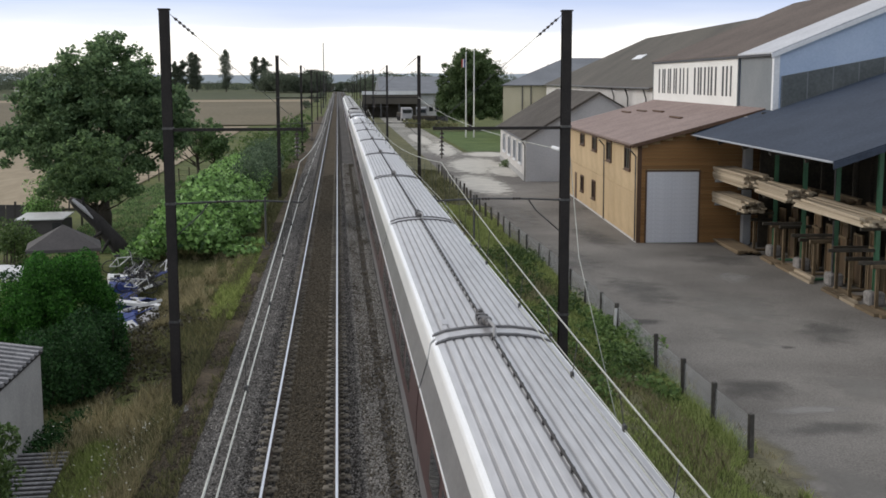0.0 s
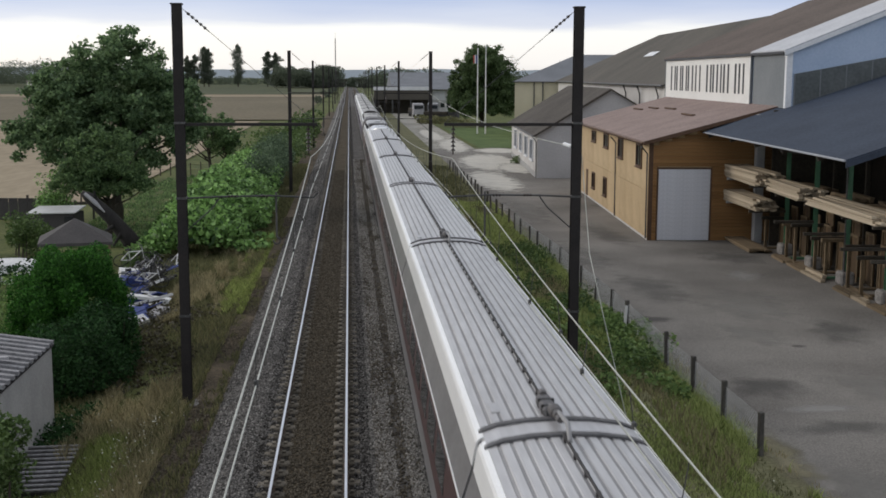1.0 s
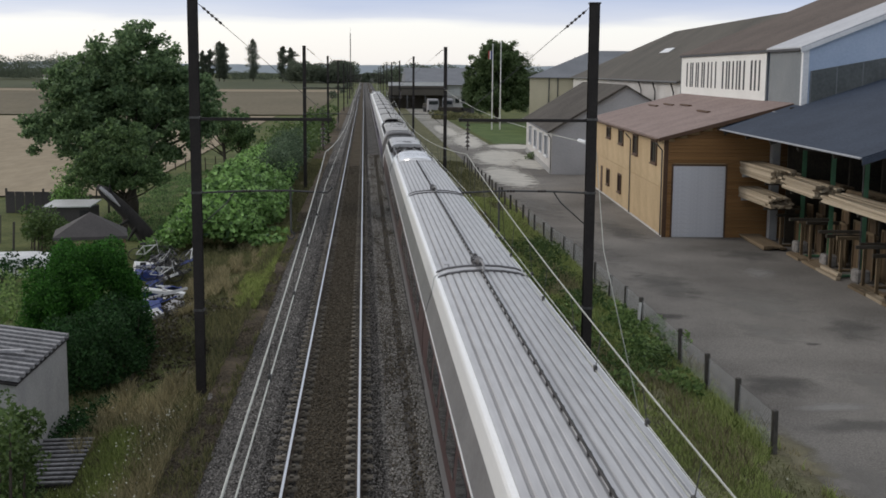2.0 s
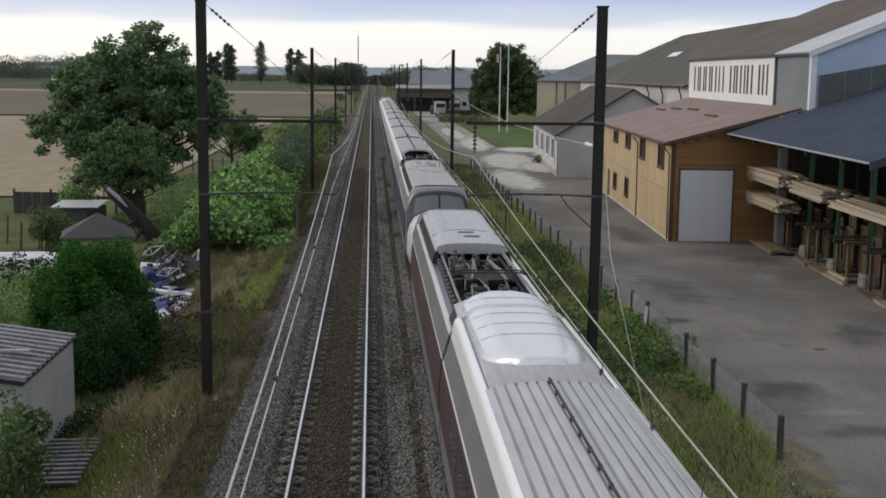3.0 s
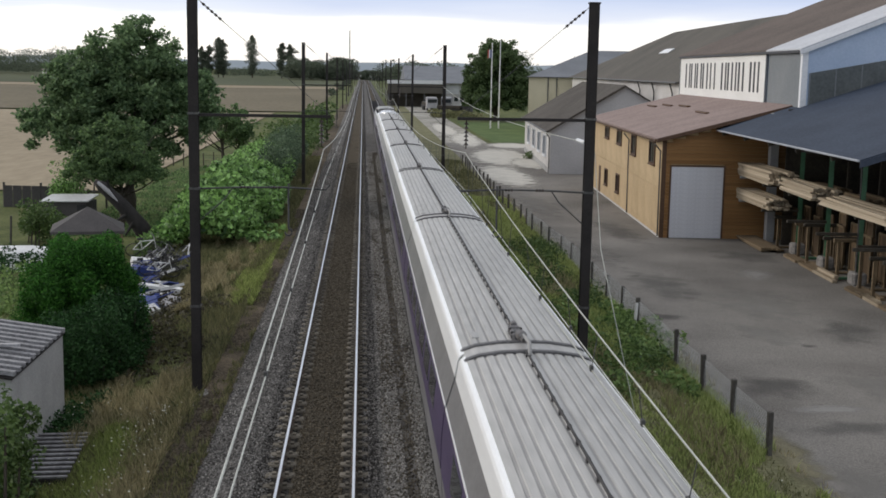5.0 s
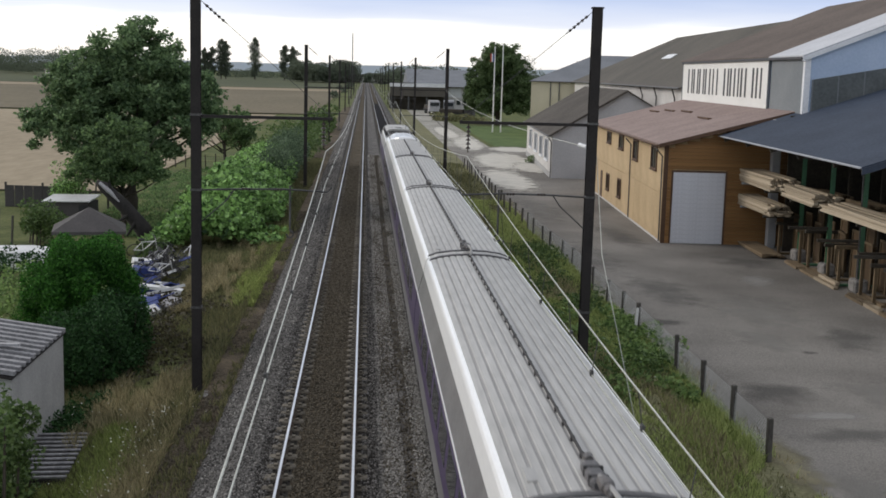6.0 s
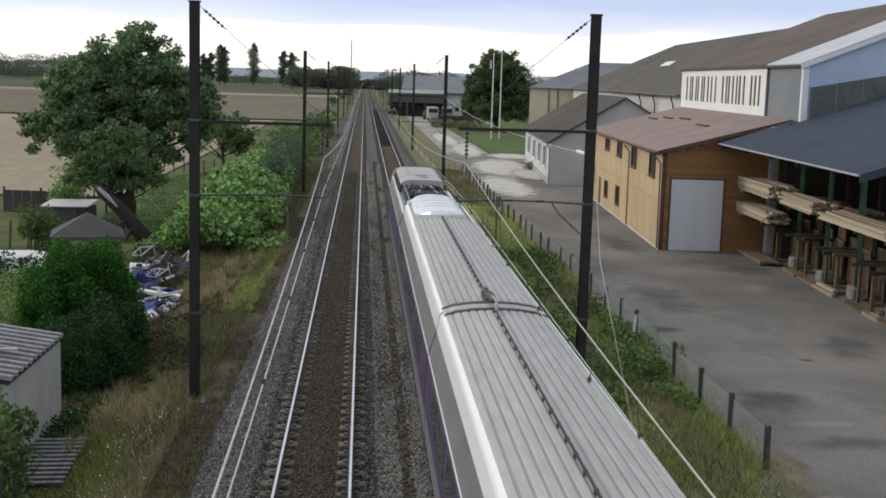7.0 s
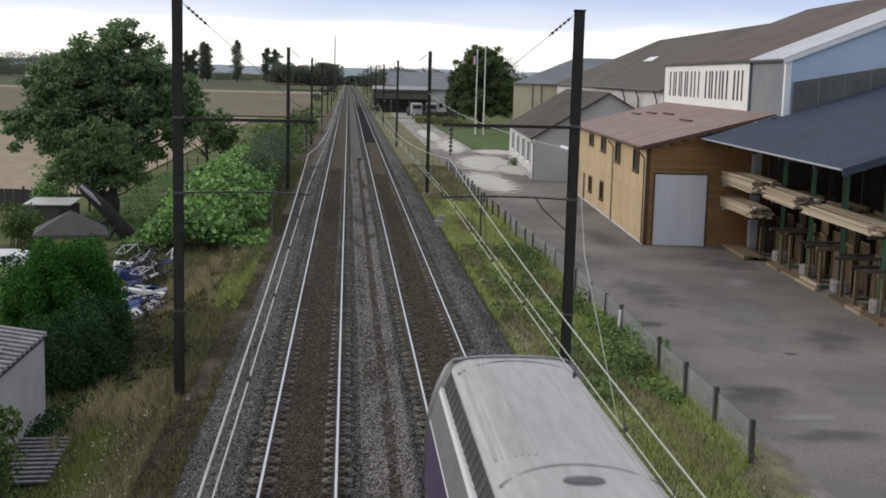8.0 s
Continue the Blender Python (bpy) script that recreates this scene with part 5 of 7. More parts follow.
# ---- plants ----
L = {
    "walnut": leaf_mat("walnut_leaves", (0.05, 0.095, 0.046), (0.27, 0.39, 0.185), 0.55, 0.5),
    "orchard": leaf_mat("fruit_tree_leaves", (0.055, 0.1, 0.045), (0.22, 0.33, 0.135), 0.55, 0.5),
    "vine": leaf_mat("bright_shrub_leaves", (0.018, 0.06, 0.015), (0.4, 0.65, 0.21), 0.45, 0.3),
    "thuja": leaf_mat("dark_conifer_sprays", (0.01, 0.042, 0.008), (0.07, 0.225, 0.028), 0.8, 0.25),
    # leaf green darkened to hold the deep shade low in the foliage
    "shade_leaf": leaf_mat("shade_dark_leaves", (0.008, 0.03, 0.008), (0.034, 0.095, 0.024), 0.85, 0.12),
    "shrub": leaf_mat("shrub_leaves", (0.045, 0.085, 0.025), (0.14, 0.21, 0.065)),
    "dusky": leaf_mat("dusky_bush_leaves", (0.045, 0.075, 0.045), (0.18, 0.25, 0.15), 0.7, 0.4),
    "maple": leaf_mat("round_tree_leaves", (0.05, 0.085, 0.03), (0.14, 0.2, 0.08)),
    # leaf colour paled and greyed to hold the distance haze
    "far": leaf_mat("far_leaves_haze_paled", (0.07, 0.088, 0.062), (0.16, 0.19, 0.13), 0.7, 0.35),
    "dry": leaf_mat("dry_grass_blades", (0.19, 0.17, 0.095), (0.5, 0.44, 0.26), 0.8, 0.4),
    "blade": leaf_mat("grass_blades", (0.15, 0.2, 0.05), (0.42, 0.48, 0.17), 0.8, 0.45),
    "verge": leaf_mat("pale_verge_blades", (0.19, 0.25, 0.07), (0.6, 0.66, 0.27), 0.8, 0.5),
    "weed": leaf_mat("weedy_grass_blades", (0.085, 0.095, 0.045), (0.26, 0.25, 0.125), 0.8, 0.35),
    # dark brown leaf colour carries the shade on the bank
    "shade_brown": leaf_mat("shade_brown_leaves", (0.03, 0.028, 0.018), (0.1, 0.085, 0.05)),
    "broad": leaf_mat("broad_weed_leaves", (0.07, 0.125, 0.04), (0.29, 0.41, 0.14), 0.6, 0.4),
    "flower": leaf_mat("white_flower_heads", (0.6, 0.6, 0.52), (0.8, 0.8, 0.72), 0.8),
}
M["bark"] = mat("grey_bark", (0.035, 0.028, 0.022), (0.09, 0.075, 0.06), 0.95, scale=2, fine=18, bump=0.7, stretch=(2, 2, 0.4), depth=0.03)
M["bark_dark"] = mat("dark_bark_and_gap_shade", (0.009, 0.008, 0.008), (0.032, 0.028, 0.027), 0.9, scale=2, fine=18, bump=0.7, stretch=(2, 2, 0.4), depth=0.03)


def leaf_mesh(pts, size, g, flat=0.0):
    """One small folded leaf at every point, turned at random. Returns vertices and faces."""
    n = len(pts)
    a = g.normal(size=(n, 3))
    a[:, 2] *= 1 - flat * 0.8
    a /= np.linalg.norm(a, axis=1)[:, None]
    b = g.normal(size=(n, 3))
    b -= (b * a).sum(1)[:, None] * a
    b /= np.linalg.norm(b, axis=1)[:, None]
    c = np.cross(a, b)
    s = size * g.uniform(0.6, 1.3, n)[:, None]
    v = np.stack([pts - a * s * 0.5, pts + b * s * 0.3 + c * s * 0.1, pts + a * s * 0.5, pts - b * s * 0.3 + c * s * 0.1], 1).reshape(-1, 3)
    f = np.arange(n * 4).reshape(n, 4)
    return v, f


def quick(name, v, f, material, parent=None, label=""):
    me = bpy.data.meshes.new(name)
    me.vertices.add(len(v))
    me.vertices.foreach_set("co", np.asarray(v, dtype=np.float32).ravel())
    k = f.shape[1]
    me.loops.add(f.size)
    me.loops.foreach_set("vertex_index", f.astype(np.int32).ravel())
    me.polygons.add(len(f))
    me.polygons.foreach_set("loop_start", np.arange(0, f.size, k, dtype=np.int32))
    me.update(calc_edges=True)
    me.materials.append(material)
    ob = new(name, me)
    if parent:
        ob.parent = parent
    if label:
        ob["label"] = label
    return ob


def clump_points(clumps, per, g, shell=0.5):
    out = []
    for c, r in clumps:
        d = g.normal(size=(per, 3))
        d /= np.linalg.norm(d, axis=1)[:, None]
        k = (shell + (1 - shell) * g.uniform(0, 1, per)) ** 0.7
        out.append(np.asarray(c) + d * k[:, None] * np.asarray(r) * g.uniform(0.85, 1.15, (per, 1)))
    return np.concatenate(out)


def crown_clumps(centre, radii, n, r, g, low=-0.5):
    """Clumps spread over and inside an ellipsoid."""
    out = []
    while len(out) < n:
        d = g.normal(size=3)
        d /= np.linalg.norm(d)
        if d[2] < low:
            continue
        k = g.uniform(0.5, 1.1)
        rr = r * g.uniform(0.6, 1.25)
        out.append((np.asarray(centre) + d * k * np.asarray(radii), (rr, rr, rr * 0.75)))
    return out


def tree(name, label, base, crowns, n, r, per, size, material, seed, trunk=0.3, fork=0.35, group="", shell=0.5):
    """crowns: (centre, radii) of the masses of leaves, in the world."""
    g = np.random.default_rng(seed)
    t = thing(name, label, "tree", Matrix.Translation(base), group)
    clumps = []
    for (c, rad) in crowns:
        clumps += crown_clumps(np.asarray(c) - np.asarray(base), rad, n, r, g)
    v, f = leaf_mesh(clump_points(clumps, per, g, shell), size, g, 0.3)
    quick("crown", v, f, material, t)
    top = np.asarray(crowns[0][0]) - np.asarray(base)
    mid = top * fork
    part("trunk", tube(bmesh.new(), [(0, 0, -0.2), tuple(mid * 0.5 + (0.08, 0, 0)), tuple(mid), tuple(top * 0.8)], [trunk * 1.15, trunk, trunk * 0.85, trunk * 0.35], 9), M["bark"], t, "", True)
    for i in range(0, len(clumps), max(1, len(clumps) // 14)):
        c = clumps[i][0]
        s = mid + (top * 0.8 - mid) * g.uniform(0, 0.8)
        part("limb", tube(bmesh.new(), [tuple(s), tuple((s + c) / 2 + (0, 0, -0.15)), tuple(c)], [trunk * 0.4, trunk * 0.24, trunk * 0.07], 6), M["bark"], t, "", True)
    return t


tree("tree", "old broad walnut tree with dark full crown", (-14.0, 76, -1.4),
     [((-13.6, 76, 5.4), (4.9, 4.3, 3.9)), ((-17.1, 75.5, 4.5), (3.0, 3.0, 2.7)), ((-10.6, 76.5, 5.7), (2.2, 2.5, 2.7)), ((-13.4, 76, 7.9), (3.4, 2.8, 2.9)), ((-13.6, 74.2, 4.0), (4.6, 2.6, 2.8)), ((-15.8, 75, 6.2), (3.2, 2.8, 3.0)), ((-14.4, 74, 3.3), (2.6, 2.0, 1.3))], 95, 0.62, 115, 0.27, L["walnut"], 3, 0.42, shell=0.08)
tree("tree", "small leafy fruit tree by the garden hut", (-13.0, 69, -1.3), [((-13.0, 69, 3.1), (2.5, 2.0, 2.2)), ((-14.3, 68.6, 2.1), (1.6, 1.5, 1.3)), ((-12.3, 68.6, 2.0), (1.7, 1.4, 1.2))], 70, 0.42, 95, 0.2, L["orchard"], 5, 0.18, shell=0.08)
tree("tree", "young fruit tree with two stems on the lawn", (-12.2, 112, -1.3), [((-12.2, 112, 2.5), (2.7, 2.4, 2.4))], 70, 0.5, 70, 0.26, L["orchard"], 7, 0.17, shell=0.08)
tree("tree", "young fruit tree with two stems on the lawn", (-10.6, 113, -1.3), [((-10.9, 113, 2.0), (1.7, 1.6, 1.8))], 26, 0.55, 90, 0.28, L["orchard"], 8, 0.14)
tree("tree", "round dense deciduous tree behind the flag poles", (25.2, 218, -1.0), [((25.2, 218, 6.8), (5.7, 4.8, 6.9)), ((22.2, 217, 4.2), (3.2, 3.0, 4.4)), ((28.4, 217, 4.4), (3.2, 3.0, 4.4)), ((25.2, 216, 2.6), (5.2, 4.2, 3.0)), ((25.2, 217, 9.6), (4.0, 3.8, 3.6))], 130, 0.95, 120, 0.42, L["maple"], 9, 0.45, shell=0.1)


def mound(name, label, clumps, per, size, material, seed, category="shrub", flat=0.2):
    g = np.random.default_rng(seed)
    v, f = leaf_mesh(clump_points(clumps, per, g, 0.65), size, g, flat)
    ob = thing(name, label, category)
    quick("foliage", v, f, material, ob)
    for i in range(0, len(clumps), max(1, len(clumps) // 8)):
        c = clumps[i][0]
        part("stem", tube(bmesh.new(), [(c[0] * 1.0, c[1], -1.4), (c[0] + 0.1, c[1], c[2])], [0.05, 0.02], 5), M["bark"], ob)
    return ob


# old post-and-wire fence behind the fruit trees
garden_fence = thing("garden_fence", "old wooden post and wire fence behind the lawn", "fence")
for i in range(9):
    x = -20.0 + i * 0.95
    z = float(np.interp(x, GX, GZ))
    part("post", tube(bmesh.new(), [(x, 114.5, z - 0.1), (x + 0.04 * (i % 3 - 1), 114.5, z + 1.2 + 0.1 * (i % 2))], [0.06, 0.05], 6), M["bark"], garden_fence)
for h in (0.55, 1.05):
    z = float(np.interp(-16.0, GX, GZ)) + h
    part("wire", tube(bmesh.new(), [(-20.0, 114.5, z), (-12.4, 114.5, z)], [0.012, 0.012], 5), M["bark"], garden_fence)

g0 = np.random.default_rng(21)
# bright climbing shrub beside the line
cl = []
for i in range(260):
    y = 61.0 + 50 * g0.uniform(0, 1) ** 1.4
    f = (y - 61.0) / 50
    x = g0.uniform(-9.6 + 0.5 * f, -4.1 - 2.0 * f)
    e = 1 - abs((x + 6.8 + 0.8 * f) / 3.0) ** 2.2
    h = (3.3 if y > 64 else 2.3) * max(0.25, e) * g0.uniform(0.75, 1.08) * (1 - 0.25 * f)
    cl.append((np.array((x, y, -1.1 + h * 0.72)), (1.0, 1.0, h * 0.42)))
mound("shrub", "dense bright-green climbing shrub on the bank", cl, 220, 0.31, L["vine"], 31)
g1 = np.random.default_rng(22)
cl = [(np.array((g1.uniform(-6.8, -4.9), g1.uniform(86, 116), g1.uniform(-0.8, 2.3))), (0.8, 1.0, 0.85)) for i in range(90)]
mound("shrub", "dusky grey-green bush beside the bright shrub", cl, 150, 0.22, L["dusky"], 32)
cl = [(np.array((g0.uniform(-9.5, -4.3), g0.uniform(120, 150), g0.uniform(-0.6, 1.6))), (1.3, 1.3, 1.0)) for i in range(60)]
mound("shrub", "dull green bushes along the fence", cl, 90, 0.35, L["shrub"], 33)
cl = [(np.array((g0.uniform(-7.0, -4.2), g0.uniform(170, 190), g0.uniform(-0.6, 2.2))), (1.3, 1.3, 1.0)) for i in range(24)]
mound("shrub", "small round trackside bush", cl, 80, 0.45, L["shrub"], 34)
# low mound added to darken the shadowed stretch of bank
cl = [(np.array((g0.uniform(-7.0, -4.3), g0.uniform(34, 47), g0.uniform(-1.2, -0.85))), (0.6, 0.7, 0.35)) for i in range(60)]
mound("shrub", "low brown leaf mound for the shaded bank below the hedge", cl, 130, 0.13, L["shade_brown"], 42)
# clipped dark conifers in front of the scrap heap
cl = []
for i in range(135):
    a, k = g0.uniform(0, 2 * math.pi), g0.uniform(0.2, 1.0) ** 0.5
    z = g0.uniform(-1.1, 2.2)
    w = 1.0 if z < 1.2 else 0.72
    cl.append((np.array((-8.35 + 1.85 * k * math.cos(a) * w, 39.2 + 1.5 * k * math.sin(a) * w, z)), (0.42, 0.42, 0.5)))
mound("conifer_hedge", "dark green clipped conifer hedge", cl, 520, 0.095, L["thuja"], 35, "hedge", 0.0)
# dark mounds added where the hedge foot lies in shade
cl = [(np.array((g0.uniform(-8.3, -6.1), g0.uniform(33.4, 37.6), g0.uniform(-1.2, 0.75))), (0.5, 0.5, 0.5)) for i in range(75)]
mound("shrub", "dark green thicket by the hut, shade in its leaf colour", cl, 360, 0.11, L["shade_leaf"], 36)
cl = [(np.array((g0.uniform(-7.0, -6.0), g0.uniform(28.4, 32.2), g0.uniform(-1.15, -0.8))), (0.3, 0.4, 0.25)) for i in range(30)]
mound("shrub", "low dark green plants at the hut wall", cl, 130, 0.1, L["shade_leaf"], 46)
cl = [(np.array((g0.uniform(-15.2, -12.9), g0.uniform(50.5, 52.5), g0.uniform(-1.2, 0.05))), (0.4, 0.5, 0.45)) for i in range(22)]
mound("shrub", "dark leafy branches before the trailer", cl, 60, 0.16, L["shade_leaf"], 47)
cl = [(np.array((g0.uniform(-6.75, -6.05), g0.uniform(22.6, 24.8), g0.uniform(-1.1, 1.25))), (0.3, 0.35, 0.35)) for i in range(46)]
mound("shrub", "leafy elder bush in front of the hut", cl, 120, 0.12, L["shrub"], 37)
cl = [(np.array((g0.uniform(-13.6, -9.8), g0.uniform(40, 51.5), g0.uniform(-1.2, 0.1))), (0.55, 0.55, 0.5)) for i in range(60)]
mound("shrub", "garden plants beside the trailer", cl, 110, 0.16, L["broad"], 38)
cl = [(np.array((g0.uniform(-16.9, -15.0), g0.uniform(62, 64), g0.uniform(-1.2, 0.7))), (0.5, 0.6, 0.5)) for i in range(26)]
mound("shrub", "green garden bush by the shed", cl, 130, 0.17, L["shrub"], 39)
cl = [(np.array((g0.uniform(-18.8, -16.9), g0.uniform(75.5, 77.5), g0.uniform(-1.2, 2.0))), (0.6, 0.6, 0.5)) for i in range(26)]
mound("shrub", "yellow-green bush beside the walnut tree", cl, 110, 0.18, L["vine"], 48)
cl = [(np.array((g0.uniform(-10.2, -9.0), g0.uniform(58, 62), g0.uniform(-1.2, -0.3))), (0.5, 0.5, 0.4)) for i in range(14)]
mound("shrub", "small dark bush beside the stump", cl, 110, 0.16, L["shrub"], 40)
cl = [(np.array((g0.uniform(6.9, 10.3), g0.uniform(33, 62), g0.uniform(-1.0, -0.45))), (0.55, 0.7, 0.35)) for i in range(70)]
mound("shrub", "low leafy brambles on the verge", cl, 120, 0.13, L["shrub"], 41)
cl = [(np.array((g0.uniform(7.6, 10.5), g0.uniform(32, 47), g0.uniform(-1.0, -0.6))), (0.45, 0.5, 0.28)) for i in range(46)]
mound("shrub", "bright broad-leaved weeds round the mast foot", cl, 110, 0.17, L["broad"], 43)
cl = [(np.array((g0.normal(10.5, 0.35), g0.uniform(36, 43), g0.uniform(-0.95, -0.55))), (0.45, 0.5, 0.3)) for i in range(16)]
mound("shrub", "bright weeds spilling under the fence", cl, 110, 0.17, L["broad"], 44)


def grass(name, label, n, xr, yr, hr, material, seed, keep=None, width=0.02):
    """Single blades, leaning at random."""
    g = np.random.default_rng(seed)
    x, y = g.uniform(*xr, n), yr[0] + (yr[1] - yr[0]) * g.uniform(0, 1, n) ** 1.35
    if keep is not None:
        k = np.array([keep(a, b) for a, b in zip(x, y)])
        x, y = x[k], y[k]
    z = np.interp(x, GX, GZ) - 0.05
    h = g.uniform(*hr, len(x)) * np.array([0.85 + 0.75 * noise.noise((p * 0.9, q * 0.13, seed)) for p, q in zip(x, y)])
    a = g.uniform(0, 2 * math.pi, len(x))
    lean = g.normal(0, 0.28, (len(x), 2)) * h[:, None]
    w = width * (1 + y / 45)
    b = np.stack([x, y, z], 1)
    d = np.stack([np.cos(a) * w, np.sin(a) * w, 0 * x], 1)
    m = b + np.stack([lean[:, 0] * 0.35, lean[:, 1] * 0.35, h * 0.6], 1)
    e = b + np.stack([lean[:, 0], lean[:, 1], h], 1)
    v = np.stack([b - d, b + d, m + d * 0.7, e, m - d * 0.7], 1).reshape(-1, 3)
    f = np.arange(len(x) * 5).reshape(-1, 5)
    return tagged(quick(name, v, f, material), label, "grass", kind="stuff")


def patchy(s, t):
    return lambda x, y: noise.noise((x * s * 1.4, y * s * 0.3, 7.0)) + 0.4 * noise.noise((x * 3, y * 1.1, 2.0)) > t


grass("tall_grass", "tall dry straw-coloured grass on the bank", 22000, (-6.6, -3.9), (44, 62), (0.25, 0.6), L["dry"], 51, patchy(0.55, 0.02), 0.009)
grass("dry_grass", "thin dry grass among the wildflowers", 32000, (-6.2, -3.6), (14, 34), (0.25, 0.7), L["dry"], 59, patchy(0.6, -0.05), 0.006)
grass("weeds", "dull brown-green weeds on the bank", 70000, (-8.6, -3.4), (13, 75), (0.12, 0.4), L["weed"], 52, None, 0.010)
grass("green_grass", "fresh green grass strip beside the ballast", 8000, (-4.3, -3.2), (44, 66), (0.15, 0.4), L["blade"], 53, patchy(0.3, -0.2), 0.012)
grass("green_weeds", "yellow-green weeds among the wildflowers", 60000, (-6.4, -3.7), (14, 29), (0.15, 0.45), L["blade"], 58, patchy(0.7, -0.2), 0.007)
grass("edge_weeds", "sparse weeds on the bare soil", 30000, (-4.6, -2.7), (13, 70), (0.08, 0.28), L["weed"], 57, patchy(0.8, 0.0), 0.010)
grass("verge_grass", "lush green verge grass beside the road", 150000, (6.5, 11.1), (13, 85), (0.1, 0.36), L["verge"], 54, patchy(0.45, -0.3), 0.009)
grass("fence_grass", "straw-yellow grass along the fence foot", 42000, (7.0, 11.4), (13, 75), (0.12, 0.42), L["dry"], 60, patchy(0.5, 0.05), 0.007)
grass("verge_weeds", "faded verge weeds beside the road", 40000, (6.2, 10.8), (13, 120), (0.1, 0.3), L["weed"], 55, None, 0.010)
grass("far_weeds", "dull green weeds beside the ballast", 18000, (-5.2, -3.2), (66, 120), (0.15, 0.4), L["weed"], 61, None, 0.012)
grass("lawn", "short garden lawn behind the shrubs", 16000, (-16, -8.5), (66, 112), (0.1, 0.25), L["orchard"], 56, None, 0.02)


def flowers():
    g = np.random.default_rng(61)
    v, f = [], []
    pts = [(g.normal(-4.3, 0.5), g.uniform(20, 30)) for i in range(230)] + [(g.normal(-6.2, 0.5), g.uniform(26, 33)) for i in range(25)] + [(g.uniform(7.4, 10), g.uniform(20, 42)) for i in range(40)]
    for x, y in pts:
        z, r = float(np.interp(x, GX, GZ)) + g.uniform(0.35, 0.6), g.uniform(0.01, 0.022)
        k = len(v)
        tilt = g.uniform(-0.4, 0.4, 2)
        for a in range(6):
            c, s = math.cos(a * math.pi / 3) * r, math.sin(a * math.pi / 3) * r
            v.append((x + c, y + s, z + c * tilt[0] + s * tilt[1]))
        f.append([k + a for a in range(6)])
    ob = quick("wildflowers", np.array(v), np.array(f), L["flower"])
    tagged(ob, "white umbel wildflowers in the tall grass", "flowers", kind="stuff")


flowers()


# ---- fence along the road ----
M["post"] = mat("grey_weathered_post", (0.05, 0.045, 0.04), (0.13, 0.12, 0.105), 0.9, scale=2, fine=18, bump=0.4, stretch=(2, 2, 0.4), vary=0.2)


def fence():
    t = thing("wire_fence", "old wire mesh fence on grey wooden posts along the verge", "fence")
    r = random.Random(8)
    me = shared("post", boxed(-0.065, 0.065, -0.065, 0.065, -0.2, 1.2, 0.014), M["post"])
    tops = []
    for i in range(32):
        y = 27.1 + 2.87 * i
        if i == 4:
            continue            # one post is missing
        x = 10.84 + r.uniform(-0.06, 0.06) + (0.1 if 40 < y < 60 else -0.1 if y > 65 else 0)
        piece("post", me, t, pose(x, y, -1.0, r.uniform(-3, 3), r.uniform(-3, 3), r.uniform(-20, 20)) @ Matrix.Diagonal((1, 1, r.uniform(0.94, 1.04) * (0.85 if y > 43 else 1.0), 1)))
        tops.append((x, y))
    for z in (-0.7, -0.3, 0.05):
        part("strand", tube(bmesh.new(), [(x, y2, z + r.uniform(-0.03, 0.03)) for x, y2 in tops], 0.005, 4), M["steel"], t)
    # woven mesh between the nearer posts
    for (xa, ya), (xb, yb) in zip(tops[:14], tops[1:15]):
        bm = bmesh.new()
        n = int((yb - ya) / 0.13)
        for k in range(-8, n):
            for lean in (1, -1):
                p, q = k / n, (k + 8) / n
                lo, hi = (p, q) if lean > 0 else (q, p)
                za, zb = -0.98, 0.02
                if min(lo, hi) < 0 or max(lo, hi) > 1:
                    f0, f1 = max(0.0, min(lo, hi)), min(1.0, max(lo, hi))
                    if f1 - f0 < 0.02:
                        continue
                    cut = lambda f: za + (zb - za) * (f - lo) / (hi - lo)
                    ends = ((f0, cut(f0)), (f1, cut(f1)))
                else:
                    ends = ((lo, za), (hi, zb))
                tube(bm, [(xa + (xb - xa) * f, ya + (yb - ya) * f, z) for f, z in ends], 0.0045, 3)
        part("mesh_panel", bm, M["galvanised"], t, "pale woven wire mesh")
    bm = tube(bmesh.new(), [(10.62, 40.75, -1.0), (10.78, 41.15, 0.0)], 0.055, 6)
    part("brace", bm, M["galvanised"], t, "pale leaning brace")
    return t


M["galvanised"] = mat("dull_galvanised_wire", (0.42, 0.42, 0.41), (0.6, 0.6, 0.58), 0.6, 0.1, scale=3, fine=30, bump=0)
fence()


def guy_wire():
    t = thing("guy_wire", "thin pale guy wire from the mast to the ground", "wire")
    part("wire", tube(bmesh.new(), [(7.2, 31.95, 6.1), (7.35, 31.3, 3.4), (8.05, 29.2, -0.9)], 0.012, 5), M["wire"], t)


guy_wire()


def feeder_wire():
    t = thing("feeder_wire", "thin pale feeder wire slung between two masts", "wire", kind="structure")
    part("wire", tube(bmesh.new(), [(6.97, 33.3, 6.24), (7.0, 40, 6.13), (7.0, 51, 6.05), (7.0, 65, 6.15), (7.0, 78, 6.42), (7.0, 90.25, 6.85)], 0.012, 5), M["wire"], t)
    bm = bmesh.new()
    for k in range(7):
        bmesh.ops.create_cone(bm, cap_ends=True, segments=10, radius1=0.06, radius2=0.045, depth=0.1, matrix=Matrix.Translation((6.96, 32.2 + k * 0.16, 6.26)) @ Matrix.Rotation(radians(90), 4, "X"))
    part("insulator", bm, M["white_metal"], t, "pale ribbed insulator")


feeder_wire()


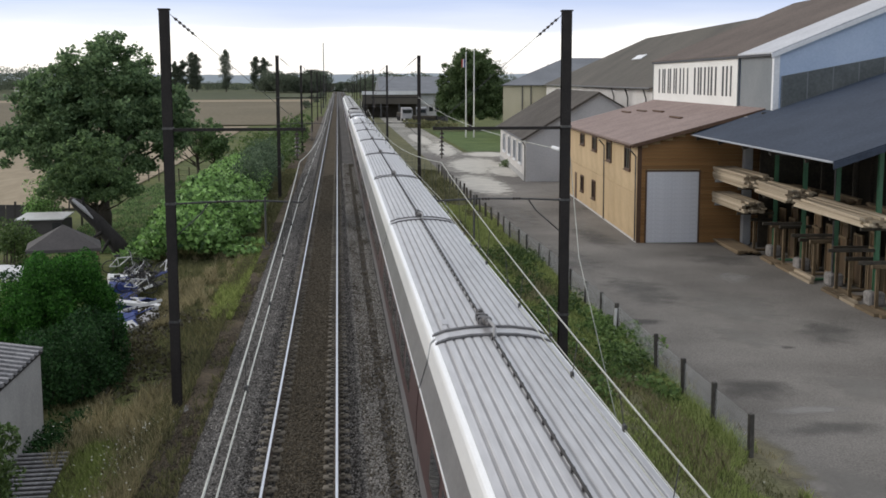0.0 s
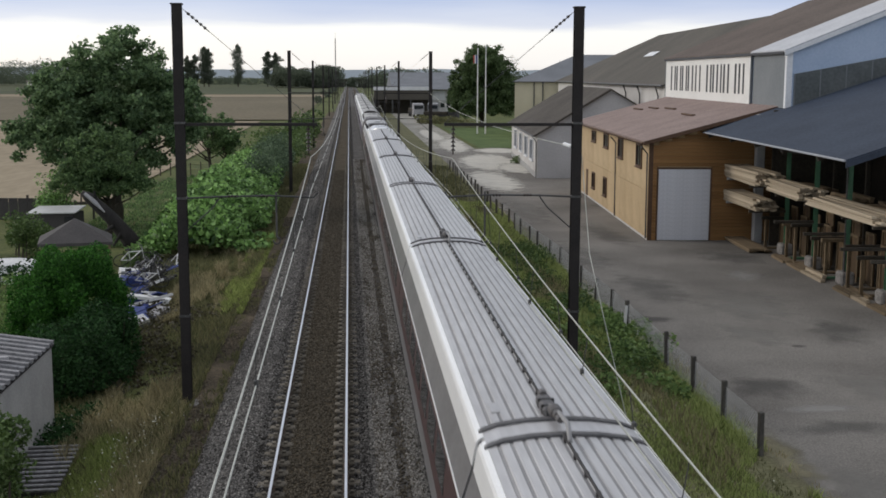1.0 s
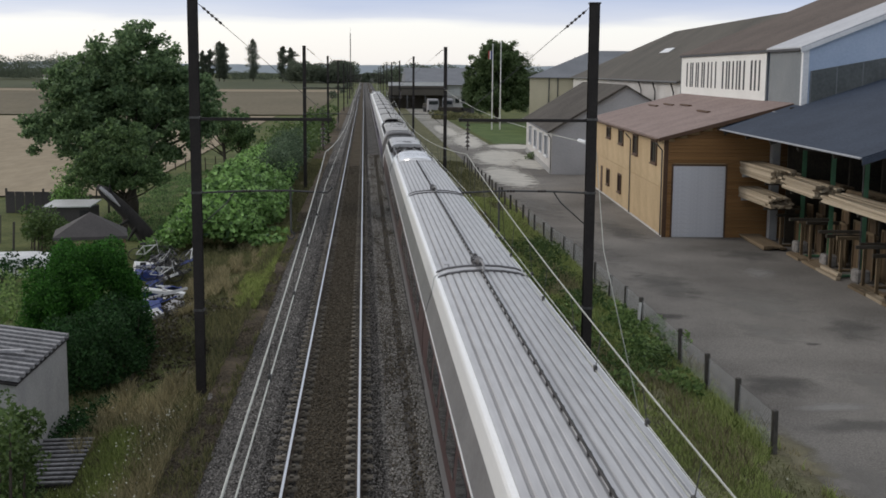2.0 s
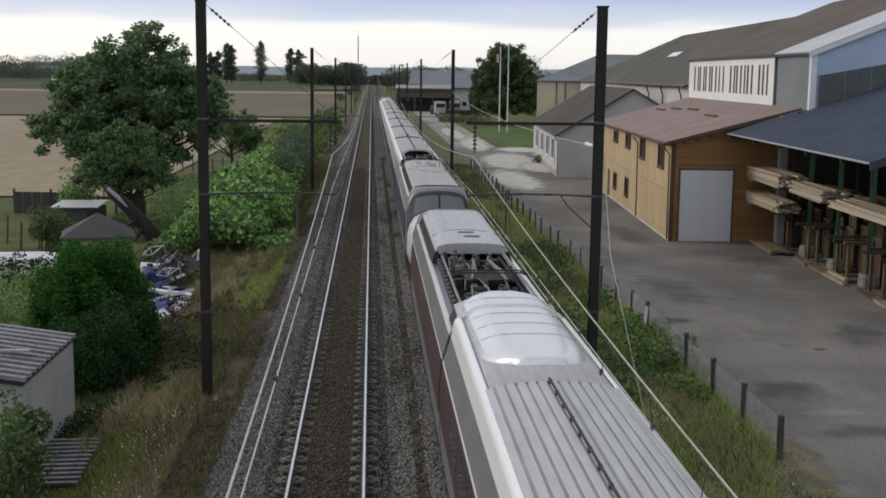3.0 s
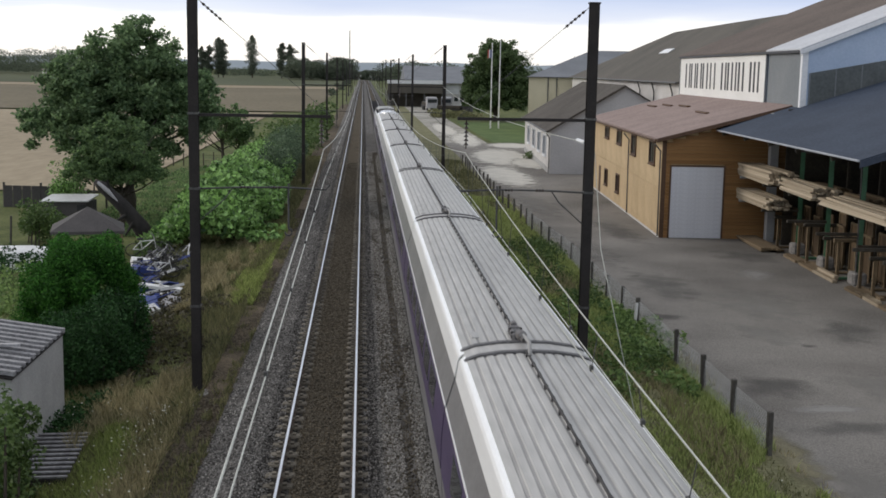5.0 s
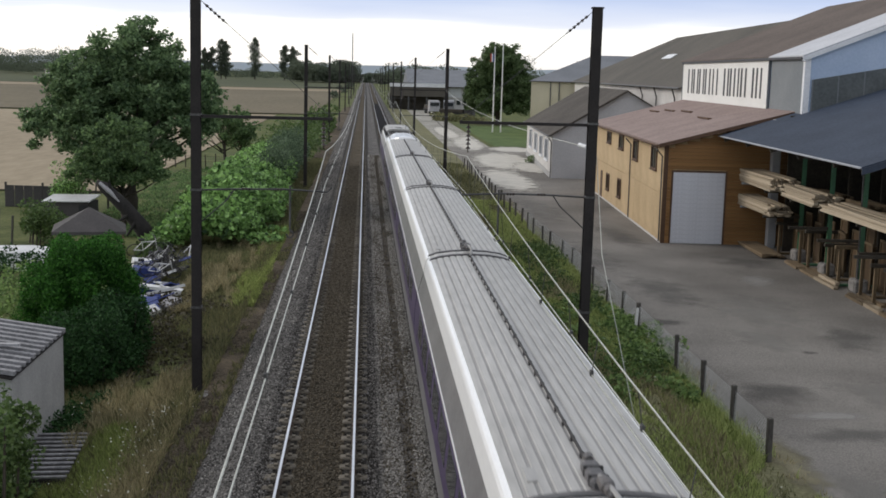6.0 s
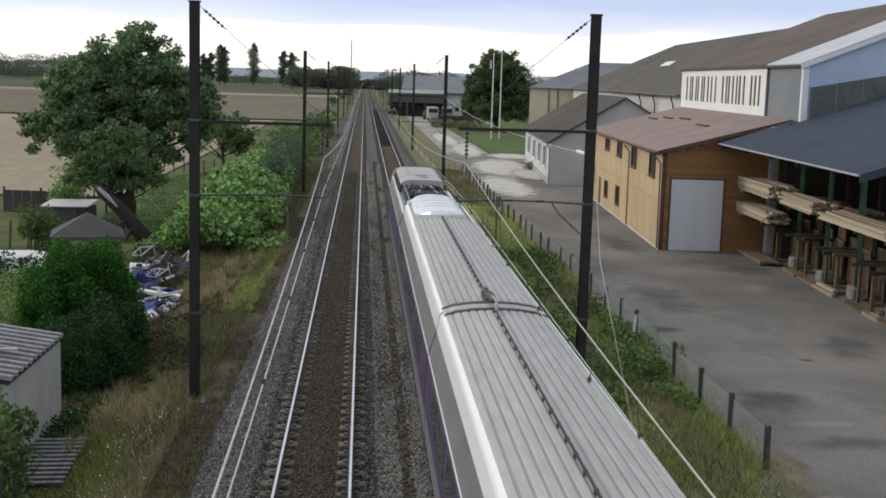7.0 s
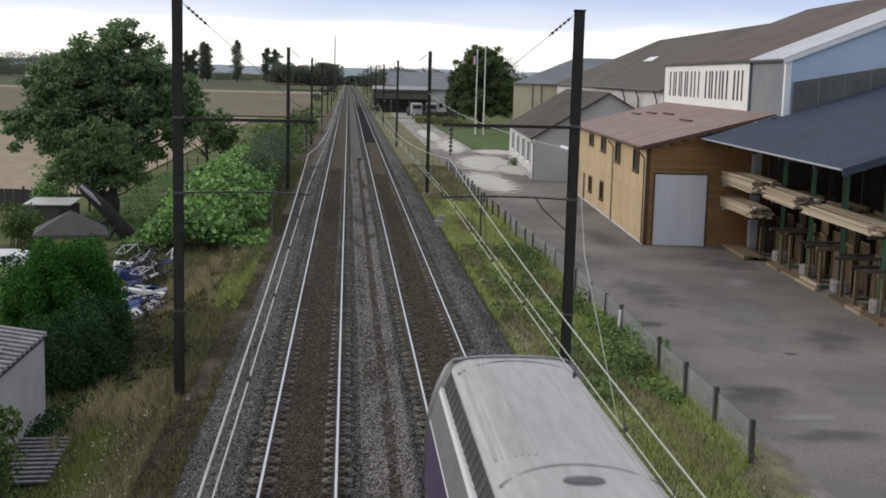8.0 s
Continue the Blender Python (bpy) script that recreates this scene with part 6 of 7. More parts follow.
# ---- garden plots ----
M.update({
    "corrugated": mat("grey_fibre_sheets", (0.26, 0.255, 0.265), (0.44, 0.43, 0.44), 0.85, scale=1.5, fine=12, bump=0.2),
    "fibre": mat("lichened_fibre_ribs", (0.15, 0.148, 0.155), (0.33, 0.325, 0.335), 0.9, scale=1.5, fine=12, bump=0.2),
    "slate": mat("grey_canvas_roof", (0.055, 0.05, 0.05), (0.088, 0.08, 0.078), 0.85, scale=1.0, fine=12, bump=0.1),
    "white_sheet": mat("white_plastic", (0.6, 0.6, 0.6), (0.78, 0.78, 0.78), 0.5, scale=1.0, fine=10, bump=0.05),
    "blue_sheet": mat("blue_plastic", (0.02, 0.04, 0.17), (0.04, 0.07, 0.28), 0.5, scale=1.0, fine=10, bump=0.1),
    "teal_sheet": mat("turquoise_plastic", (0.04, 0.2, 0.24), (0.06, 0.27, 0.32), 0.5, scale=1.0, fine=10, bump=0.1),
    "black_tube": mat("black_rubber", (0.012, 0.012, 0.013), (0.03, 0.03, 0.032), 0.7, scale=2, fine=14, bump=0.1),
})


def garden_hut():
    t = thing("garden_hut", "small grey rendered hut with corrugated roof", "hut")
    x1, x0, y0, y1, z = -6.9, -10.6, 26.2, 30.75, -1.5
    part("wall", loft(bmesh.new(), [[(x1, y, z), (x1, y, 1.2), (x0, y, 1.75), (x0, y, z)] for y in (y0, y1)]), M["concrete"], t, "pale grey rendered wall")
    # slab coloured near black to deepen the shade between the ribs
    part("roof", slab(bmesh.new(), (x1 + 0.05, y0 - 0.1, 1.2), (x1 + 0.05, y1 + 0.1, 1.2), (x0 - 0.1, y1 + 0.1, 1.76), (x0 - 0.1, y0 - 0.1, 1.76), 0.04), M["bark_dark"], t, "roof slab painted dark as shade between the sheet ribs")
    for i in range(12):
        y = y0 - 0.02 + i * 0.4
        part("sheet_rib", slab(bmesh.new(), (x1 + 0.08, y, 1.33), (x1 + 0.08, y + 0.17, 1.33), (x0 - 0.1, y + 0.17, 1.89), (x0 - 0.1, y, 1.89), 0.1), M["fibre"], t)
    part("roof_batten", boxed(-9.0, -7.2, 27.9, 28.05, 1.5, 1.56), M["corrugated"], t)
    return t


garden_hut()


def cold_frame():
    t = thing("cold_frame", "low box covered with grey corrugated sheet", "cold frame", pose(-6.25, 26.7, -1.12, 0, 0, 4))
    part("box", boxed(-0.62, 0.62, -1.6, 1.6, 0, 0.34, 0.02), M["bark_dark"], t)
    me = shared("sheet_rib", boxed(-0.66, 0.66, -0.035, 0.035, 0, 0.05, 0.012), M["fibre"])
    for i in range(11):
        piece("sheet_rib", me, t, Matrix.Translation((0, -1.55 + i * 0.31, 0.345)))


cold_frame()


def covered_trailer():
    t = thing("covered_trailer", "low white covered trailer half hidden behind the hedge", "trailer", pose(-15.9, 55.2, -1.75, 0, 0, 8))
    ring = [(-1.05, 0.45), (1.05, 0.45), (1.1, 1.2), (1.0, 1.95), (0.8, 2.1), (-0.8, 2.1), (-1.0, 1.95), (-1.1, 1.2)]
    part("body", loft(bmesh.new(), [[(y, x * 0.96 * k, 0.45 + (z - 0.45) * h * 0.58) for x, z in ring] for y, k, h in ((-2.4, 0.9, 0.75), (-2.1, 1, 0.95), (-1.2, 1, 1), (1.4, 1, 1), (2.1, 1, 0.92), (2.4, 0.9, 0.7))]), M["white_sheet"], t, "white body")
    part("roof_hatch", boxed(-0.3, 0.3, -0.3, 0.3, 1.38, 1.45, 0.03), M["white_sheet"], t)
    for y in (-0.95, 0.95):
        bm = bmesh.new()
        bmesh.ops.create_cone(bm, cap_ends=True, segments=18, radius1=0.32, radius2=0.32, depth=0.18, matrix=Matrix.Translation((0.1, y, 0.32)) @ Matrix.Rotation(radians(90), 4, "X"))
        part("wheel", bm, M["black_tube"], t)
    part("hitch", tube(bmesh.new(), [(2.3, 0, 0.5), (3.3, 0, 0.42)], 0.05), M["steel"], t)


covered_trailer()


def gazebo():
    t = thing("gazebo", "garden gazebo with grey hipped canvas roof", "gazebo", pose(-12.75, 59.5, -1.38, 0, 0, 12))
    bm = bmesh.new()
    base = [bm.verts.new(p) for p in ((-1.75, -1.5, 1.45), (1.75, -1.5, 1.45), (1.75, 1.5, 1.45), (-1.75, 1.5, 1.45))]
    low = [bm.verts.new((v.co.x, v.co.y, 1.3)) for v in base]
    top = bm.verts.new((0, 0, 2.5))
    for i in range(4):
        bm.faces.new((base[i], base[(i + 1) % 4], top))
        bm.faces.new((low[i], low[(i + 1) % 4], base[(i + 1) % 4], base[i]))
    bm.faces.new(low[::-1])
    part("canopy", bm, M["slate"], t, "grey hipped canvas")
    for x in (-1.6, 1.6):
        for y in (-1.38, 1.38):
            part("post", tube(bmesh.new(), [(x, y, 0), (x, y, 1.4)], 0.05), M["timber_old"], t)


gazebo()


def tool_shed():
    t = thing("tool_shed", "small garden shed with flat white roof sheet", "shed", pose(-16.9, 73, -1.4, 0, 0, -4))
    part("wall", boxed(-1.4, 1.35, -1.0, 1.0, 0, 1.3, 0.02), M["slate"], t)
    part("doorway", boxed(0.75, 1.3, -1.04, -1.0, 0.05, 1.15), M["black_tube"], t)
    part("roof", slab(bmesh.new(), (-1.45, -1.15, 1.36), (1.45, -1.15, 1.41), (1.45, 1.15, 1.6), (-1.45, 1.15, 1.55), 0.06), M["white_sheet"], t, "white sheet roof")


tool_shed()


def plot_fence():
    t = thing("panel_fence", "weathered grey board fence round the plot", "fence", pose(-20.5, 80, -1.45, 0, 0, -6))
    me = shared("board", boxed(-0.3, 0.3, -0.02, 0.02, 0.05, 1.5, 0.008), M["slate"])
    for i in range(7):
        piece("board", me, t, pose(-2.2 + i * 0.63, 0, 0, 0, 0, 0))
    for x in (-2.5, 0.0, 2.2):
        part("post", boxed(x - 0.06, x + 0.06, 0.03, 0.14, 0, 1.7), M["post"], t)
    part("rail", boxed(-2.5, 5.6, 0.03, 0.08, 1.1, 1.2), M["post"], t)
    for x in (3.2, 4.4, 5.6):
        part("post", boxed(x - 0.06, x + 0.06, 0.03, 0.14, 0, 1.35), M["post"], t)


plot_fence()
for x, y in ((-19.2, 66), (-17.6, 63), (-20.6, 88), (-18.8, 88)):
    p = thing("stake", "single dark wooden stake in the garden", "stake", pose(x, y, -1.4, 3, 4, 0), "garden stakes")
    part("stick", boxed(-0.05, 0.05, -0.05, 0.05, -0.1, 1.6, 0.01), M["post"], p)


def fallen_trunk():
    t = thing("leaning_trunk", "broken dark tree trunk leaning over the garden", "tree trunk", pose(-11.2, 66, -1.35))
    part("trunk", tube(bmesh.new(), [(0.15, 0, -0.1), (-0.1, 0, 0.5), (-1.1, 0.1, 1.7), (-2.3, 0.2, 2.85), (-2.65, 0.2, 3.1)], [0.55, 0.46, 0.38, 0.3, 0.12], 10), M["bark_dark"], t, "", True)
    part("torn_wood", tube(bmesh.new(), [(-1.35, -0.28, 2.05), (-1.9, -0.2, 2.62), (-2.45, -0.02, 3.06)], [0.03, 0.13, 0.09], 6), M["corrugated"], t, "pale torn sapwood")
    for a, b in (((-0.9, -0.2, 1.3), (-1.5, -0.7, 0.9)), ((-1.8, 0.1, 2.4), (-1.9, -0.2, 3.2)), ((-0.5, -0.3, 0.9), (-0.9, -0.6, 0.2))):
        part("branch_stub", tube(bmesh.new(), [a, b], [0.11, 0.05], 6), M["bark_dark"], t)


fallen_trunk()


def bicycle(m, material):
    t = thing("bicycle", "old bicycle thrown on the scrap heap", "bicycle", m, "old bicycles")
    for x in (-0.52, 0.52):
        bm = bmesh.new()
        tube(bm, [(x + 0.33 * math.cos(a), 0, 0.33 + 0.33 * math.sin(a)) for a in np.linspace(0, 2 * math.pi, 19)], 0.022, 5)
        w = part("wheel", bm, M["black_tube"], t)
        bm = bmesh.new()
        for a in np.linspace(0, math.pi, 5)[:-1]:
            tube(bm, [(x + 0.32 * math.cos(a), 0, 0.33 + 0.32 * math.sin(a)), (x - 0.32 * math.cos(a), 0, 0.33 - 0.32 * math.sin(a))], 0.006, 3)
        part("spokes", bm, M["steel"], w)
    bm = bmesh.new()
    for a, b in (((-0.52, 0, 0.33), (-0.1, 0, 0.3)), ((-0.1, 0, 0.3), (0.4, 0, 0.8)), ((-0.1, 0, 0.3), (-0.22, 0, 0.85)), ((-0.2, 0, 0.75), (0.4, 0, 0.75)), ((0.52, 0, 0.33), (0.38, 0, 0.95)), ((-0.52, 0, 0.33), (-0.2, 0, 0.75))):
        tube(bm, [a, b], 0.022, 6)
    part("frame", bm, material, t)
    part("saddle", boxed(-0.36, -0.1, -0.06, 0.06, 0.84, 0.92, 0.02), M["black_tube"], t)
    part("handlebar", tube(bmesh.new(), [(0.3, -0.28, 1.0), (0.38, 0, 0.98), (0.3, 0.28, 1.0)], 0.016, 6), M["steel"], t)


rb = random.Random(12)
for i in range(18):
    bicycle(pose(rb.uniform(-9.2, -7.2), rb.uniform(49.5, 54), -1.1 + rb.uniform(0, 0.75), rb.uniform(20, 80), rb.uniform(-10, 10), rb.uniform(0, 180)), rb.choice((M["blue_sheet"], M["steel"], M["white_sheet"], M["black_tube"], M["corrugated"])))


def scrap(label, m, w, d, h, material, lid=None):
    t = thing("scrap_piece", label, "scrap", m, "scrap heap")
    part("sheet", boxed(-w / 2, w / 2, -d / 2, d / 2, 0, h, min(0.02, h / 4)), material, t)
    part("edge", boxed(-w / 2, w / 2, -d / 2 - 0.03, -d / 2, 0, h + 0.05), lid or material, t)


scrap("long white board lying on the scrap heap", pose(-7.6, 47.2, -0.62, 4, 6, -6), 2.6, 0.5, 0.07, M["white_sheet"])
scrap("long white board lying on the scrap heap", pose(-7.0, 46.2, -0.6, -4, -12, 16), 1.9, 0.35, 0.06, M["white_sheet"])
scrap("blue plastic sheet heaped on scrap", pose(-7.5, 44.6, -1.0, 15, 10, 20), 1.3, 1.1, 0.35, M["blue_sheet"])
scrap("blue plastic crate on the scrap heap", pose(-8.4, 50.6, -0.75, 5, 10, 30), 1.0, 0.7, 0.35, M["blue_sheet"])
scrap("white appliance panel on the scrap heap", pose(-6.9, 43.4, -0.8, 25, -10, 40), 0.6, 0.45, 0.1, M["white_sheet"])
scrap("white enamel tub on the scrap heap", pose(-8.6, 52.0, -0.7, 12, 8, 20), 1.3, 0.6, 0.4, M["white_sheet"])
scrap("blue folded tarpaulin on the scrap heap", pose(-8.0, 47.9, -0.95, 5, 12, 35), 1.1, 0.7, 0.3, M["blue_sheet"])
scrap("white board leaning on the scrap heap", pose(-7.9, 45.4, -0.75, 35, 5, -15), 0.9, 0.5, 0.05, M["white_sheet"])
scrap("grey metal box on the scrap heap", pose(-7.3, 42.6, -1.15, 8, 5, 10), 0.7, 0.6, 0.3, M["corrugated"])
scrap("grey metal box on the scrap heap", pose(-6.5, 45.2, -1.0, 8, -15, 60), 0.8, 0.5, 0.25, M["corrugated"])
scrap("turquoise tarpaulin bundle in the garden", pose(-11.2, 46.0, -1.2, 5, 3, 15), 1.5, 1.2, 0.5, M["teal_sheet"])
scrap("white plastic sheet in the garden", pose(-10.9, 48.5, -1.0, 10, 3, 25), 1.2, 0.8, 0.3, M["white_sheet"])
for i in range(9):
    kind = ("white enamel panel thrown on the scrap heap", M["white_sheet"]) if i % 3 else ("blue plastic lid thrown on the scrap heap", M["blue_sheet"])
    scrap(kind[0], pose(rb.uniform(-8.6, -6.6), rb.uniform(43.5, 52.5), -0.85 + rb.uniform(0, 0.35), rb.uniform(-30, 40), rb.uniform(-25, 25), rb.uniform(0, 180)), rb.uniform(0.4, 0.9), rb.uniform(0.3, 0.5), 0.06, kind[1])
for i in range(9):
    t = thing("scrap_rod", "bent metal rod sticking out of the scrap", "scrap", pose(rb.uniform(-9, -6.4), rb.uniform(42.5, 53), -1.1), "scrap heap")
    part("rod", tube(bmesh.new(), [(0, 0, 0), (rb.uniform(-0.6, 0.6), rb.uniform(-0.3, 0.3), 0.5), (rb.uniform(-1.0, 1.0), rb.uniform(-0.5, 0.5), rb.uniform(0.4, 1.1))], 0.025, 5), rb.choice((M["steel"], M["white_sheet"], M["blue_sheet"])), t)


# ---- fields and distance ----
def field(name, x0, x1, y0, y1, material, label, dz):
    sheet(name, list(np.linspace(x0, x1, 6)), list(np.linspace(y0, y1, 6)), lambda x, y: float(np.interp(x, GX, GZ)), material, label, "field", dz + 0.1)


field("field_1", -300, -17.5, 90, 250, M["stubble"], "pale harvested stubble field", 0.02)
field("field_2", -560, -10, 255, 530, M["stubble_dark"], "brown ploughed field", 0.03)
field("field_3", -560, -10, 535, 600, M["stubble"], "narrow strip of pale stubble", 0.04)
field("field_4", -1200, -10, 605, 1300, M["crop"], "dull green field in the distance", 0.05)
sheet("lawn_patch", [17.6, 22, 27, 33], [152, 170, 190, 212], lambda x, y: -1.0, M["lawn"], "mown lawn round the flag poles", "lawn", 0.03)


def far_woods(name, label, n, xr, yr, h, r, seed, per=170, size=1.15, material=None):
    g = np.random.default_rng(seed)
    cl = []
    for i in range(n):
        x, y = g.uniform(*xr), g.uniform(*yr)
        hh = h * g.uniform(0.65, 1.1)
        for k in range(3):
            cl.append((np.array((x + g.normal(0, r * 0.4), y, -1 + hh * (0.3 + 0.28 * k))), (r * (1.1 - 0.2 * k), r, hh * 0.22)))
    v, f = leaf_mesh(clump_points(cl, per, g, 0.6), size, g, 0.2)
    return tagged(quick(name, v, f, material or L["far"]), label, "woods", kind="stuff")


far_woods("woods", "dark far tree line on the plain", 40, (-330, -215), (1000, 1150), 20, 11, 71)
far_woods("woods", "dark copse beside the far line", 52, (-56, -9), (900, 980), 15, 7, 72, 320, 1.2)
far_woods("woods", "clump of far trees behind the station", 10, (16, 46), (900, 980), 12, 6, 70)
far_woods("woods", "dark hedge line across the plain", 60, (-420, -60), (1080, 1250), 9, 10, 73)
far_woods("woods", "low dark trees where the line vanishes", 36, (-30, 45), (905, 960), 7, 5, 79, 260, 1.2)
far_woods("woods", "far trees beyond the station", 26, (14, 130), (620, 760), 13, 9, 74)
far_woods("woods", "far trees beyond the yard", 22, (110, 330), (800, 1000), 20, 13, 75)
far_woods("woods", "scrubby bushes along the far line", 10, (-12, -6.5), (330, 700), 2.6, 1.5, 76, 50, 0.7)


def poplar(x, y, h):
    g = np.random.default_rng(int(x * -7 + y))
    t = thing("poplar", "tall slim poplar on the horizon", "tree", Matrix.Translation((x, y, -1.5)), "poplars on the plain")
    cl = []
    for i in range(26):
        z = h * (0.12 + 0.86 * i / 26)
        w = h * 0.12 * min(1.0, 4.0 * (1.03 - i / 26), 0.6 + 1.2 * i / 26) * g.uniform(0.8, 1.15) + 0.3
        cl.append((np.array((g.normal(0, w * 0.35), g.normal(0, w * 0.35), z)), (w, w, h * 0.055)))
    v, f = leaf_mesh(clump_points(cl, 300, g, 0.25), 0.8, g, 0.2)
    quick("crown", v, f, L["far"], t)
    part("trunk", tube(bmesh.new(), [(0, 0, -0.3), (0, 0, h * 0.7)], [0.5, 0.15], 7), M["bark"], t)


for px, h in ((350, 27), (366, 34), (374, 32), (424, 36), (475, 30), (490, 29), (338, 26)):
    poplar((px - 616) / 2090 * 1010 + 0.88, 1010, h)


def far_house():
    t = thing("farmhouse", "far farmhouse with pale gable", "house", pose(-225, 900, -1.5, 0, 0, 20))
    part("wall", loft(bmesh.new(), [[(-9, y, 0), (9, y, 0), (9, y, 5), (0, y, 11), (-9, y, 5)] for y in (-14, 14)]), M["white_wall"], t)
    part("roof", slab(bmesh.new(), (-10, -15, 4.6), (0, -15, 11.3), (0, 15, 11.3), (-10, 15, 4.6), 0.3), M["roof_dark"], t)
    part("roof", slab(bmesh.new(), (10, -15, 4.6), (0, -15, 11.3), (0, 15, 11.3), (10, 15, 4.6), 0.3), M["roof_dark"], t)


far_house()


def far_hills():
    # pale blue base colour holds the aerial haze over the hills
    M["hill"] = mat("far_hill_haze_tint", (0.62, 0.67, 0.76), (0.7, 0.75, 0.82), 1.0, scale=0.002, fine=0.02, bump=0)
    g = np.random.default_rng(5)
    xs = np.linspace(-2600, 2600, 90)
    v = []
    for x in xs:
        h = 30 + 14 * noise.noise((x * 0.0016, 3.0, 0)) + 5 * noise.noise((x * 0.008, 9.0, 0))
        v += [(x, 4200, -20), (x, 4200, h), (x, 4400, h * 0.9)]
    n = len(xs)
    f = [(3 * i + a, 3 * i + 3 + a, 3 * i + 4 + a, 3 * i + 1 + a) for i in range(n - 1) for a in (0, 1)]
    tagged(fast_mesh("backdrop", v, f, M["hill"]), "low hills on the horizon, haze in their colour", "hills", kind="structure")


far_hills()


def far_warehouse():
    t = thing("warehouse", "low white warehouse with grey roof beside the far lane", "warehouse", pose(0, 0, -1.0))
    part("wall", boxed(12.5, 40, 300, 340, 0, 6.0), M["white_wall"], t)
    part("roof", loft(bmesh.new(), [[(x, y, z) for y, z in ((298, 5.9), (320, 10.2), (342, 5.9), (320, 5.8))] for x in (11.5, 41)]), M["roof_grey"], t)
    part("canopy", boxed(6.8, 21, 293, 300, 3.4, 4.1), M["roof_dark"], t, "dark loading canopy")
    part("fascia", boxed(6.8, 20.8, 292.8, 293, 5.7, 6.6), M["white_sheet"], t, "white fascia board")
    part("dock", boxed(7, 20.8, 293, 300, 4.1, 6.5), M["roof_dark"], t)
    # near-black box painted as the shade under the canopy
    part("loading_bay", boxed(6.9, 20.9, 298.5, 299.7, 0, 3.4), M["dark_inside"], t, "dark box for the shade in the loading bay")
    part("panel", boxed(21.5, 25.0, 299.8, 300, 3.2, 5.6), M["white_sheet"], t)
    for i in range(6):
        part("window", boxed(22.4 + i * 1.5, 23.4 + i * 1.5, 299.85, 300, 1.4, 2.5), M["glass"], t)
    for x in (7.2, 11.5, 16, 20.5):
        part("column", boxed(x - 0.15, x + 0.15, 293.1, 293.4, 0, 3.4), M["steel"], t)


far_warehouse()


def lorry(m, cab, label):
    t = thing("lorry", label, "lorry", m, "parked lorries")
    part("cab", loft(bmesh.new(), [[(-1.2, y, 0.6), (1.2, y, 0.6), (1.2, y, h - 0.1), (1.1, y, h), (-1.1, y, h), (-1.2, y, h - 0.1)] for y, h in ((-2.9, 1.9), (-2.7, 2.9), (-1.2, 3.1), (-1.1, 3.0))]), cab, t)
    part("windscreen", boxed(-1.05, 1.05, -2.9, -2.74, 1.75, 2.6), M["glass"], t)
    part("bed", boxed(-1.2, 1.2, -1.0, 4.5, 0.9, 1.2), M["train_dark"], t)
    part("load", boxed(-1.1, 1.1, -0.8, 4.3, 1.2, 1.9, 0.1), M["dark_inside"], t)
    for y in (-2.0, 1.6, 3.2):
        for x in (-1.0, 1.0):
            bm = bmesh.new()
            bmesh.ops.create_cone(bm, cap_ends=True, segments=16, radius1=0.5, radius2=0.5, depth=0.3, matrix=Matrix.Translation((x, y, 0.5)) @ Matrix.Rotation(radians(90), 4, "Y"))
            part("wheel", bm, M["black_tube"], t)


lorry(pose(16.2, 272, -1, 0, 0, 8), M["corrugated"], "pale grey flatbed lorry parked by the warehouse")
lorry(pose(20.2, 274, -1, 0, 0, -6), M["train_grey"], "grey flatbed lorry parked by the warehouse")
lorry(pose(20.6, 246, -1, 0, 0, 70), M["train_dark"], "dark flatbed lorry parked on the lane")
cl = [(np.array((g0.uniform(15.5, 24), g0.uniform(228, 262), g0.uniform(-1.0, -0.2))), (1.6, 1.8, 0.7)) for i in range(26)]
mound("shrub", "rough grassy heap beside the lane", cl, 110, 0.45, L["weed"], 77)


def flag_pole(x, y, h, flag):
    t = thing("flag_pole", "tall white flag pole on the lawn", "flag pole", pose(x, y, -1.0), "flag poles")
    part("pole", tube(bmesh.new(), [(0, 0, 0), (0, 0, h)], [0.12, 0.07], 8), M["white_sheet"], t)
    part("finial", tube(bmesh.new(), [(0, 0, h), (0, 0, h + 0.2)], 0.12, 8), M["white_sheet"], t)
    if flag:
        M["red_cloth"] = mat("red_cloth", (0.4, 0.06, 0.05), (0.5, 0.1, 0.08), 0.9)
        for i, m in enumerate((M["blue_sheet"], M["white_sheet"], M["red_cloth"])):
            part("flag_strip", boxed(-0.1 - 0.2 * (i + 1), -0.1 - 0.2 * i, -0.02 + 0.06 * i, 0.02 + 0.06 * i, h - 2.2, h - 0.9), m, t)


flag_pole(21.4, 190, 13.4, True)
flag_pole(22.7, 190, 13.8, False)


def radio_mast():
    t = thing("radio_mast", "thin lattice radio mast on the horizon", "mast", pose(-9.0, 880, -1.5))
    bm = bmesh.new()
    for x, y in ((-0.4, -0.4), (0.4, -0.4), (0, 0.4)):
        tube(bm, [(x, y, 0), (x * 0.4, y * 0.4, 37)], 0.12, 5)
    for i in range(18):
        tube(bm, [(-0.4, -0.4, i * 2), (0.4, -0.4, i * 2 + 2)], 0.07, 4)
    part("lattice", bm, M["steel"], t)
    part("antenna", tube(bmesh.new(), [(0, 0, 37), (0, 0, 41)], 0.08, 5), M["steel"], t)


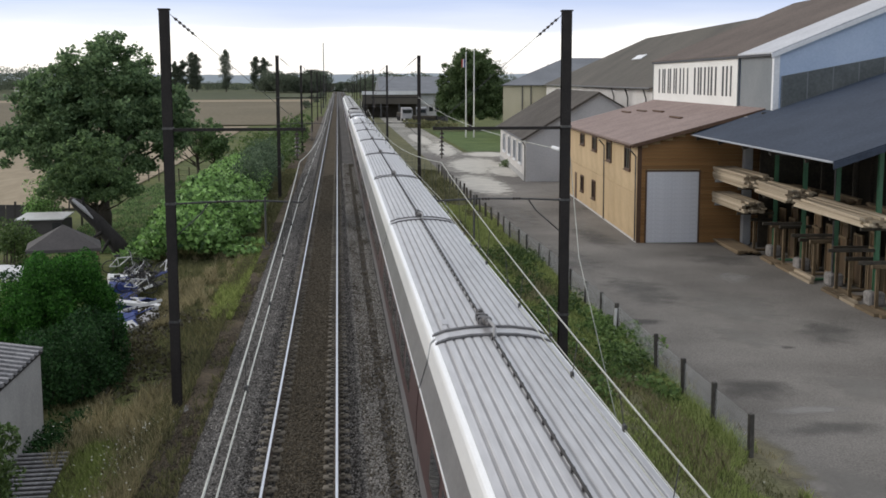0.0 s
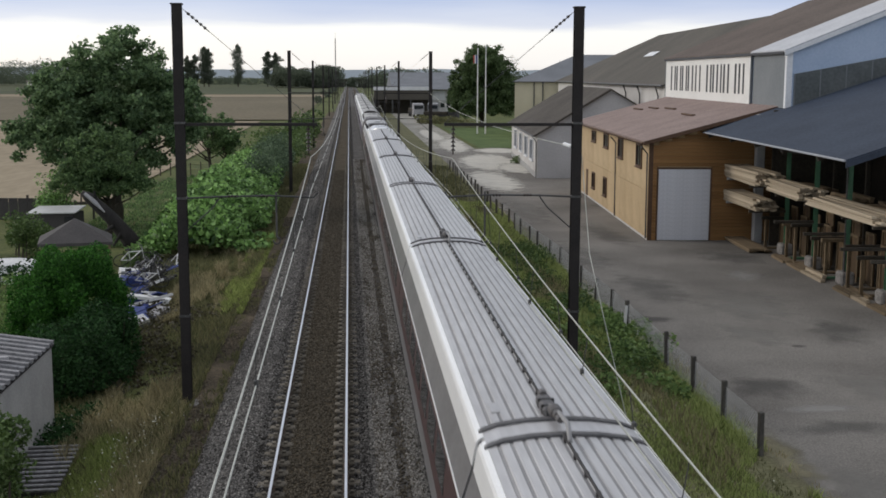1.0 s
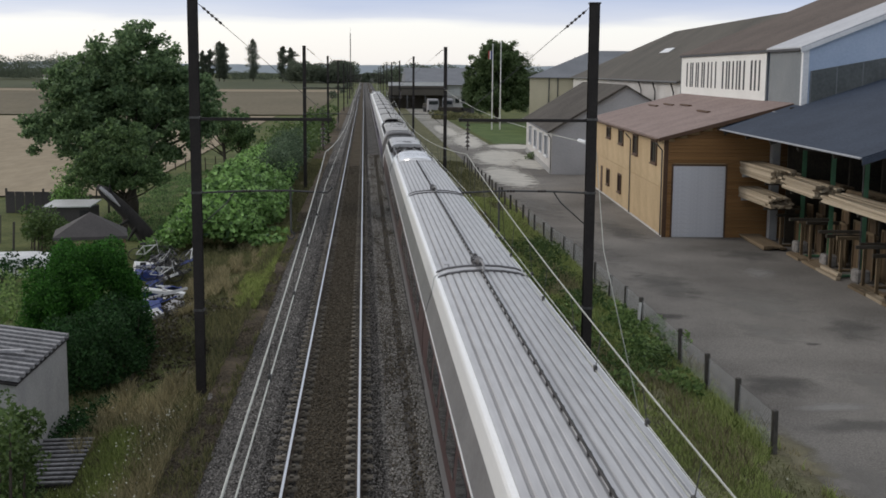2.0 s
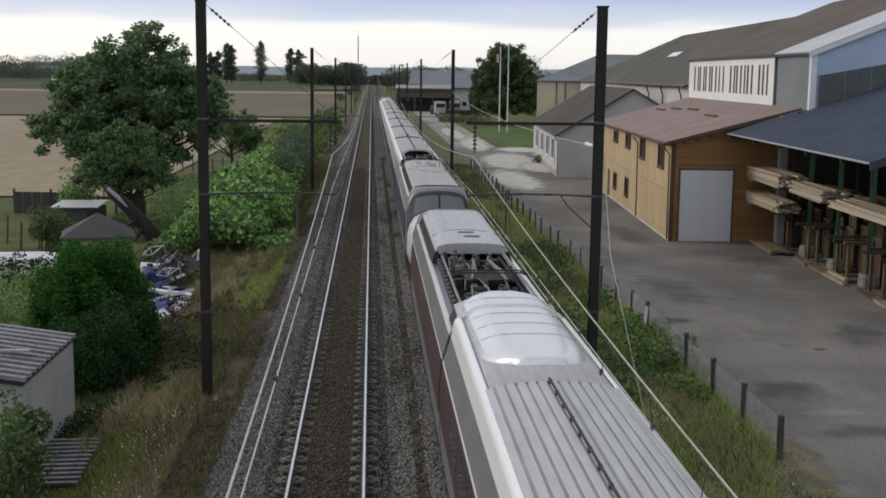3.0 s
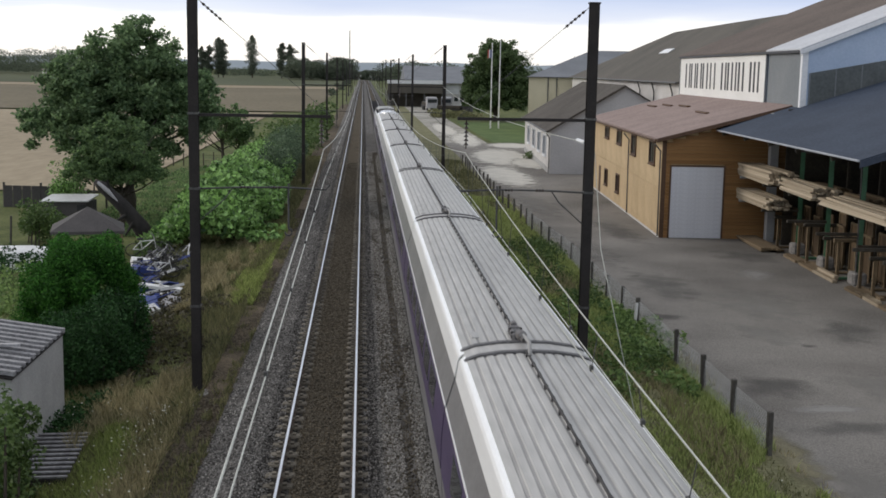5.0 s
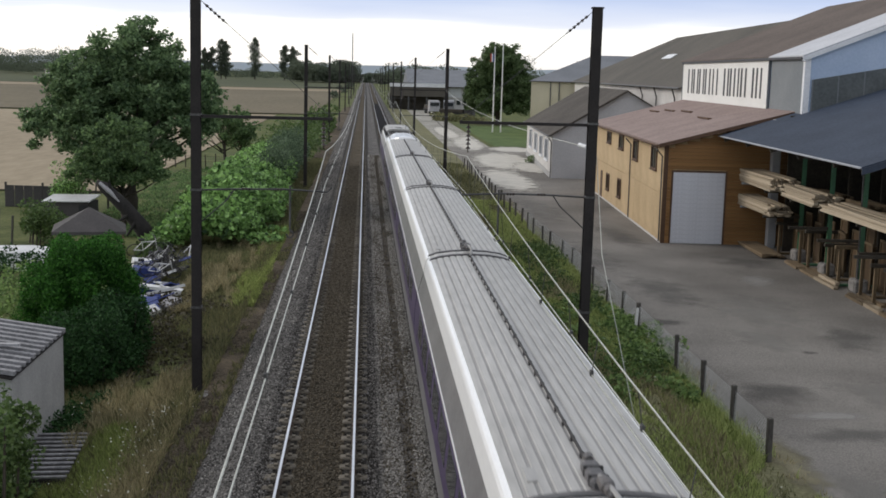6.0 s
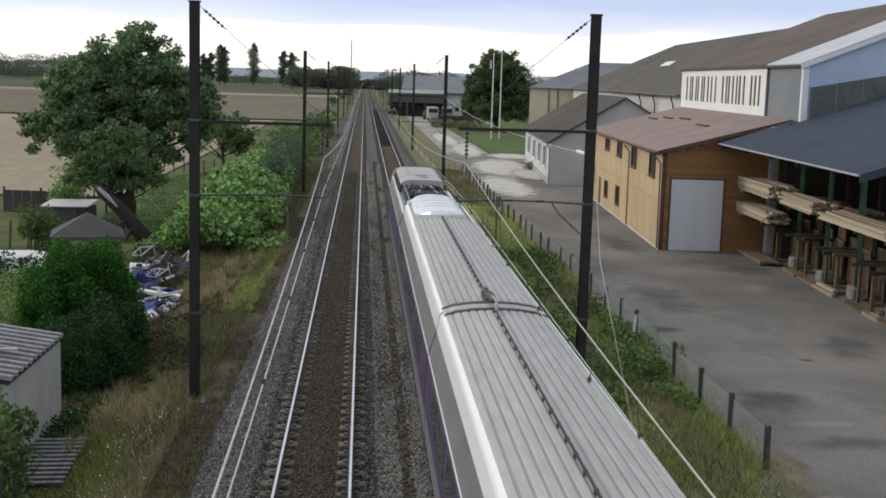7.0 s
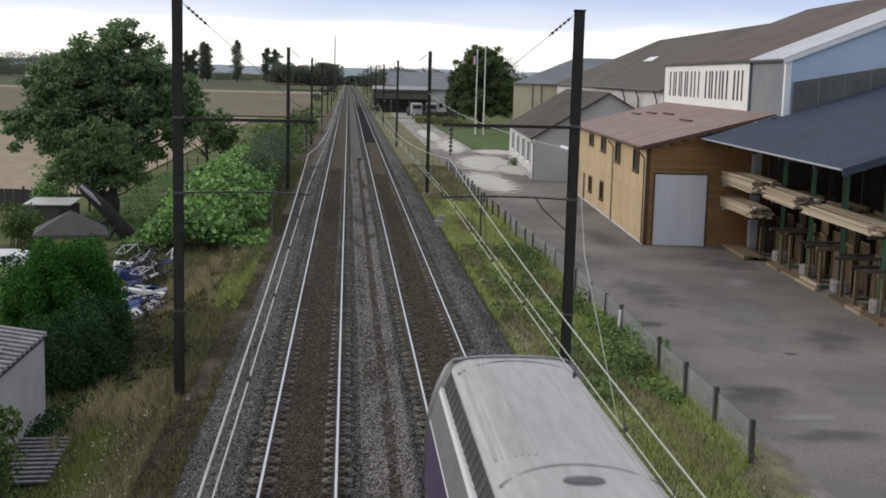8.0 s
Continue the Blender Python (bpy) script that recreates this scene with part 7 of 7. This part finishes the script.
radio_mast()
mound("shrub", "bushy weeds at the foot of the office wall", [(np.array((18.4 + i * 0.16, 124 + i * 0.6, -0.7)), (0.6, 0.6, 0.45)) for i in range(6)], 90, 0.16, L["shrub"], 78)
for x, y, a in ((6.35, 69.8, 0), (6.75, 72.5, 15)):
    t = thing("cable_box", "small grey trackside cable box", "cable box", pose(x, y, -0.8, 0, 0, a), "trackside boxes")
    part("body", boxed(-0.2, 0.2, -0.16, 0.16, 0, 0.4, 0.03), M["concrete"], t)
    part("lid", boxed(-0.23, 0.23, -0.19, 0.19, 0.4, 0.44, 0.02), M["corrugated"], t)


# ---- sleepers and loose stones ----
def sleepers(track, first, last, ob_name):
    me = sleeper_mesh()
    y, k = first, 0
    while y < last:
        piece("sleeper", me, track, Matrix.Translation((0, y, 0.0)))
        y += SLEEPER_STEP
    far = last
    v, f = [], []
    while far < 320:
        for a, b in ((-1.0, -0.84), (-0.66, -0.5), (0.5, 0.66), (0.84, 1.0)):
            k = len(v)
            v += [(a, far - 0.12, -0.15), (b, far - 0.12, -0.15), (b, far + 0.12, -0.15), (a, far + 0.12, -0.15), (a, far - 0.13, -0.3), (b, far - 0.13, -0.3)]
            f += [(k, k + 1, k + 2, k + 3), (k, k + 4, k + 5, k + 1)]
        far += SLEEPER_STEP
    ob = fast_mesh("far_sleepers", v, f, M["sleeper"], track)
    ob["kind"] = "stuff"


sleepers(track_a, 9.0, 110, "a")
sleepers(track_b, 9.0, 90, "b")


def stones(name, n, xr, yr, label, material, seed, slope, patch=False):
    g = np.random.default_rng(seed)
    x, y = g.uniform(*xr, n), yr[0] + (yr[1] - yr[0]) * g.uniform(0, 1, n) ** 1.6
    if patch:
        k = np.array([noise.noise((a * 1.6, b * 0.3, 3.0 + xr[0])) + g.uniform(-0.45, 0.45) > -0.12 for a, b in zip(x, y)])
        x, y = x[k], y[k]
        n = len(x)
    z = np.array([slope(a) for a in x]) + 0.012
    base = np.array([(1, 0, 0), (-0.5, 0.87, 0), (-0.5, -0.87, 0), (0.1, 0.1, 0.8), (0, 0, -0.8)])
    s = g.uniform(0.02, 0.042, (n, 1, 1))
    a = g.uniform(0, 2 * math.pi, n)
    c, d = np.cos(a), np.sin(a)
    b = base[None] * g.uniform(0.6, 1.3, (n, 5, 1))
    r = np.stack([b[:, :, 0] * c[:, None] - b[:, :, 1] * d[:, None], b[:, :, 0] * d[:, None] + b[:, :, 1] * c[:, None], b[:, :, 2]], 2) * s
    v = (r + np.stack([x, y, z], 1)[:, None]).reshape(-1, 3)
    t = np.array([(0, 1, 3), (1, 2, 3), (2, 0, 3), (1, 0, 4), (2, 1, 4), (0, 2, 4)])
    f = (np.arange(n)[:, None, None] * 5 + t[None]).reshape(-1, 3)
    tagged(quick(name, v, f, material), label, "ballast", kind="stuff")


L["stones"] = leaf_mat("ballast_stones", (0.04, 0.038, 0.036), (0.29, 0.277, 0.264), 0.95)
L["stones_pale"] = leaf_mat("pale_ballast_stones", (0.12, 0.115, 0.107), (0.52, 0.497, 0.465), 0.95)
L["stones_dark"] = leaf_mat("dark_ballast_stones", (0.015, 0.014, 0.013), (0.09, 0.083, 0.075), 0.95)
L["stones_brown"] = leaf_mat("brown_ballast_stones", (0.045, 0.039, 0.03), (0.185, 0.16, 0.122), 0.95)
bed = lambda x: float(np.interp(x, (-2.75, -1.75, -1.2, S / 2 - 0.5, S / 2, S / 2 + 0.5, S + 1.2, S + 1.75, S + 2.75), (-0.8, -0.26, -0.2, -0.21, -0.25, -0.21, -0.2, -0.26, -0.8)))
stones("ballast_stones", 56000, (-2.7, -1.22), (11, 115), "loose grey ballast on the shoulder", L["stones"], 81, bed)
stones("ballast_stones", 44000, (1.2, 1.85), (11, 120), "pale crushed stone between the tracks", L["stones_pale"], 82, bed, True)
stones("ballast_stones", 22000, (1.4, 2.35), (11, 120), "brown dirty stone between the tracks", L["stones_brown"], 86, bed)
stones("ballast_stones", 32000, (2.1, S - 1.2), (11, 120), "pale crushed stone between the tracks", L["stones_pale"], 87, bed, True)
stones("ballast_stones", 34000, (S + 1.2, S + 2.7), (14, 115), "loose grey ballast on the shoulder", L["stones"], 83, bed)
stones("ballast_stones", 26000, (S + 1.25, S + 2.6), (14, 130), "pale crushed stone on the shoulder", L["stones_pale"], 88, bed, True)
stones("ballast_stones", 14000, (-2.6, -1.25), (11, 130), "pale crushed stone on the shoulder", L["stones_pale"], 89, bed, True)
stones("track_stones", 34000, (-0.5, 0.5), (11, 105), "dusty brown ballast between the rails", L["stones_brown"], 84, lambda x: -0.165)
stones("track_stones", 22000, (S - 0.5, S + 0.5), (14, 100), "dusty brown ballast between the rails", L["stones_brown"], 85, lambda x: -0.165)
# dark stones carry the shade along the rails in their colour
for k, (a, b) in enumerate(((-0.95, -0.5), (0.5, 0.95), (S - 0.95, S - 0.5), (S + 0.5, S + 0.95))):
    stones("rail_stones", 7000, (a, b), (11, 90), "black stone along the rails, shade in its colour", L["stones_dark"], 90 + k, lambda x: -0.2)
stones("soil_stones", 26000, (-4.3, -2.65), (11, 75), "brown gravel at the foot of the bank", L["stones_brown"], 95, lambda x: float(np.interp(x, GX, GZ)) + 0.02)
for k, (a, b) in enumerate(((-1.3, -0.92), (0.92, 1.28), (S - 1.28, S - 0.92))):
    stones("sleeper_end_stones", 8000, (a, b), (11, 90), "grey-brown stone over the sleeper ends", L["stones"], 100 + k, lambda x: -0.16)


# ---- what moves ----
# seconds, metres by which the train lags behind an even pace
LAG = ((0.0, -0.55), (0.5, 0.45), (1.0, 0.1), (1.5, 1.1), (3.0, 0.75), (3.5, 1.0), (4.0, 0.85), (4.5, 1.1), (6.0, 0.6), (6.5, 1.3), (7.0, 1.2), (7.5, 2.1), (8.0, 0.9))


def motions():
    """The train runs towards the bridge and under it at a nearly steady pace."""
    for ob, y0, turned in cars:
        ob.scale = (1.0, 1.0, 0.95)
        walk(ob, [(t, pose(S + 0.05, y0 - V_TRAIN * t + lag, 0, 0, 0, 180 if turned else 0)) for t, lag in LAG])


motions()
